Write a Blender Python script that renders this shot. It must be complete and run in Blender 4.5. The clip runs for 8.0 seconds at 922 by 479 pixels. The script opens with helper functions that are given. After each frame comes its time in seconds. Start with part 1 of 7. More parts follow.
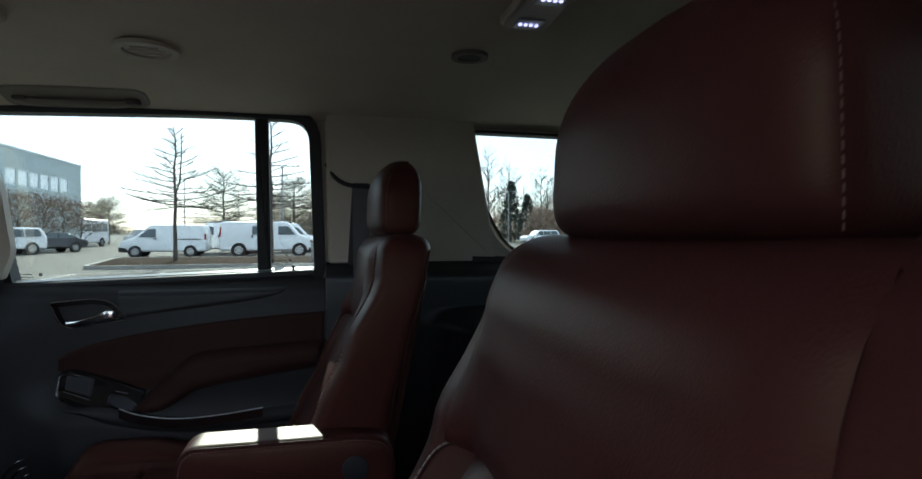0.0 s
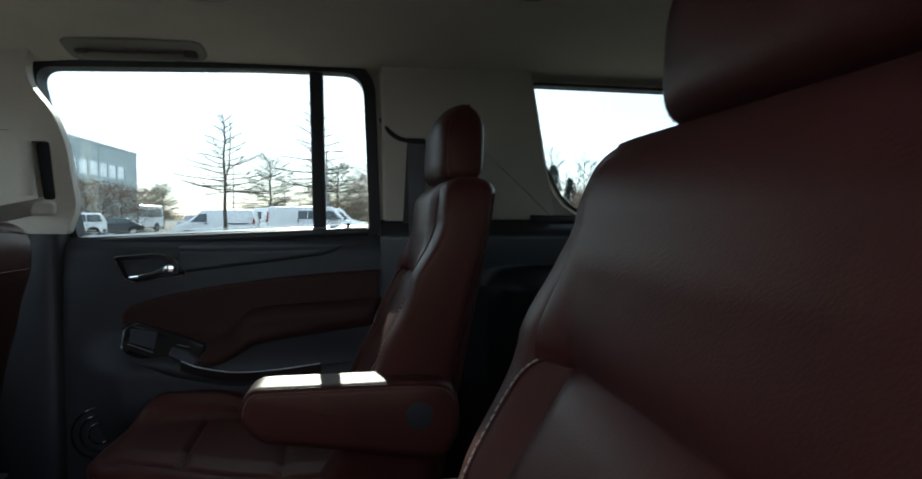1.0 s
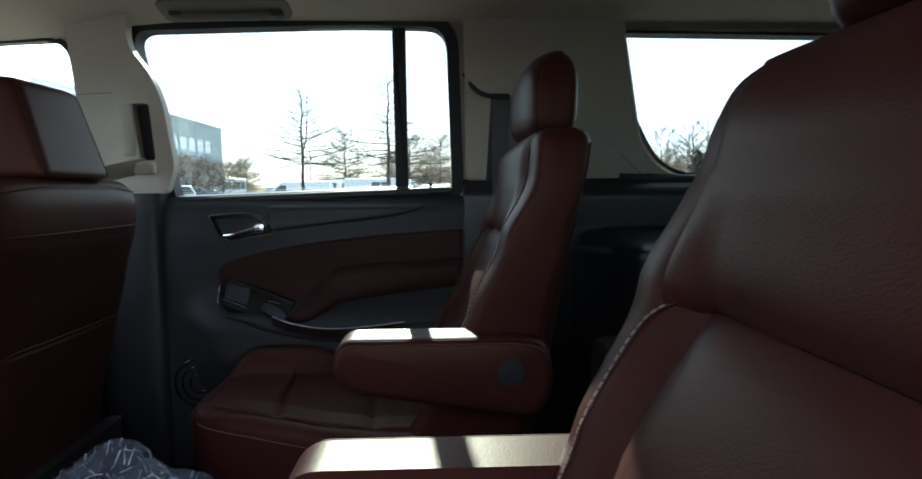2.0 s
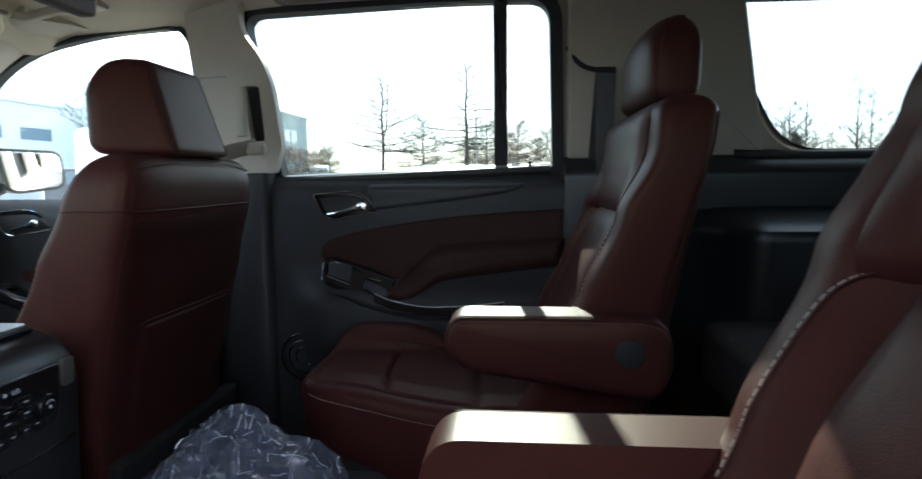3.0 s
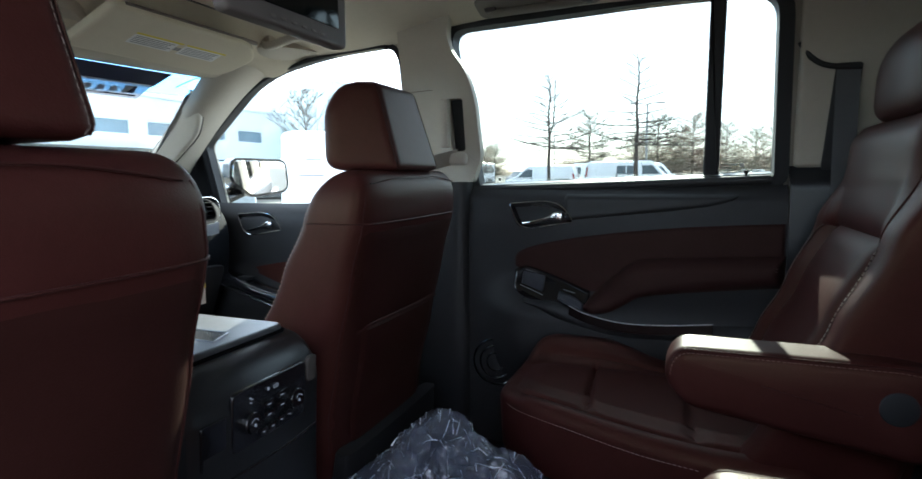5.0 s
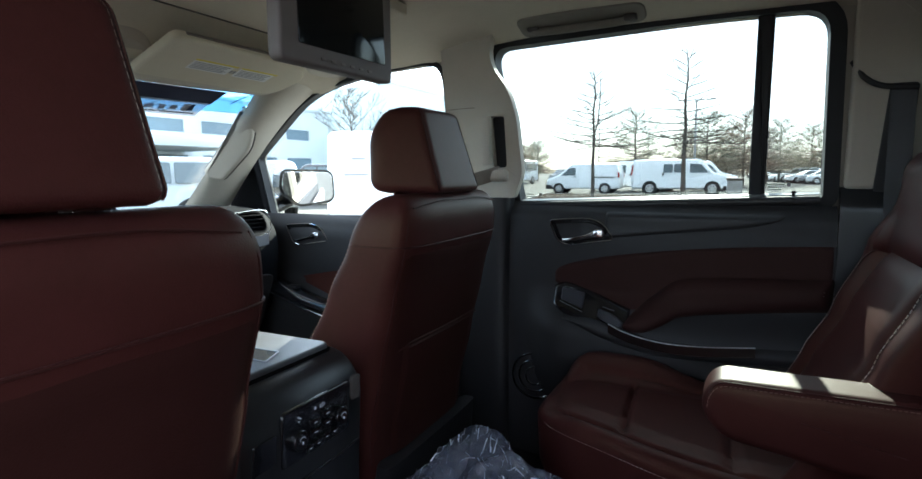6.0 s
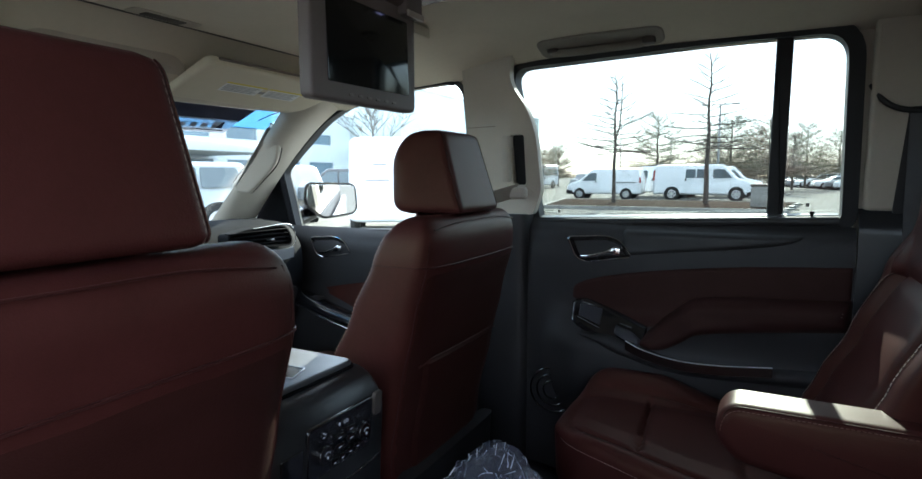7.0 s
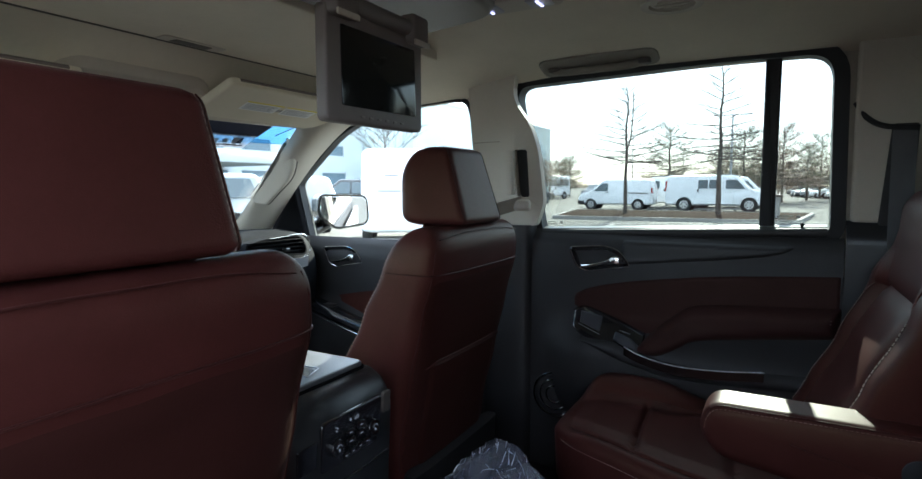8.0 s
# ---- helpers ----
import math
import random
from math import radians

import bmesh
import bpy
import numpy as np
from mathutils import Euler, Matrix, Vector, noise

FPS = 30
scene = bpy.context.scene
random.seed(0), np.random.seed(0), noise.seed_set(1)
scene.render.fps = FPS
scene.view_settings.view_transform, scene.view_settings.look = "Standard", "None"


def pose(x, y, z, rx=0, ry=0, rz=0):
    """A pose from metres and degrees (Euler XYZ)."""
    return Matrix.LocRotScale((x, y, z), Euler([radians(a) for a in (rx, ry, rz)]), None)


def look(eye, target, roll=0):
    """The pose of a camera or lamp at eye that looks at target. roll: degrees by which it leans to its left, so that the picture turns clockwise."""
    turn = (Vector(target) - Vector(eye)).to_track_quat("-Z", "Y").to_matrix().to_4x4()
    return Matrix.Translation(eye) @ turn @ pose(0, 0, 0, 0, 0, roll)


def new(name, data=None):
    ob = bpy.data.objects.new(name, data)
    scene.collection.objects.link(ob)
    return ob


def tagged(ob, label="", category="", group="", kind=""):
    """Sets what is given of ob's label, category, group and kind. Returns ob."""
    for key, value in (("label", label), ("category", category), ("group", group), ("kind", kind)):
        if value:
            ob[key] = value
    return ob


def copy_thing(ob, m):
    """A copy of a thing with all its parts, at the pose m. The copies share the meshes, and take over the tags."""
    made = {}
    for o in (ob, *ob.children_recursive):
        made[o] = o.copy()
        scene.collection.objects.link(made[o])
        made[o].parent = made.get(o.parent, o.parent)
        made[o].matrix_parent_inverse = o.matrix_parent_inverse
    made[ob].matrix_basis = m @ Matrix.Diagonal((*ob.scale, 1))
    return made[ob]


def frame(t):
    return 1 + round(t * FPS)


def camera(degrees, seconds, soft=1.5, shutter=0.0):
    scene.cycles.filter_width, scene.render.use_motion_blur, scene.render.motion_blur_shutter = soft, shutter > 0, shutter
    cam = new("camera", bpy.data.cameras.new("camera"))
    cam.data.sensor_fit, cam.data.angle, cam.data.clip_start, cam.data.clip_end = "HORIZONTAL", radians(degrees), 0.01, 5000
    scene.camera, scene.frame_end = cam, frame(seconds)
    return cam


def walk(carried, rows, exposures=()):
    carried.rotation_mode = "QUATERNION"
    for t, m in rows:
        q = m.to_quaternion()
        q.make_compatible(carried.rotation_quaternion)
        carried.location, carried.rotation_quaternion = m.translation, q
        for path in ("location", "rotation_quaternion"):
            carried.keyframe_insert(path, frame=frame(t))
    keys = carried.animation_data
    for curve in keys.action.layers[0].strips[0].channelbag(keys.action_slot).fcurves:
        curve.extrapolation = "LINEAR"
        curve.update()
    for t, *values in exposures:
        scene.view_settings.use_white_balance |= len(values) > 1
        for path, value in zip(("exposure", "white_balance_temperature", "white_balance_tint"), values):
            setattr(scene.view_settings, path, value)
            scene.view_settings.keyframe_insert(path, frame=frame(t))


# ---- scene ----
cam = camera(77.6, 8.0, 1.5, 0.5)
PATH = [
    (0, (-0.017, 0.006, 1.394), (0.446, 1.951, 1.371), -0.0),
    (0.5, (-0.03, 0.035, 1.35), (0.381, 1.992, 1.32), -0.1),
    (1, (-0.051, 0.064, 1.313), (0.271, 2.037, 1.24), -0.1),
    (1.5, (-0.069, 0.082, 1.287), (0.134, 2.069, 1.169), -0.2),
    (2.8, (-0.13, 0.134, 1.266), (-0.259, 2.117, 1.04), -0.6),
    (3, (-0.148, 0.128, 1.258), (-0.333, 2.108, 1.043), -0.6),
    (3.5, (-0.18, 0.133, 1.262), (-0.512, 2.093, 1.045), -0.6),
    (4, (-0.206, 0.141, 1.271), (-0.684, 2.07, 1.052), -0.6),
    (4.5, (-0.231, 0.138, 1.276), (-0.843, 2.03, 1.057), -0.6),
    (5, (-0.242, 0.131, 1.294), (-0.968, 1.981, 1.072), -0.5),
    (6.5, (-0.222, 0.1, 1.371), (-1.117, 1.874, 1.142), -0.2),
    (7, (-0.216, 0.085, 1.385), (-1.138, 1.847, 1.168), -0.1),
    (7.5, (-0.198, 0.065, 1.389), (-1.142, 1.818, 1.194), -0.1),
    (8, (-0.165, 0.023, 1.392), (-1.124, 1.769, 1.211), -0.1),
]
EXPOSURES = [(0, 2.35, 5900, 12), (1.5, 2.6, 5900, 12), (3.0, 2.95, 5900, 12), (5.0, 2.95, 5900, 12), (6.5, 2.85, 5900, 12), (8, 2.85, 5900, 12)]
walk(cam, [(t, look(eye, target, roll)) for t, eye, target, roll in PATH], EXPOSURES)


# ---- light ----
SUN_AT = Vector((-0.105, 1.0, 0.50)).normalized()
world = bpy.data.worlds.new("sky")
scene.world = world
world.use_nodes = True
wn = world.node_tree
sky = wn.nodes.new("ShaderNodeTexSky")
sky.sky_type = "NISHITA"
sky.sun_disc = False
sky.sun_elevation = math.asin(SUN_AT.z)
sky.sun_rotation = math.atan2(SUN_AT.x, SUN_AT.y)
sky.dust_density = 0.4
haze = wn.nodes.new("ShaderNodeMix")
haze.data_type = "RGBA"
haze.inputs["Factor"].default_value = 0.68
haze.inputs["B"].default_value = (5.8, 6.0, 6.2, 1)
wn.links.new(sky.outputs["Color"], haze.inputs["A"])
wn.links.new(haze.outputs["Result"], wn.nodes["Background"].inputs["Color"])
wn.nodes["Background"].inputs["Strength"].default_value = 0.15
sun = new("sun", bpy.data.lights.new("sun", "SUN"))
sun.data.energy, sun.data.angle, sun.data.color = 5.0, radians(0.6), (1.0, 0.92, 0.74)
sun.matrix_world = look(SUN_AT * 50, (0, 0, 0))


# ---- materials ----
def material(name, color, rough=0.5, metal=0.0, vary=0.15, scale=30.0, bump=0.0, bump_scale=200.0, coat=0.0, spec=0.5, each=0.0, cells=False, nap=0.0, gloss=(1, 1, 1)):
    """A surface with mottling at two scales, fine relief and a little uneven gloss."""
    m = bpy.data.materials.new(name)
    m.use_nodes = True
    nt = m.node_tree
    b = nt.nodes["Principled BSDF"]
    b.inputs["Roughness"].default_value = rough
    b.inputs["Metallic"].default_value = metal
    b.inputs["Specular IOR Level"].default_value = spec
    b.inputs["Coat Weight"].default_value = coat
    b.inputs["Specular Tint"].default_value = (*gloss, 1)
    b.inputs["Sheen Weight"].default_value = nap
    b.inputs["Sheen Roughness"].default_value = 0.4
    b.inputs["Sheen Tint"].default_value = (1.0, 0.84, 0.50, 1)
    tc = nt.nodes.new("ShaderNodeTexCoord")
    big = nt.nodes.new("ShaderNodeTexNoise")
    big.inputs["Scale"].default_value = scale
    big.inputs["Detail"].default_value = 6
    nt.links.new(tc.outputs["Object"], big.inputs["Vector"])
    small = nt.nodes.new("ShaderNodeTexNoise")
    small.inputs["Scale"].default_value = scale * 9
    small.inputs["Detail"].default_value = 3
    nt.links.new(tc.outputs["Object"], small.inputs["Vector"])
    mix = nt.nodes.new("ShaderNodeMath")
    mix.operation = "MULTIPLY_ADD"
    mix.inputs[1].default_value = 0.4
    nt.links.new(small.outputs["Fac"], mix.inputs[0])
    nt.links.new(big.outputs["Fac"], mix.inputs[2])
    rng = nt.nodes.new("ShaderNodeMapRange")
    rng.inputs["From Min"].default_value, rng.inputs["From Max"].default_value = 0.4, 1.0
    rng.inputs["To Min"].default_value, rng.inputs["To Max"].default_value = 1 - vary, 1 + vary
    nt.links.new(mix.outputs[0], rng.inputs["Value"])
    fac = rng.outputs["Result"]
    if each:
        info = nt.nodes.new("ShaderNodeObjectInfo")
        er = nt.nodes.new("ShaderNodeMapRange")
        er.inputs["To Min"].default_value, er.inputs["To Max"].default_value = 1 - each, 1 + each
        nt.links.new(info.outputs["Random"], er.inputs["Value"])
        mul = nt.nodes.new("ShaderNodeMath")
        mul.operation = "MULTIPLY"
        nt.links.new(fac, mul.inputs[0])
        nt.links.new(er.outputs["Result"], mul.inputs[1])
        fac = mul.outputs[0]
    col = nt.nodes.new("ShaderNodeVectorMath")
    col.operation = "SCALE"
    col.inputs[0].default_value = color
    nt.links.new(fac, col.inputs["Scale"])
    nt.links.new(col.outputs["Vector"], b.inputs["Base Color"])
    if bump:
        if cells:
            tex = nt.nodes.new("ShaderNodeTexVoronoi")
            tex.inputs["Scale"].default_value = bump_scale
            out = tex.outputs["Distance"]
        else:
            tex = nt.nodes.new("ShaderNodeTexNoise")
            tex.inputs["Scale"].default_value = bump_scale
            tex.inputs["Detail"].default_value = 4
            out = tex.outputs["Fac"]
        nt.links.new(tc.outputs["Object"], tex.inputs["Vector"])
        bp = nt.nodes.new("ShaderNodeBump")
        bp.inputs["Strength"].default_value = bump
        bp.inputs["Distance"].default_value = 0.4 / bump_scale
        nt.links.new(out, bp.inputs["Height"])
        nt.links.new(bp.outputs["Normal"], b.inputs["Normal"])
    return m


def glass(name, tint, gloss=0.06):
    """Thin glazing: what lies behind shows through the tint, with a weak mirror image on top."""
    m = bpy.data.materials.new(name)
    m.use_nodes = True
    nt = m.node_tree
    nt.nodes.remove(nt.nodes["Principled BSDF"])
    tr = nt.nodes.new("ShaderNodeBsdfTransparent")
    tr.inputs["Color"].default_value = (*tint, 1)
    gl = nt.nodes.new("ShaderNodeBsdfGlossy")
    gl.inputs["Roughness"].default_value = 0.02
    mx = nt.nodes.new("ShaderNodeMixShader")
    mx.inputs["Fac"].default_value = gloss
    nt.links.new(tr.outputs[0], mx.inputs[1])
    nt.links.new(gl.outputs[0], mx.inputs[2])
    nt.links.new(mx.outputs[0], nt.nodes["Material Output"].inputs["Surface"])
    return m


def glowing(name, color, strength):
    m = bpy.data.materials.new(name)
    m.use_nodes = True
    b = m.node_tree.nodes["Principled BSDF"]
    b.inputs["Base Color"].default_value = (0.02, 0.02, 0.02, 1)
    b.inputs["Emission Color"].default_value = (*color, 1)
    b.inputs["Emission Strength"].default_value = strength
    return m


LEATHER = material("brown_leather", (0.056, 0.0158, 0.0146), 0.43, spec=0.21, gloss=(1.0, 0.80, 0.46), vary=0.14, scale=14, bump=0.24, bump_scale=560, cells=True)
LEATHER_DARK = material("brown_leather_back", (0.044, 0.0138, 0.0130), 0.46, spec=0.20, gloss=(1.0, 0.84, 0.56), nap=0.012, vary=0.12, scale=14, bump=0.24, bump_scale=560, cells=True)
# brown leather darkened for the shade behind the front seats
LEATHER_SHADED = material("shaded_brown_leather", (0.036, 0.0115, 0.0106), 0.50, spec=0.18, gloss=(1.0, 0.84, 0.56), nap=0.01, vary=0.14, scale=10, bump=0.24, bump_scale=560, cells=True)
LEATHER_VENT = material("perforated_leather", (0.057, 0.0190, 0.0180), 0.52, spec=0.36, gloss=(1.0, 0.76, 0.50), nap=0.05, vary=0.1, scale=20, bump=0.2, bump_scale=600, cells=True)
THREAD = material("pale_thread", (0.34, 0.28, 0.24), 0.8, vary=0.1)
THREAD_DARK = material("brown_thread", (0.20, 0.12, 0.09), 0.8, vary=0.1)
CHARCOAL = material("charcoal_plastic", (0.0205, 0.0197, 0.0208), 0.5, vary=0.12, scale=12, bump=0.25, bump_scale=500)
CHARCOAL_SOFT = material("charcoal_soft_trim", (0.0232, 0.0222, 0.0236), 0.6, vary=0.12, scale=12, bump=0.25, bump_scale=450)
GLOSS_BLACK = material("gloss_black_plastic", (0.010, 0.010, 0.012), 0.2, vary=0.05, coat=0.5)
VENT_BLACK = material("matt_black_plastic", (0.008, 0.008, 0.009), 0.7, vary=0.1, spec=0.03)
DASH = material("charcoal_dash_skin", (0.009, 0.010, 0.012), 0.75, vary=0.12, scale=12, bump=0.3, bump_scale=450, spec=0.02)
RUBBER = material("black_rubber_seal", (0.012, 0.013, 0.015), 0.6, vary=0.1)
HEADLINER = material("cream_headliner_cloth", (0.66, 0.60, 0.485), 0.95, vary=0.05, scale=8, bump=0.3, bump_scale=700, spec=0.1)
TRIM = material("cream_pillar_plastic", (0.50, 0.45, 0.37), 0.55, vary=0.05, scale=10, bump=0.15, bump_scale=500)
VISOR_CLOTH = material("pale_cream_visor_cloth", (0.74, 0.68, 0.54), 0.9, vary=0.04, scale=9, bump=0.2, bump_scale=700, spec=0.1)
TRIM_DARK = material("taupe_plastic", (0.20, 0.17, 0.15), 0.5, vary=0.06, scale=10)
TAUPE_DEEP = material("dark_taupe_plastic", (0.085, 0.075, 0.067), 0.55, vary=0.06, scale=10)
DISPLAY_TAUPE = material("grey_taupe_display_plastic", (0.155, 0.128, 0.115), 0.5, vary=0.06, scale=10)
CARPET = material("dark_carpet", (0.035, 0.035, 0.038), 1.0, vary=0.3, scale=60, bump=0.8, bump_scale=900, spec=0.05)
CHROME = material("satin_chrome", (0.75, 0.76, 0.78), 0.18, metal=1.0, vary=0.03)
STEEL = material("dark_steel", (0.3, 0.3, 0.31), 0.35, metal=1.0, vary=0.1)
SILVER = material("silver_painted_plastic", (0.36, 0.37, 0.38), 0.35, metal=0.6, vary=0.04)
GLOSS_RED = material("gloss_dark_wood_trim", (0.012, 0.006, 0.006), 0.18, vary=0.2, spec=0.35)
MIRROR = material("mirror_glass", (0.9, 0.9, 0.92), 0.02, metal=1.0, vary=0.0)
WEBBING = material("grey_belt_webbing", (0.10, 0.10, 0.105), 0.8, vary=0.1, bump=0.4, bump_scale=900)
WEBBING_TAN = material("tan_belt_webbing", (0.33, 0.29, 0.24), 0.8, vary=0.1, bump=0.4, bump_scale=900)
SCREEN = material("dark_display", (0.006, 0.007, 0.008), 0.08, vary=0.02)
PAPER = material("white_paper_label", (0.86, 0.86, 0.84), 0.7, vary=0.04)
YELLOW = material("yellow_label_band", (0.78, 0.66, 0.10), 0.7, vary=0.04)
INK = material("grey_print", (0.30, 0.30, 0.30), 0.8, vary=0.05)
BANNER = material("dark_blue_banner", (0.02, 0.025, 0.06), 0.6, vary=0.05)
GLASS_TINT = glass("privacy_glass", (0.50, 0.54, 0.53))
GLASS_DARK = glass("deep_privacy_glass", (0.36, 0.39, 0.385))
GLASS_CLEAR = glass("clear_glass", (0.86, 0.90, 0.89), 0.05)
GLASS_BAND = glass("blue_shade_band", (0.42, 0.70, 0.90), 0.04)
LED = glowing("lit_display_figures", (0.75, 0.85, 1.0), 0.03)
LED_BLUE = glowing("bluish_lamp_diodes", (0.55, 0.55, 1.0), 0.35)


# ---- building helpers ----
def part(name, bm, mat, parent=None, label="", smooth=True):
    """Links a bmesh as one mesh object under a thing or a part."""
    me = bpy.data.meshes.new(name)
    bmesh.ops.recalc_face_normals(bm, faces=bm.faces)
    bm.to_mesh(me)
    bm.free()
    me.materials.append(mat)
    if smooth:
        me.shade_smooth()
        me.set_sharp_from_angle(angle=radians(38))
    ob = new(name, me)
    if parent:
        ob.parent = parent
        ob.matrix_parent_inverse = parent.matrix_basis.inverted()
    if label:
        tagged(ob, label)
    return ob


def thing(name, at, label, category, group="", kind=""):
    """An empty at a thing's base."""
    ob = new(name)
    ob.location = at
    ob.empty_display_size = 0.05
    return tagged(ob, label, category, group, kind)


def box(lo, hi, bevel=0.0, segs=2):
    bm = bmesh.new()
    bmesh.ops.create_cube(bm, size=1)
    for v in bm.verts:
        v.co = Vector([lo[i] + (v.co[i] + 0.5) * (hi[i] - lo[i]) for i in range(3)])
    if bevel:
        bmesh.ops.bevel(bm, geom=bm.edges[:], offset=bevel, segments=segs, affect="EDGES", profile=0.5)
    return bm


def rounded(pts, rad, n=6):
    """A polygon with its corners rounded; rad is one number or one a corner."""
    out = []
    k = len(pts)
    for i in range(k):
        p = Vector(pts[i])
        a, b = Vector(pts[i - 1]) - p, Vector(pts[(i + 1) % k]) - p
        r = rad[i] if isinstance(rad, (list, tuple)) else rad
        d = min(r, a.length * 0.49, b.length * 0.49)
        p0, p2 = p + a.normalized() * d, p + b.normalized() * d
        for j in range(n + 1):
            t = j / n
            out.append(p0 * (1 - t) ** 2 + p * 2 * t * (1 - t) + p2 * t * t)
    return out


def grown(poly, d):
    """A polygon moved outwards by d (inwards: minus)."""
    k = len(poly)
    area = sum(poly[i - 1].x * poly[i].y - poly[i].x * poly[i - 1].y for i in range(k))
    sign = 1 if area > 0 else -1
    out = []
    for i in range(k):
        e = poly[(i + 1) % k] - poly[i - 1]
        nrm = Vector((e.y, -e.x))
        out.append(poly[i] + (nrm.normalized() * d * sign if nrm.length > 1e-9 else nrm))
    return out


def plate(poly, put, depth, bevel=0.003, steps=3, bulge=0.0):
    """A padded plate: put(u, v, h) gives the place of a point of the polygon h above its ground."""
    bm = bmesh.new()
    rings = [[bm.verts.new(put(p.x, p.y, 0)) for p in poly]]
    for s in range(steps + 1):
        a = s / steps * math.pi / 2
        ring = grown(poly, -bevel * (1 - math.cos(a)))
        rings.append([bm.verts.new(put(p.x, p.y, depth - bevel * 0.9 + bevel * 0.9 * math.sin(a))) for p in ring])
    if not bulge and 0.002 < bevel < 0.030:
        rings.append([bm.verts.new(put(p.x, p.y, depth)) for p in grown(poly, -bevel - min(0.0015, bevel * 0.3))])
    if bulge:
        cx, cy = sum(p.x for p in poly) / len(poly), sum(p.y for p in poly) / len(poly)
        c = Vector((cx, cy))
        base = grown(poly, -bevel)
        for f in (0.88, 0.7, 0.4):
            rings.append([bm.verts.new(put(*(c + (p - c) * f), depth + bulge * (1 - f * f))) for p in base])
    k = len(poly)
    for r0, r1 in zip(rings, rings[1:]):
        for i in range(k):
            bm.faces.new((r0[i - 1], r0[i], r1[i], r1[i - 1]))
    bm.faces.new(rings[-1])
    bm.faces.new(rings[0][::-1])
    return bm


def band(inner, outer, put, depth):
    """A frame between two polygons of as many points."""
    bm = bmesh.new()
    rows = [[bm.verts.new(put(p.x, p.y, h)) for p in poly] for poly, h in ((inner, 0), (inner, depth), (outer, depth), (outer, 0))]
    k = len(inner)
    for j in range(4):
        a, b = rows[j], rows[(j + 1) % 4]
        for i in range(k):
            bm.faces.new((a[i - 1], a[i], b[i], b[i - 1]))
    return bm


def sheet(outer, holes, put, thick):
    """A wall with openings through it."""
    bm = bmesh.new()
    edges = []
    for poly in (outer, *holes):
        vs = [bm.verts.new((p.x, p.y, 0)) for p in poly]
        edges += [bm.edges.new((vs[i - 1], vs[i])) for i in range(len(vs))]
    bmesh.ops.triangle_fill(bm, use_beauty=True, edges=edges)
    faces = bm.faces[:]
    back = bmesh.ops.duplicate(bm, geom=bm.verts[:] + bm.edges[:] + faces)
    pairs = back["vert_map"]
    rim = [e for e in edges if e.is_valid]
    for e in rim:
        a, b = e.verts
        bm.faces.new((a, b, pairs[b], pairs[a]))
    low = {v for f in faces for v in f.verts}
    for v in bm.verts:
        u, w = v.co.x, v.co.y
        v.co = put(u, w, 0 if v in low else thick)
    return bm


def loft(rings, closed=True):
    bm = bmesh.new()
    rows = [[bm.verts.new(p) for p in r] for r in rings]
    k = len(rows[0])
    for a, b in zip(rows, rows[1:]):
        for i in range(0 if closed else 1, k):
            bm.faces.new((a[i - 1], a[i], b[i], b[i - 1]))
    if closed:
        bm.faces.new(rows[0][::-1])
        bm.faces.new(rows[-1])
    return bm


def tube(points, radius, sides=8, taper=None, bm=None):
    """A tube along points; taper gives the radius at the end."""
    own = bm or bmesh.new()
    pts = [Vector(p) for p in points]
    rows = []
    for i, p in enumerate(pts):
        d = (pts[min(i + 1, len(pts) - 1)] - pts[max(i - 1, 0)]).normalized()
        u = d.cross(Vector((0.31, 0.17, 0.93))).normalized()
        w = d.cross(u)
        f = i / max(1, len(pts) - 1)
        r = radius if taper is None else radius + (taper - radius) * f
        rows.append([own.verts.new(p + (u * math.cos(a) + w * math.sin(a)) * r) for a in (2 * math.pi * j / sides for j in range(sides))])
    for a, b in zip(rows, rows[1:]):
        for i in range(sides):
            own.faces.new((a[i - 1], a[i], b[i], b[i - 1]))
    own.faces.new(rows[0][::-1])
    own.faces.new(rows[-1])
    return own


def strap(points, across, width, thick=0.002):
    """A flat ribbon along points."""
    bm = bmesh.new()
    across = Vector(across).normalized()
    rows = []
    pts = [Vector(p) for p in points]
    for i, p in enumerate(pts):
        d = (pts[min(i + 1, len(pts) - 1)] - pts[max(i - 1, 0)]).normalized()
        nrm = d.cross(across).normalized()
        rows.append([bm.verts.new(p + across * width * s / 2 + nrm * thick * h) for s, h in ((-1, 0), (1, 0), (1, 1), (-1, 1))])
    for a, b in zip(rows, rows[1:]):
        for i in range(4):
            bm.faces.new((a[i - 1], a[i], b[i], b[i - 1]))
    bm.faces.new(rows[0][::-1])
    bm.faces.new(rows[-1])
    return bm


def stitches(points, length=0.006, gap=0.004, radius=0.0009):
    """A row of single stitches along points."""
    bm = bmesh.new()
    pts = [Vector(p) for p in points]
    run = [0.0]
    for a, b in zip(pts, pts[1:]):
        run.append(run[-1] + (b - a).length)

    def along(s):
        for i in range(len(pts) - 1):
            if s <= run[i + 1]:
                return pts[i].lerp(pts[i + 1], (s - run[i]) / max(1e-9, run[i + 1] - run[i]))
        return pts[-1]
    s = 0.0
    while s + length < run[-1]:
        tube([along(s), along(s + length)], radius, 4, bm=bm)
        s += length + gap
    return bm


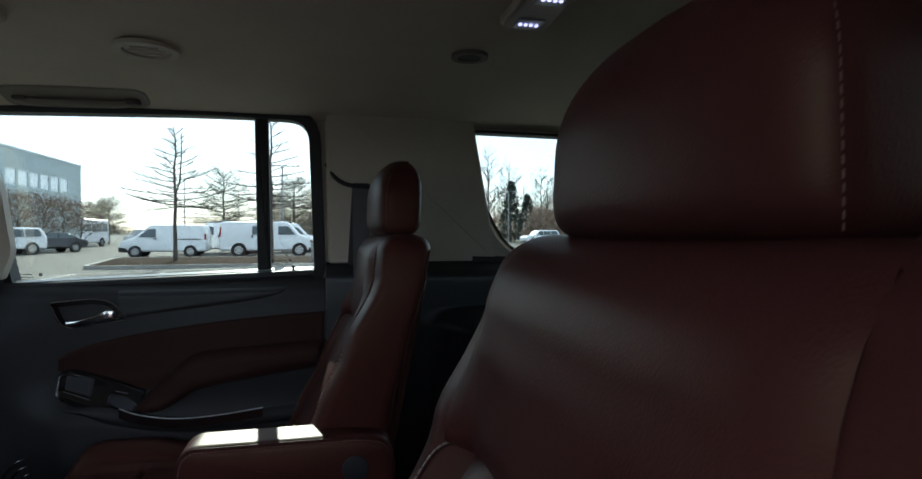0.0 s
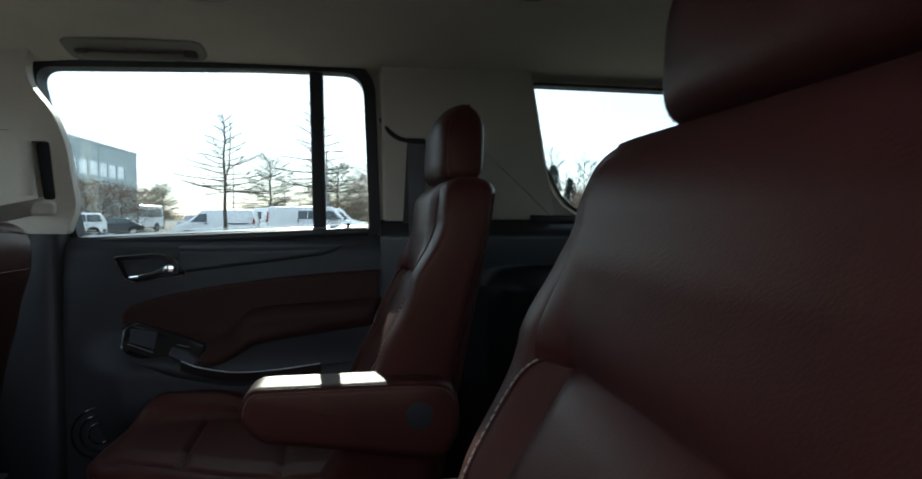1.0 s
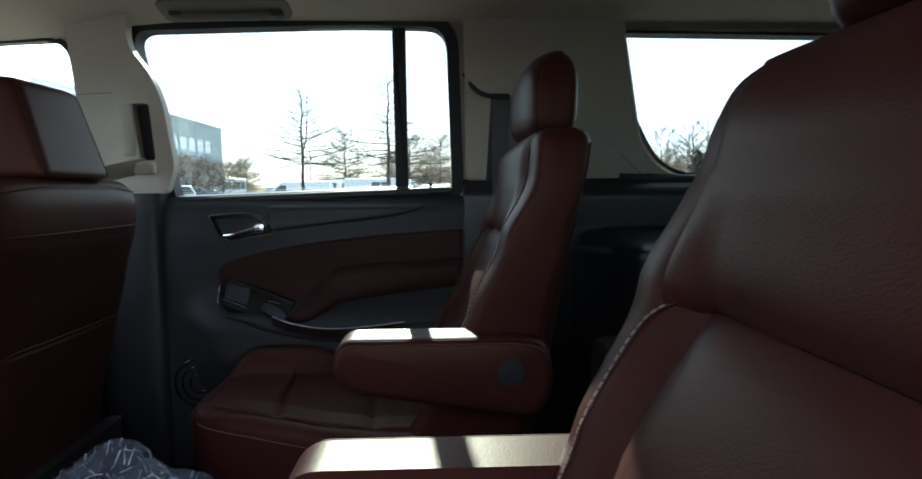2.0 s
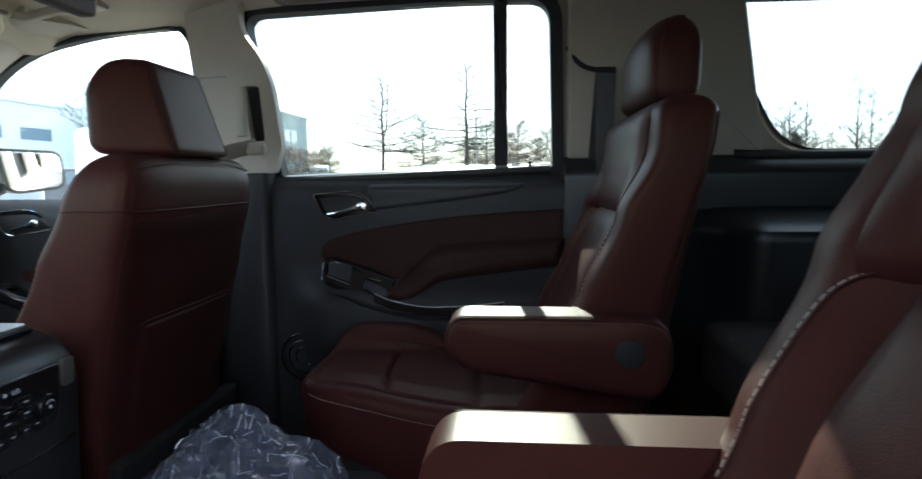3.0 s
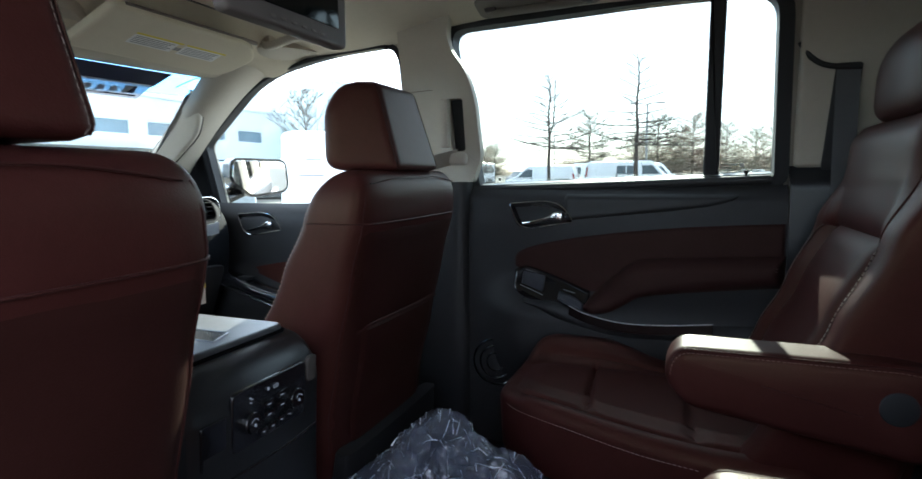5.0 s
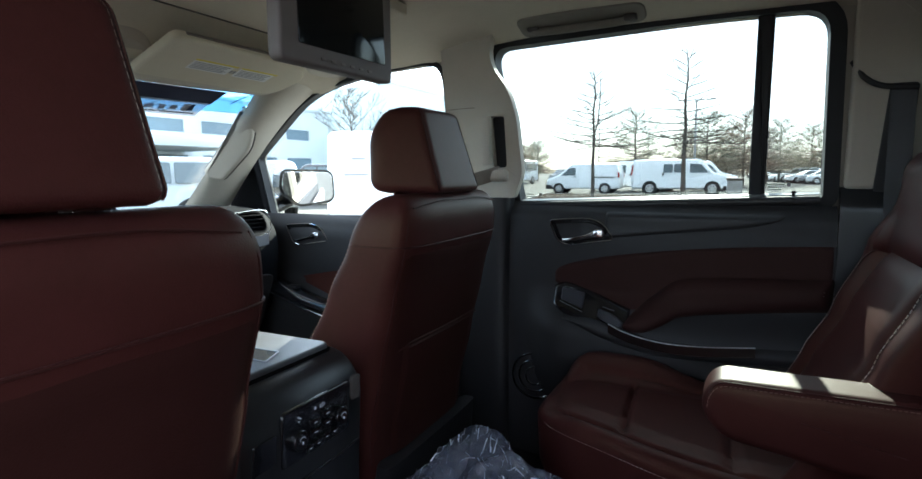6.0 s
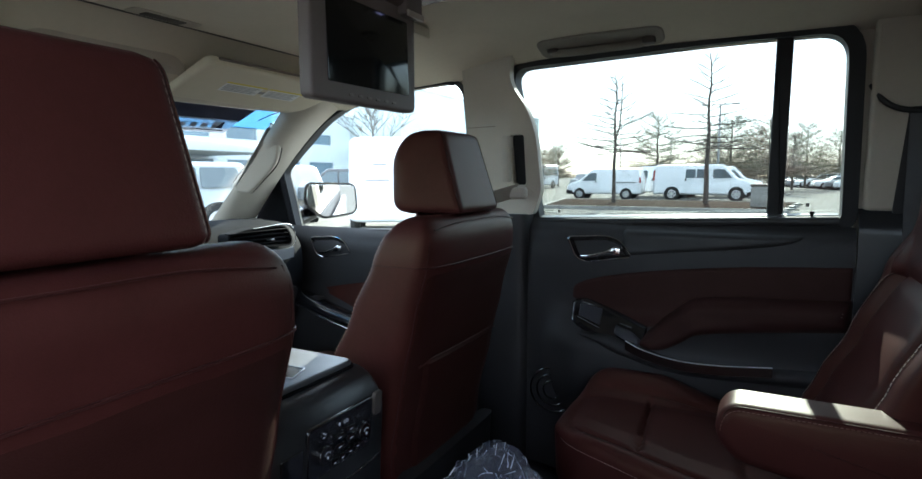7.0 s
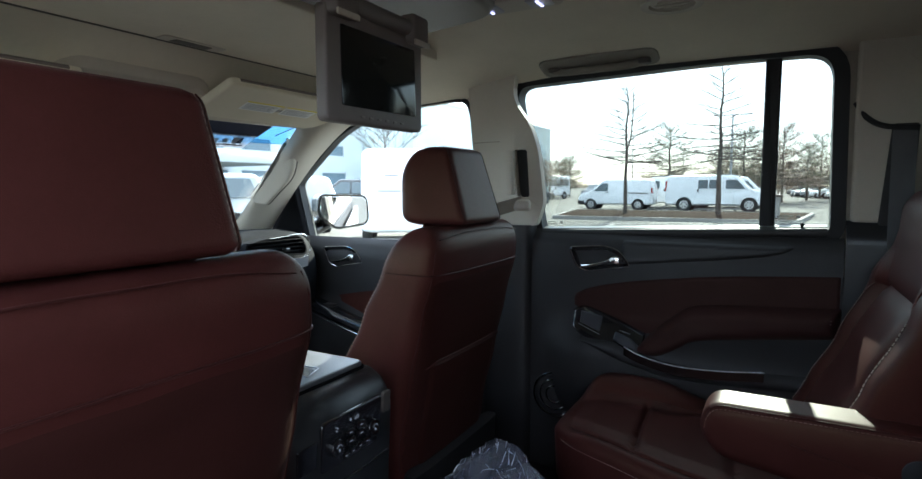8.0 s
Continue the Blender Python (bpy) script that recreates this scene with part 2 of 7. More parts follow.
def disc(center, normal, radius, depth, sides=24, bevel=0.002):
    """A round button that stands up along its normal."""
    nrm = Vector(normal).normalized()
    u = nrm.orthogonal().normalized()
    w = nrm.cross(u)
    c = Vector(center)
    poly = [Vector((math.cos(2 * math.pi * i / sides), math.sin(2 * math.pi * i / sides))) * radius for i in range(sides)]
    return plate(poly, lambda a, b, h: c + u * a + w * b + nrm * h, depth, bevel)


def spline(pts, n=8):
    """A smooth line through points (Catmull-Rom)."""
    p = [Vector(q) for q in pts]
    p = [p[0] * 2 - p[1]] + p + [p[-1] * 2 - p[-2]]
    out = []
    for i in range(1, len(p) - 2):
        for j in range(n):
            t = j / n
            a, b, c, d = p[i - 1:i + 3]
            out.append(0.5 * ((2 * b) + (c - a) * t + (2 * a - 5 * b + 4 * c - d) * t * t + (3 * b - a - 3 * c + d) * t ** 3))
    out.append(p[-2])
    return out


def ring(cx, cy, hx, hy, z, n=44, e=0.45, shape=None):
    """A rounded rectangle at height z; shape(x, y, s) may move its points."""
    out = []
    for i in range(n):
        a = 2 * math.pi * i / n
        c, s = math.cos(a), math.sin(a)
        x = cx + hx * math.copysign(abs(c) ** e, c)
        y = cy + hy * math.copysign(abs(s) ** e, s)
        p = Vector((x, y, z))
        out.append(shape(p, c, s) if shape else p)
    return out


def smooth01(t):
    t = max(0.0, min(1.0, t))
    return t * t * (3 - 2 * t)


def lerps(table, z):
    """Straight steps between rows of (z, value, value, ...)."""
    if z <= table[0][0]:
        return table[0][1:]
    for a, b in zip(table, table[1:]):
        if z <= b[0]:
            f = smooth01((z - a[0]) / (b[0] - a[0])) * 0.5 + 0.5 * (z - a[0]) / (b[0] - a[0])
            return [p + (q - p) * f for p, q in zip(a[1:], b[1:])]
    return table[-1][1:]


# ---- the shell of the cabin: x to the rear, y to the right side of the car, z up ----
YC = 0.84
FLOOR = 0.50


def side(x, z, h):
    """The inner face of the right flank: leans in above the belt line; h goes outwards."""
    return Vector((x, 1.731 - 0.17 * (z - 1.276) + h, z))


def left_side(x, z, h):
    p = side(x, z, h)
    return Vector((p.x, 2 * YC - p.y, p.z))


REAR_WINDOW = rounded([(-0.800, 1.253), (-0.045, 1.281), (-0.060, 1.702), (-0.30, 1.706), (-0.862, 1.690)], [0.02, 0.015, 0.055, 0.2, 0.045])
FRONT_WINDOW = rounded([(-1.798, 1.188), (-1.030, 1.215), (-1.036, 1.672), (-1.28, 1.660), (-1.54, 1.612), (-1.820, 1.406)], [0.01, 0.015, 0.06, 0.1, 0.12, 0.02])
QUARTER_WINDOW = rounded([(0.548, 1.322), (1.36, 1.322), (1.30, 1.682), (0.364, 1.690), (0.414, 1.555)], [0.10, 0.08, 0.06, 0.065, 0.12])
FLANK = [Vector(p) for p in ((-2.02, 1.165), (2.30, 1.165), (2.22, 1.745), (-1.22, 1.745), (-1.48, 1.690), (-1.66, 1.580), (-1.90, 1.385), (-2.02, 1.270))]

wall_right = part("wall_right", sheet(FLANK, [grown(w, 0.012) for w in (REAR_WINDOW, FRONT_WINDOW, QUARTER_WINDOW)], side, 0.05), TRIM, smooth=False)
tagged(wall_right, "cream plastic pillars round the right side windows", "car side", kind="structure")
for name, y, x0, x1 in (("wall_lower_right", YC + 0.94, -2.35, 2.30), ("wall_lower_left_front", YC - 0.97, -2.35, -0.92), ("wall_lower_left_rear", YC - 0.97, 0.06, 2.30)):
    tagged(part(name, box((x0, y, 0.42), (x1, y + 0.03, 1.19), 0.004), CHARCOAL), "dark body side below the windows", "car side", kind="structure")
# the left rear doorway stands open
DOORWAY = [Vector(p) for p in ((0.06, 1.18), (0.03, 1.70), (-0.84, 1.70), (-0.92, 1.55), (-0.92, 1.18))]
wall_left = part("wall_left", sheet(FLANK[:1] + DOORWAY[::-1] + FLANK[1:], [grown(w, 0.012) for w in (FRONT_WINDOW, QUARTER_WINDOW)], left_side, 0.05), TRIM, smooth=False)
tagged(wall_left, "cream trimmed left side with an open rear doorway", "car side", kind="structure")


def leaf_at(u, v, h):
    """The unseen left rear door, added ajar on its front hinge to dim the doorway: u along the leaf, v up, h outwards.
    """
    a = radians(31)
    return Vector((-0.93 + u * math.cos(a) - h * math.sin(a), -0.075 - u * math.sin(a) - h * math.cos(a), v))


LEAF = [Vector(p) for p in ((0.0, 0.46), (0.98, 0.46), (0.98, 1.20), (0.94, 1.72), (0.16, 1.72), (0.0, 1.45))]
LEAF_GLASS = rounded([(0.10, 1.27), (0.88, 1.29), (0.87, 1.67), (0.20, 1.66)], 0.05)
# unseen door leaf that holds back daylight from the open doorway
leaf = thing("door_3", leaf_at(0, 0.46, 0), "unseen left rear door, added to dim the doorway light", "car door", kind="structure")
part("lining", sheet(LEAF, [grown(LEAF_GLASS, -0.006)], leaf_at, 0.07), CHARCOAL, leaf, smooth=False)
part("pane", plate(LEAF_GLASS, lambda u, v, h: leaf_at(u, v, 0.035 + h), 0.004, 0.001, 1), GLASS_TINT, leaf, "tinted glass")


def window(name, outline, put, tint, label, mullion=None, seal=None, lip=0.032, deep=0.050):
    w = thing(name, put(outline[0].x, outline[0].y, 0.02), label, "window", kind="structure")
    part("pane", plate(grown(outline, 0.010), lambda u, v, h: put(u, v, 0.024 + h), 0.004, 0.001, 1), tint, w)
    part("seal", band(outline, grown(outline, lip), lambda u, v, h: put(u, v, 0.030 - h), deep), seal or RUBBER, w, "rounded window surround" if seal else "black rubber window seal")
    if mullion:
        part("mullion", plate(rounded(mullion, 0.002, 2), lambda u, v, h: put(u, v, 0.022 - h), 0.022, 0.004), RUBBER, w, "black upright glass divider")
    return w


MULLION = [(-0.203, 1.263), (-0.167, 1.263), (-0.166, 1.708), (-0.202, 1.708)]
window("window_1", REAR_WINDOW, side, GLASS_TINT, "tinted rear door window with a black divider", MULLION)
window("window_2", FRONT_WINDOW, side, GLASS_CLEAR, "clear front passenger window with a curved top", lip=0.016, deep=0.034)
window("window_3", QUARTER_WINDOW, side, GLASS_TINT, "tinted rear quarter window above the cargo trim", None, None, 0.007)
window("window_4", FRONT_WINDOW, left_side, GLASS_CLEAR, "clear driver side window with a curved top")
window("window_5", QUARTER_WINDOW, left_side, GLASS_DARK, "tinted left quarter window beside the cargo space")


def roof_z(x, y):
    s = abs(y - YC) / 0.82
    z = 1.782 - 0.076 * s ** 4.5
    z -= 0.045 * smooth01((-0.60 - x) / 0.70)
    z -= 0.125 * smooth01((-1.352 - x) / 0.13) * (1 - 0.62 * s ** 2)
    z -= 0.05 * smooth01((x - 1.5) / 0.8)
    return z


def headliner():
    bm = bmesh.new()
    xs = [-1.64 + 0.026 * i for i in range(24)] + [-1.01 + 0.055 * i for i in range(62)]
    ys = [YC - 0.83 + 1.66 * j / 40 for j in range(41)]
    low = [[bm.verts.new((x, y, roof_z(x, y))) for y in ys] for x in xs]
    top = [[bm.verts.new((x, y, roof_z(x, y) + 0.05)) for y in ys] for x in xs]
    for g in (low, top):
        for i in range(len(xs) - 1):
            for j in range(len(ys) - 1):
                bm.faces.new((g[i][j], g[i + 1][j], g[i + 1][j + 1], g[i][j + 1]))
    for a, b in ((0, 0), (len(xs) - 1, 0)):
        for j in range(len(ys) - 1):
            bm.faces.new((low[a][j], low[a][j + 1], top[a][j + 1], top[a][j]))
    for j in (0, len(ys) - 1):
        for i in range(len(xs) - 1):
            bm.faces.new((low[i][j], low[i + 1][j], top[i + 1][j], top[i][j]))
    return bm


ceiling = tagged(part("ceiling", headliner(), HEADLINER), "cream cloth headliner curving down to the windows", "car ceiling", kind="structure")
roof = tagged(part("roof", box((-1.80, YC - 0.86, 1.84), (2.35, YC + 0.86, 1.88), 0.015), material("dark_roof_paint", (0.02, 0.02, 0.022), 0.2)), "dark painted roof over the cabin", "car roof", kind="structure")
floor = tagged(part("floor", box((-2.3, YC - 0.95, 0.44), (2.35, YC + 0.95, FLOOR), 0.01), CARPET), "dark grey carpet on the cabin floor", "car floor", kind="structure")
wall_rear = part("wall_rear", sheet([Vector(p) for p in ((YC - 0.95, 0.42), (YC + 0.95, 0.42), (YC + 0.84, 1.80), (YC - 0.84, 1.80))],
                                    [rounded([(YC - 0.68, 1.28), (YC + 0.68, 1.28), (YC + 0.62, 1.66), (YC - 0.62, 1.66)], 0.06)],
                                    lambda u, v, h: Vector((2.26 + h, u, v)), 0.05), CHARCOAL, smooth=False)
tagged(wall_rear, "dark tailgate lining with its window", "car side", kind="structure")
window("window_6", rounded([(YC - 0.67, 1.29), (YC + 0.67, 1.29), (YC + 0.61, 1.65), (YC - 0.61, 1.65)], 0.06), lambda u, v, h: Vector((2.25 + h, u, v)), GLASS_DARK, "tinted tailgate window at the rear")
wall_front = tagged(part("wall_front", box((-2.40, YC - 0.95, 0.42), (-2.34, YC + 0.95, 1.20), 0.01), CHARCOAL), "dark footwell bulkhead below the dashboard", "car side", kind="structure")


# windscreen and its pillars
def screen_at(u, v, h):
    """u across the car, v down the glass from its top edge."""
    d = Vector((-0.74, 0, -0.67))
    return Vector((-1.735, u, 1.605)) + d * v + Vector((-0.67, 0, 0.74)) * h + Vector((0.10 * ((u - YC) / 0.8) ** 2, 0, 0))


ws = thing("window_7", (-1.66, YC, 1.66), "windscreen with a blue shade band along its top", "window", kind="structure")


def glass_strip(v0, v1, half0, half1, lift=0.0):
    bm = bmesh.new()
    rows = []
    for k in range(9):
        v = v0 + (v1 - v0) * k / 8
        hw = half0 + (half1 - half0) * k / 8
        rows.append([bm.verts.new(screen_at(YC + hw * (j / 12 - 1), v, lift)) for j in range(25)])
    for a, b in zip(rows, rows[1:]):
        for j in range(24):
            bm.faces.new((a[j], a[j + 1], b[j + 1], b[j]))
    bm.normal_update()
    bmesh.ops.solidify(bm, geom=bm.faces[:], thickness=0.004)
    return bm


part("shade_band", glass_strip(0.0, 0.085, 0.72, 0.731), GLASS_BAND, ws, "blue tinted shade band")
for sg in (-1, 1):
    part("edge_seal", tube([screen_at(YC + sg * (0.716 + 0.094 * k / 10), 0.85 * k / 10, -0.004) for k in range(11)], 0.007, 8), RUBBER, ws, "black windscreen edge")
part("pane", glass_strip(0.085, 0.85, 0.731, 0.80), GLASS_CLEAR, ws)


def pillar(name, sgn, label):
    """The trim between the windscreen's edge and the door window's frame."""
    front = spline([(-1.56, 0.66, 1.665), (-1.63, 0.685, 1.605), (-1.80, 0.705, 1.445), (-1.967, 0.715, 1.291), (-2.10, 0.725, 1.165)], 6)
    rear = spline([(-1.30, 0.800, 1.688), (-1.455, 0.812, 1.658), (-1.615, 0.826, 1.578), (-1.795, 0.838, 1.428), (-2.01, 0.850, 1.20)], 6)
    bm = bmesh.new()
    rows = []
    for a, b in zip(front, rear):
        rows.append([bm.verts.new(((p := a.lerp(b, k / 10)) + Vector((0.035, -0.035, 0.012)) * math.sin(math.pi * k / 10)) * Vector((1, sgn, 1)) + Vector((0, YC, 0))) for k in range(11)])
    for r0, r1 in zip(rows, rows[1:]):
        for k in range(10):
            bm.faces.new((r0[k], r0[k + 1], r1[k + 1], r1[k]))
    bm.normal_update()
    bmesh.ops.solidify(bm, geom=bm.faces[:], thickness=0.02)
    return tagged(part(name, bm, TRIM), label, "windscreen pillar", kind="structure")


BODY_SILVER = material("silver_body_paint", (0.52, 0.53, 0.54), 0.3, vary=0.03, coat=0.5)
# bonnet out of view, added to bounce daylight up to the front headliner
bonnet = tagged(part("bonnet", loft([[Vector((x, YC + w * (j / 8 - 1), z + 0.05 * math.cos((j / 8 - 1) * 1.4))) for j in range(17)] + [Vector((x, YC + w * (1 - j / 8), z - 0.05)) for j in range(17)] for x, z, w in ((-3.55, 0.98, 0.84), (-3.2, 1.06, 0.88), (-2.7, 1.10, 0.89), (-2.42, 1.11, 0.90))]), BODY_SILVER), "unseen silver bonnet added to bounce light indoors", "bonnet", kind="structure")
body_side = tagged(part("body_side", box((-1.66, YC + 0.985, 0.45), (2.30, YC + 1.03, 1.13), 0.02), BODY_SILVER), "silver painted outer body side", "car side", kind="structure")
header = tagged(part("trim_3", loft([[Vector((-1.675 + 0.10 * ((y - YC) / 0.8) ** 2 + 0.055 * c, y, 1.622 + 0.028 * q)) for c, q in ((math.cos(a), math.sin(a)) for a in (2 * math.pi * i / 16 for i in range(16)))] for y in (YC - 0.78 + 0.13 * k for k in range(13))]), HEADLINER), "cream header above the windscreen", "car trim", kind="structure")
pillar_right = pillar("pillar_right", 1, "cream windscreen pillar trim on the passenger side")
pillar_left = pillar("pillar_left", -1, "cream windscreen pillar trim on the driver side")
hd = Vector((-0.16, 0.012, -0.20)).normalized()
hn = Vector((0.70, -0.68, 0.20))
hn = (hn - hd * hn.dot(hd)).normalized()
hw = hd.cross(hn)
GRIP = rounded([(-0.040, -0.002), (0.020, -0.066), (0.085, -0.080), (0.238, -0.044), (0.256, 0.002), (0.240, 0.026), (0.10, 0.006)], [0.008, 0.016, 0.03, 0.012, 0.008, 0.008, 0.05], 5)
part("grab_handle", plate(GRIP, lambda u, v, h: Vector((-1.733, 1.560, 1.550)) + hd * u + hw * v + hn * (h + 0.012), 0.042, 0.012, 5), TRIM, pillar_right, "cream moulded pillar handle")
# dark taupe tube draws the shade round the handle's outline
part("grip_groove", tube([Vector((-1.733, 1.560, 1.550)) + hd * p.x + hw * p.y + hn * 0.034 for p in grown(GRIP, 0.002)], 0.0022, 6), TAUPE_DEEP, pillar_right, "taupe line painted as shade round the handle")
part("trim_joint", tube([Vector((-1.735, 1.512, 1.575)).lerp(Vector((-1.575, 1.612, 1.617)), k / 8) + Vector((0.030, -0.030, 0.010)) * math.sin(math.pi * k / 8) for k in range(9)], 0.0016, 6), TAUPE_DEEP, pillar_right, "thin joint between pillar and headliner")


# ---- seats: each faces -x ----
def rr(c, e):
    return math.copysign(abs(c) ** e, c)


def back_point(table, z, a, z1, bolster, drop, e, bow, z0=None):
    """A point of a padded back at height z and angle a round it (0: rear, pi: front, +pi/2: +y)."""
    xf, xr, hw = table(z)
    top = max(0.0, (z - (z1 - drop)) / drop)
    shrink = math.sqrt(max(0.0, 1 - top ** 2.2))
    low = max(0.0, 1 - (z - z0) / 0.05) if z0 is not None else 0.0
    cx, hx = (xf + xr) / 2, (xr - xf) / 2 * (0.25 + 0.75 * shrink) * (1 - 0.25 * low ** 2)
    half = hw * (1 - (0.30 if e < 0.25 else 0.17) * (1 - shrink)) * (1 - 0.05 * low)
    c, s = math.cos(a), math.sin(a)
    x, y = cx + hx * rr(c, e), half * rr(s, e)
    q = abs(y) / half
    if c < 0:
        x -= (bolster(z) if callable(bolster) else bolster) * smooth01((q - 0.56) / 0.26) * shrink
    else:
        x -= bow * q ** 3
    return Vector((x, y, z))


def make_back(table, z0, z1, bolster, n=72, steps=36, drop=0.05, e=0.28, bow=0.014):
    """The padded back: rows of (z, front x, rear x, half width); the sides of its front stand forward."""
    return loft([[back_point(table, z0 + (z1 - z0) * (1 - (1 - k / steps) ** 1.9), 2 * math.pi * i / n, z1, bolster, drop, e, bow, z0) for i in range(n)] for k in range(steps + 1)])


def front_pad(xf, y0, y1, z0, z1, puff, n=18):
    """A cushion panel laid on a front face xf(y, z)."""
    bm = bmesh.new()
    g = []
    for i in range(n + 1):
        row = []
        for j in range(n + 1):
            u, v = i / n * 2 - 1, j / n * 2 - 1
            y, z = y0 + (y1 - y0) * i / n, z0 + (z1 - z0) * j / n
            e = (1 - abs(u) ** 8) * (1 - abs(v) ** 8)
            row.append(bm.verts.new((xf(y, z) + 0.006 - (puff + 0.006) * e ** 0.5, y, z)))
        g.append(row)
    for i in range(n):
        for j in range(n):
            bm.faces.new((g[i][j], g[i + 1][j], g[i + 1][j + 1], g[i][j + 1]))
    bm.normal_update()
    bmesh.ops.solidify(bm, geom=bm.faces[:], thickness=0.012)
    return bm


def head_point(f, a, cx, hx, hw, z0, z1, lean, crown):
    """A point of a headrest at the share f of its height and angle a round it (0: rear)."""
    z = z0 + (z1 - z0) * f
    k = abs(2 * f - 1)
    s = math.sqrt(max(0.0, 1 - k ** (6 if f < 0.5 else 3.4)))
    c, sn = math.cos(a), math.sin(a)
    x = cx + hx * (0.22 + 0.78 * s) * rr(c, 0.33)
    dome = max(0.0, 2 * f - 1)
    y = hw * (0.84 + 0.16 * s) * (1 - 0.06 * f - 0.20 * dome ** 2.4) * rr(sn, 0.33)
    q = abs(y) / hw
    x += lean * f + (0.012 * q ** 3 + 0.020 * dome ** 2 if c < 0 else 0)
    return Vector((x, y, z - crown * q ** 2.5 * f))


def make_headrest(shape, n=56, steps=26):
    levels = [0.5 - 0.5 * math.cos(math.pi * k / steps) for k in range(steps + 1)]
    return loft([[head_point(f, 2 * math.pi * i / n, *shape) for i in range(n)] for f in levels])


def wedge_rings(xr, xf, wr, wf, z0, z1, steps=30):
    """Rings of a front headrest: a flat rear face that leans forward and narrows upwards, tight rear corners, round front."""
    out = []
    for k in range(steps + 1):
        f = k / steps
        f = f - 0.13 * math.sin(2 * math.pi * f) / (2 * math.pi) * 2
        xb, w = xr[0] + (xr[1] - xr[0]) * f, wr[0] + (wr[1] - wr[0]) * f
        g, low = max(0.0, (f - 0.56) / 0.44), max(0.0, (0.2 - f) / 0.2)
        front = xf + 0.056 * (1 - math.sqrt(1 - g * g)) + 0.022 * (1 - math.sqrt(1 - low * low))
        wide = wf * (1 - 0.14 * g ** 2 - 0.05 * low ** 2)
        a, b = max(0.0, (f - 0.90) / 0.10), max(0.0, (0.10 - f) / 0.10)
        inset = 0.016 * (1 - math.sqrt(1 - a * a)) + 0.017 * (1 - math.sqrt(1 - b * b))
        poly = rounded([(xb, w), (xb, -w), (front, -wide), (front, wide)], [0.020, 0.020, 0.05, 0.05], 8)
        z = z0 + (z1 - z0) * f
        out.append([Vector((p.x, p.y, z - 0.010 * (abs(p.y) / wf) ** 2.5 * f)) for p in grown(poly, -inset)])
    return out


def head_seams(rings, parent, thread):
    """Sewn edges down both rear corners of a front headrest."""
    for s, mid in ((1, 4), (-1, 13)):
        line = [r[mid] + Vector((0.0008, s * 0.0008, 0)) for r in rings[1:-1]]
        part("headrest_seam", tube(line, 0.0013, 6), LEATHER_SHADED, parent, "leather seam")
        part("headrest_stitching", stitches([p + Vector((0.0012, -s * 0.0050, 0)) for p in line], 0.0055, 0.003, 0.0009 if thread is THREAD else 0.0004), thread, parent, "fine stitching")


def back_skin(table, bargs, q0, q1, z0, z1, off, nq=36, nz=24):
    """A panel sewn on the rear face of a back, from share q0 to q1 of its half width."""
    z_top, bolster, drop, e, bow = bargs
    bm = bmesh.new()
    g = []
    for i in range(nq + 1):
        u = i / nq
        q = q0 + (q1 - q0) * u
        row = []
        for j in range(nz + 1):
            v = j / nz
            z = z0 + (z1 - z0) * v
            a = math.copysign(math.asin(min(1.0, abs(q)) ** (1 / e)), q)
            p = back_point(table, z, a, z_top, bolster, drop, e, bow)
            edge = min(1.0, min(u, 1 - u) * (q1 - q0) * 12, min(v, 1 - v) * (z1 - z0) * 90)
            row.append(bm.verts.new(p + Vector((off * edge - 0.003 * (1 - edge), 0, 0))))
        g.append(row)
    for i in range(nq):
        for j in range(nz):
            bm.faces.new((g[i][j], g[i + 1][j], g[i + 1][j + 1], g[i][j + 1]))
    bm.normal_update()
    bmesh.ops.solidify(bm, geom=bm.faces[:], thickness=0.004)
    return bm


def cushion_z(x, y, x0, x1, hw, top, cross, edge):
    """The height of a cushion's top: panels with a seam across, and a roll along its rim."""
    q = (x - x0) / (x1 - x0)
    z = top - 0.030 * smooth01((0.24 - q) / 0.24) - 0.015 * q
    e = abs(y) / hw
    z -= 0.012 * math.exp(-((x - cross) / 0.006) ** 2) * smooth01((edge - e) / 0.05)
    z -= 0.008 * math.exp(-((e - edge) / 0.025) ** 2) * smooth01((x1 - 0.05 - x) / 0.1)
    z -= 0.007 * math.exp(-((x - x0 - 0.055) / 0.007) ** 2) * smooth01((edge + 0.05 - e) / 0.05)
    z += 0.006 * (1 - (min(1, e / edge)) ** 4)
    return z


